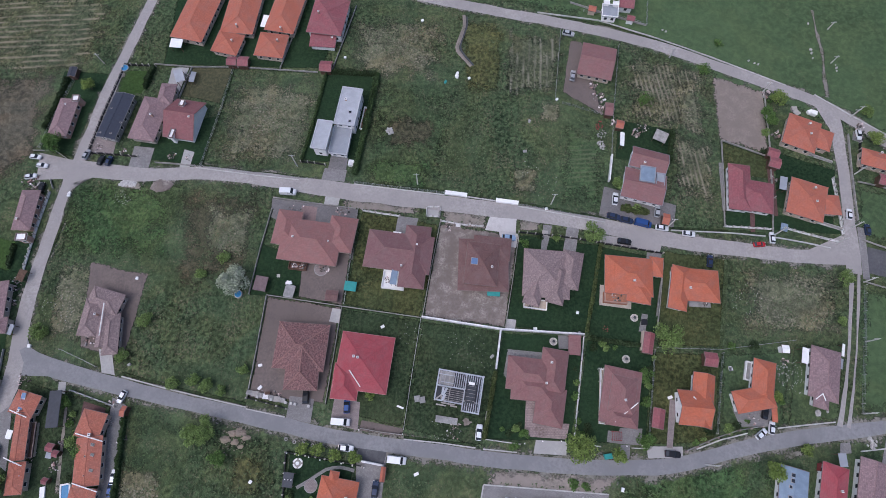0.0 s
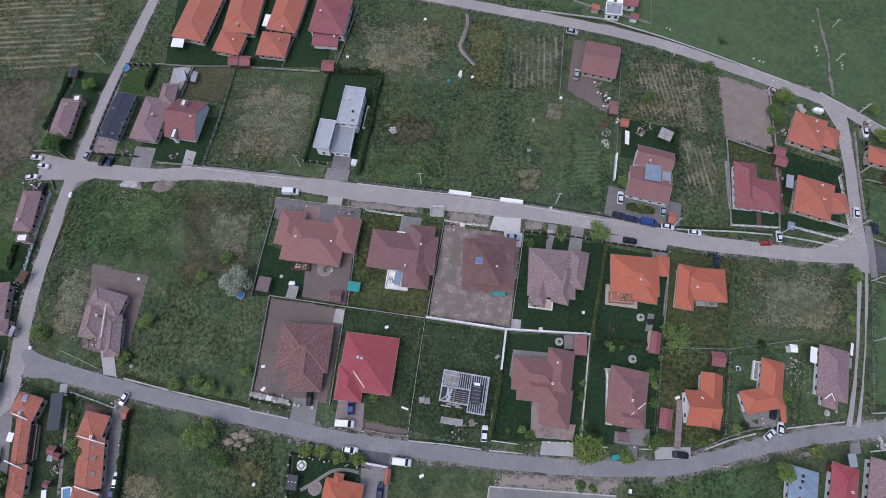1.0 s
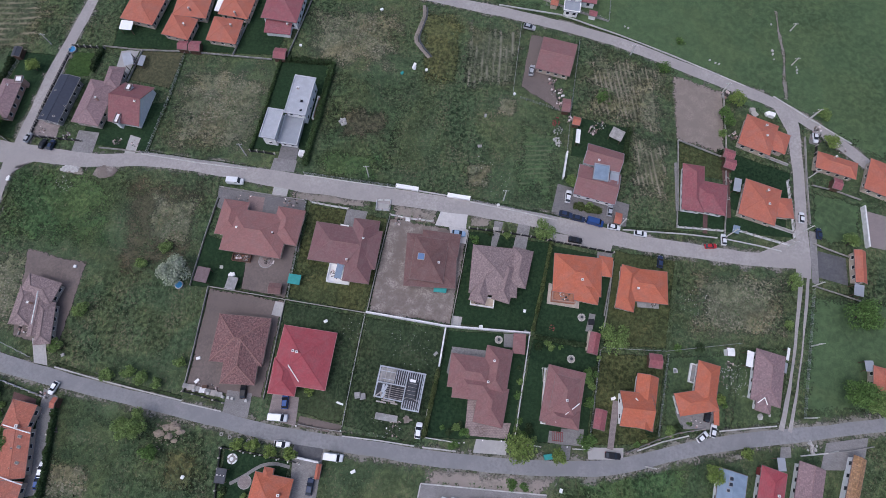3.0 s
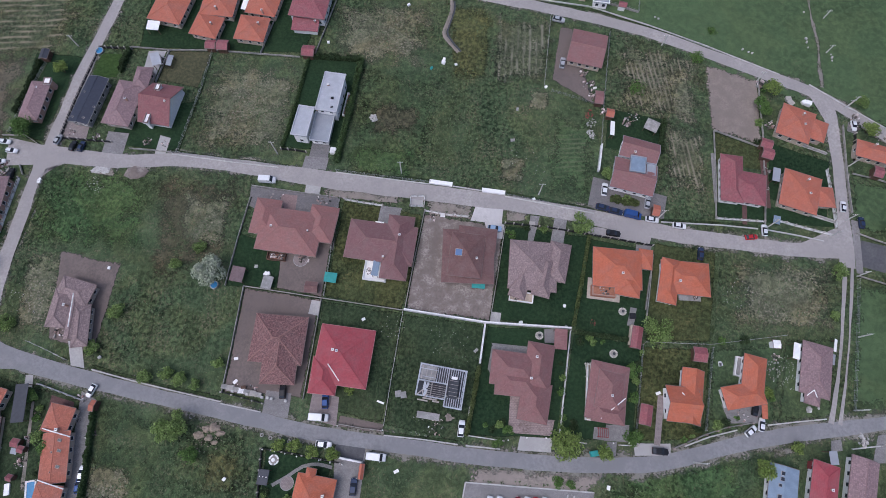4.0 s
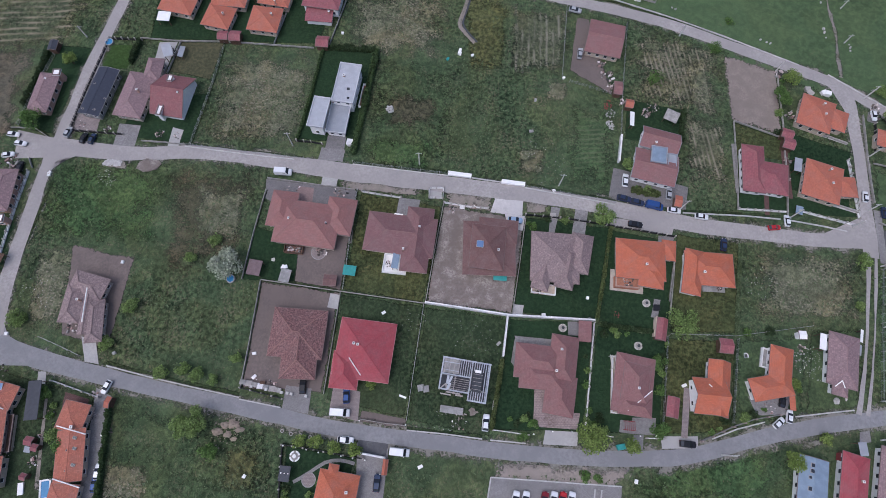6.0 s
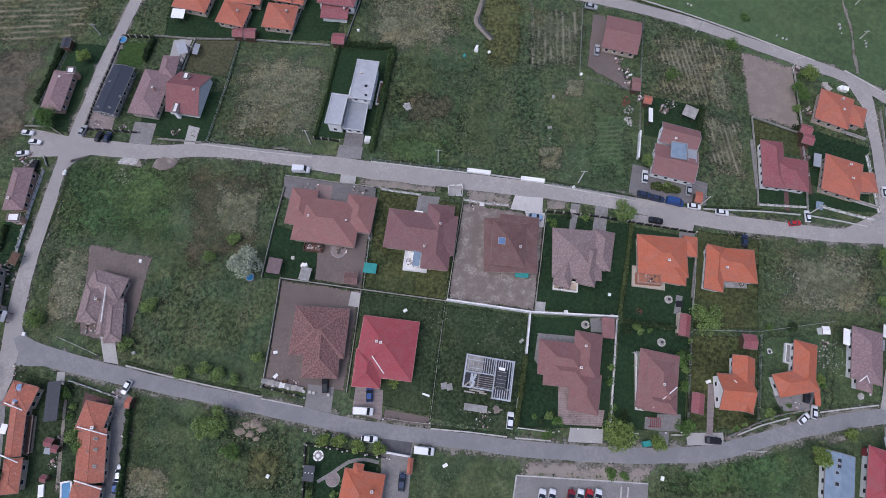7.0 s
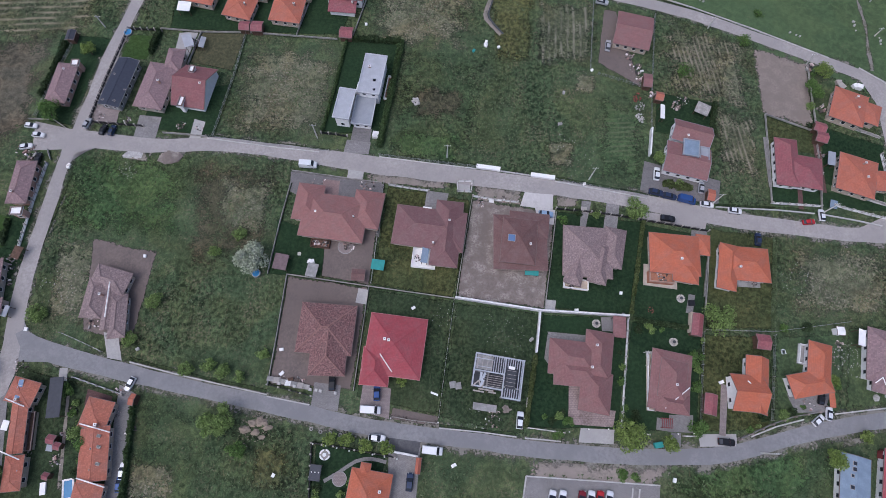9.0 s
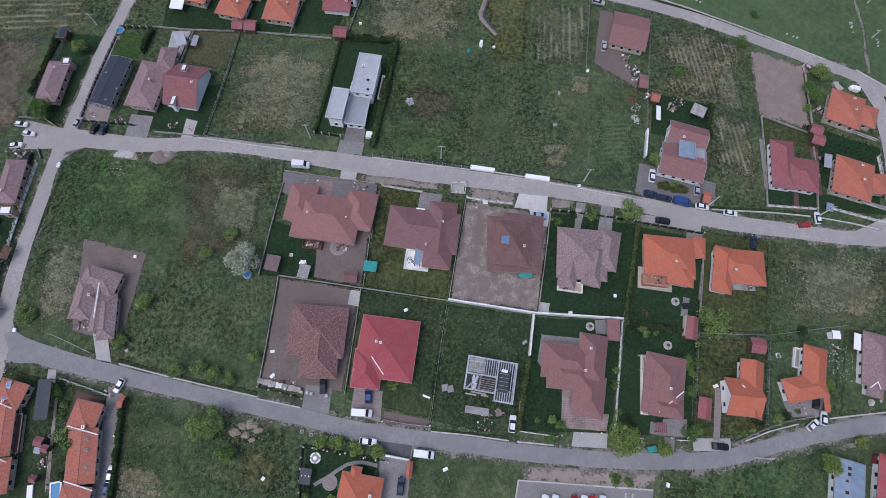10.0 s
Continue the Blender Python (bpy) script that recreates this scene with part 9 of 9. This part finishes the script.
tree("small dark shrub in a garden bed", -93.4, 1.47, 1.3, 1, LEAFDARK, 130, 1, "bush")
tree("small dark shrub in a garden bed", -91.19, -0.47, 1.55, 1.2, HEDGELEAF, 131, 1, "bush")
tree("small dark shrub in a garden bed", -92.75, -3.72, 0.8, 1.4, LEAF, 132, 1, "bush")
tree("small dark shrub in a garden bed", -89.2, -8.77, 1.05, 1, LEAFDARK, 133, 1, "bush")
tree("small dark shrub in a garden bed", -89.84, -11.25, 1.3, 1.2, HEDGELEAF, 134, 1, "bush")
tree("small dark shrub in a garden bed", 59.21, 62.57, 1.55, 1.4, LEAF, 135, 1, "bush")
tree("small dark shrub in a garden bed", 56.14, 63.5, 0.8, 1, LEAFDARK, 136, 1, "bush")
tree("small dark shrub in a garden bed", -34.75, -14.53, 1.05, 1.2, HEDGELEAF, 137, 1, "bush")
tree("small dark shrub in a garden bed", -35.25, -15.74, 1.3, 1.4, LEAF, 138, 1, "bush")
tree("small dark shrub in a garden bed", -26.88, -13.51, 1.55, 1, LEAFDARK, 139, 1, "bush")
tree("small dark shrub in a garden bed", -24.68, -13.97, 0.8, 1.2, HEDGELEAF, 140, 1, "bush")
tree("small dark shrub in a garden bed", -29.29, -15.7, 1.05, 1.4, LEAF, 141, 1, "bush")
tree("small dark shrub in a garden bed", 80.18, 22.68, 1.3, 1, LEAFDARK, 142, 1, "bush")
tree("small dark shrub in a garden bed", 86.13, 23.02, 1.55, 1.2, HEDGELEAF, 143, 1, "bush")
tree("small dark shrub in a garden bed", 58.98, 19.5, 0.8, 1.4, LEAF, 144, 1, "bush")
tree("small dark shrub in a garden bed", 90.76, 8.53, 1.05, 1, LEAFDARK, 145, 1, "bush")
tree("small dark shrub in a garden bed", 100.07, 81.57, 1.3, 1.2, HEDGELEAF, 146, 1, "bush")
tree("small dark shrub in a garden bed", 101.62, 88.3, 1.55, 1.4, LEAF, 147, 1, "bush")
tree("small dark shrub in a garden bed", 104.9, 99.51, 0.8, 1, LEAFDARK, 148, 1, "bush")

# ---- weeds ----
weeds()
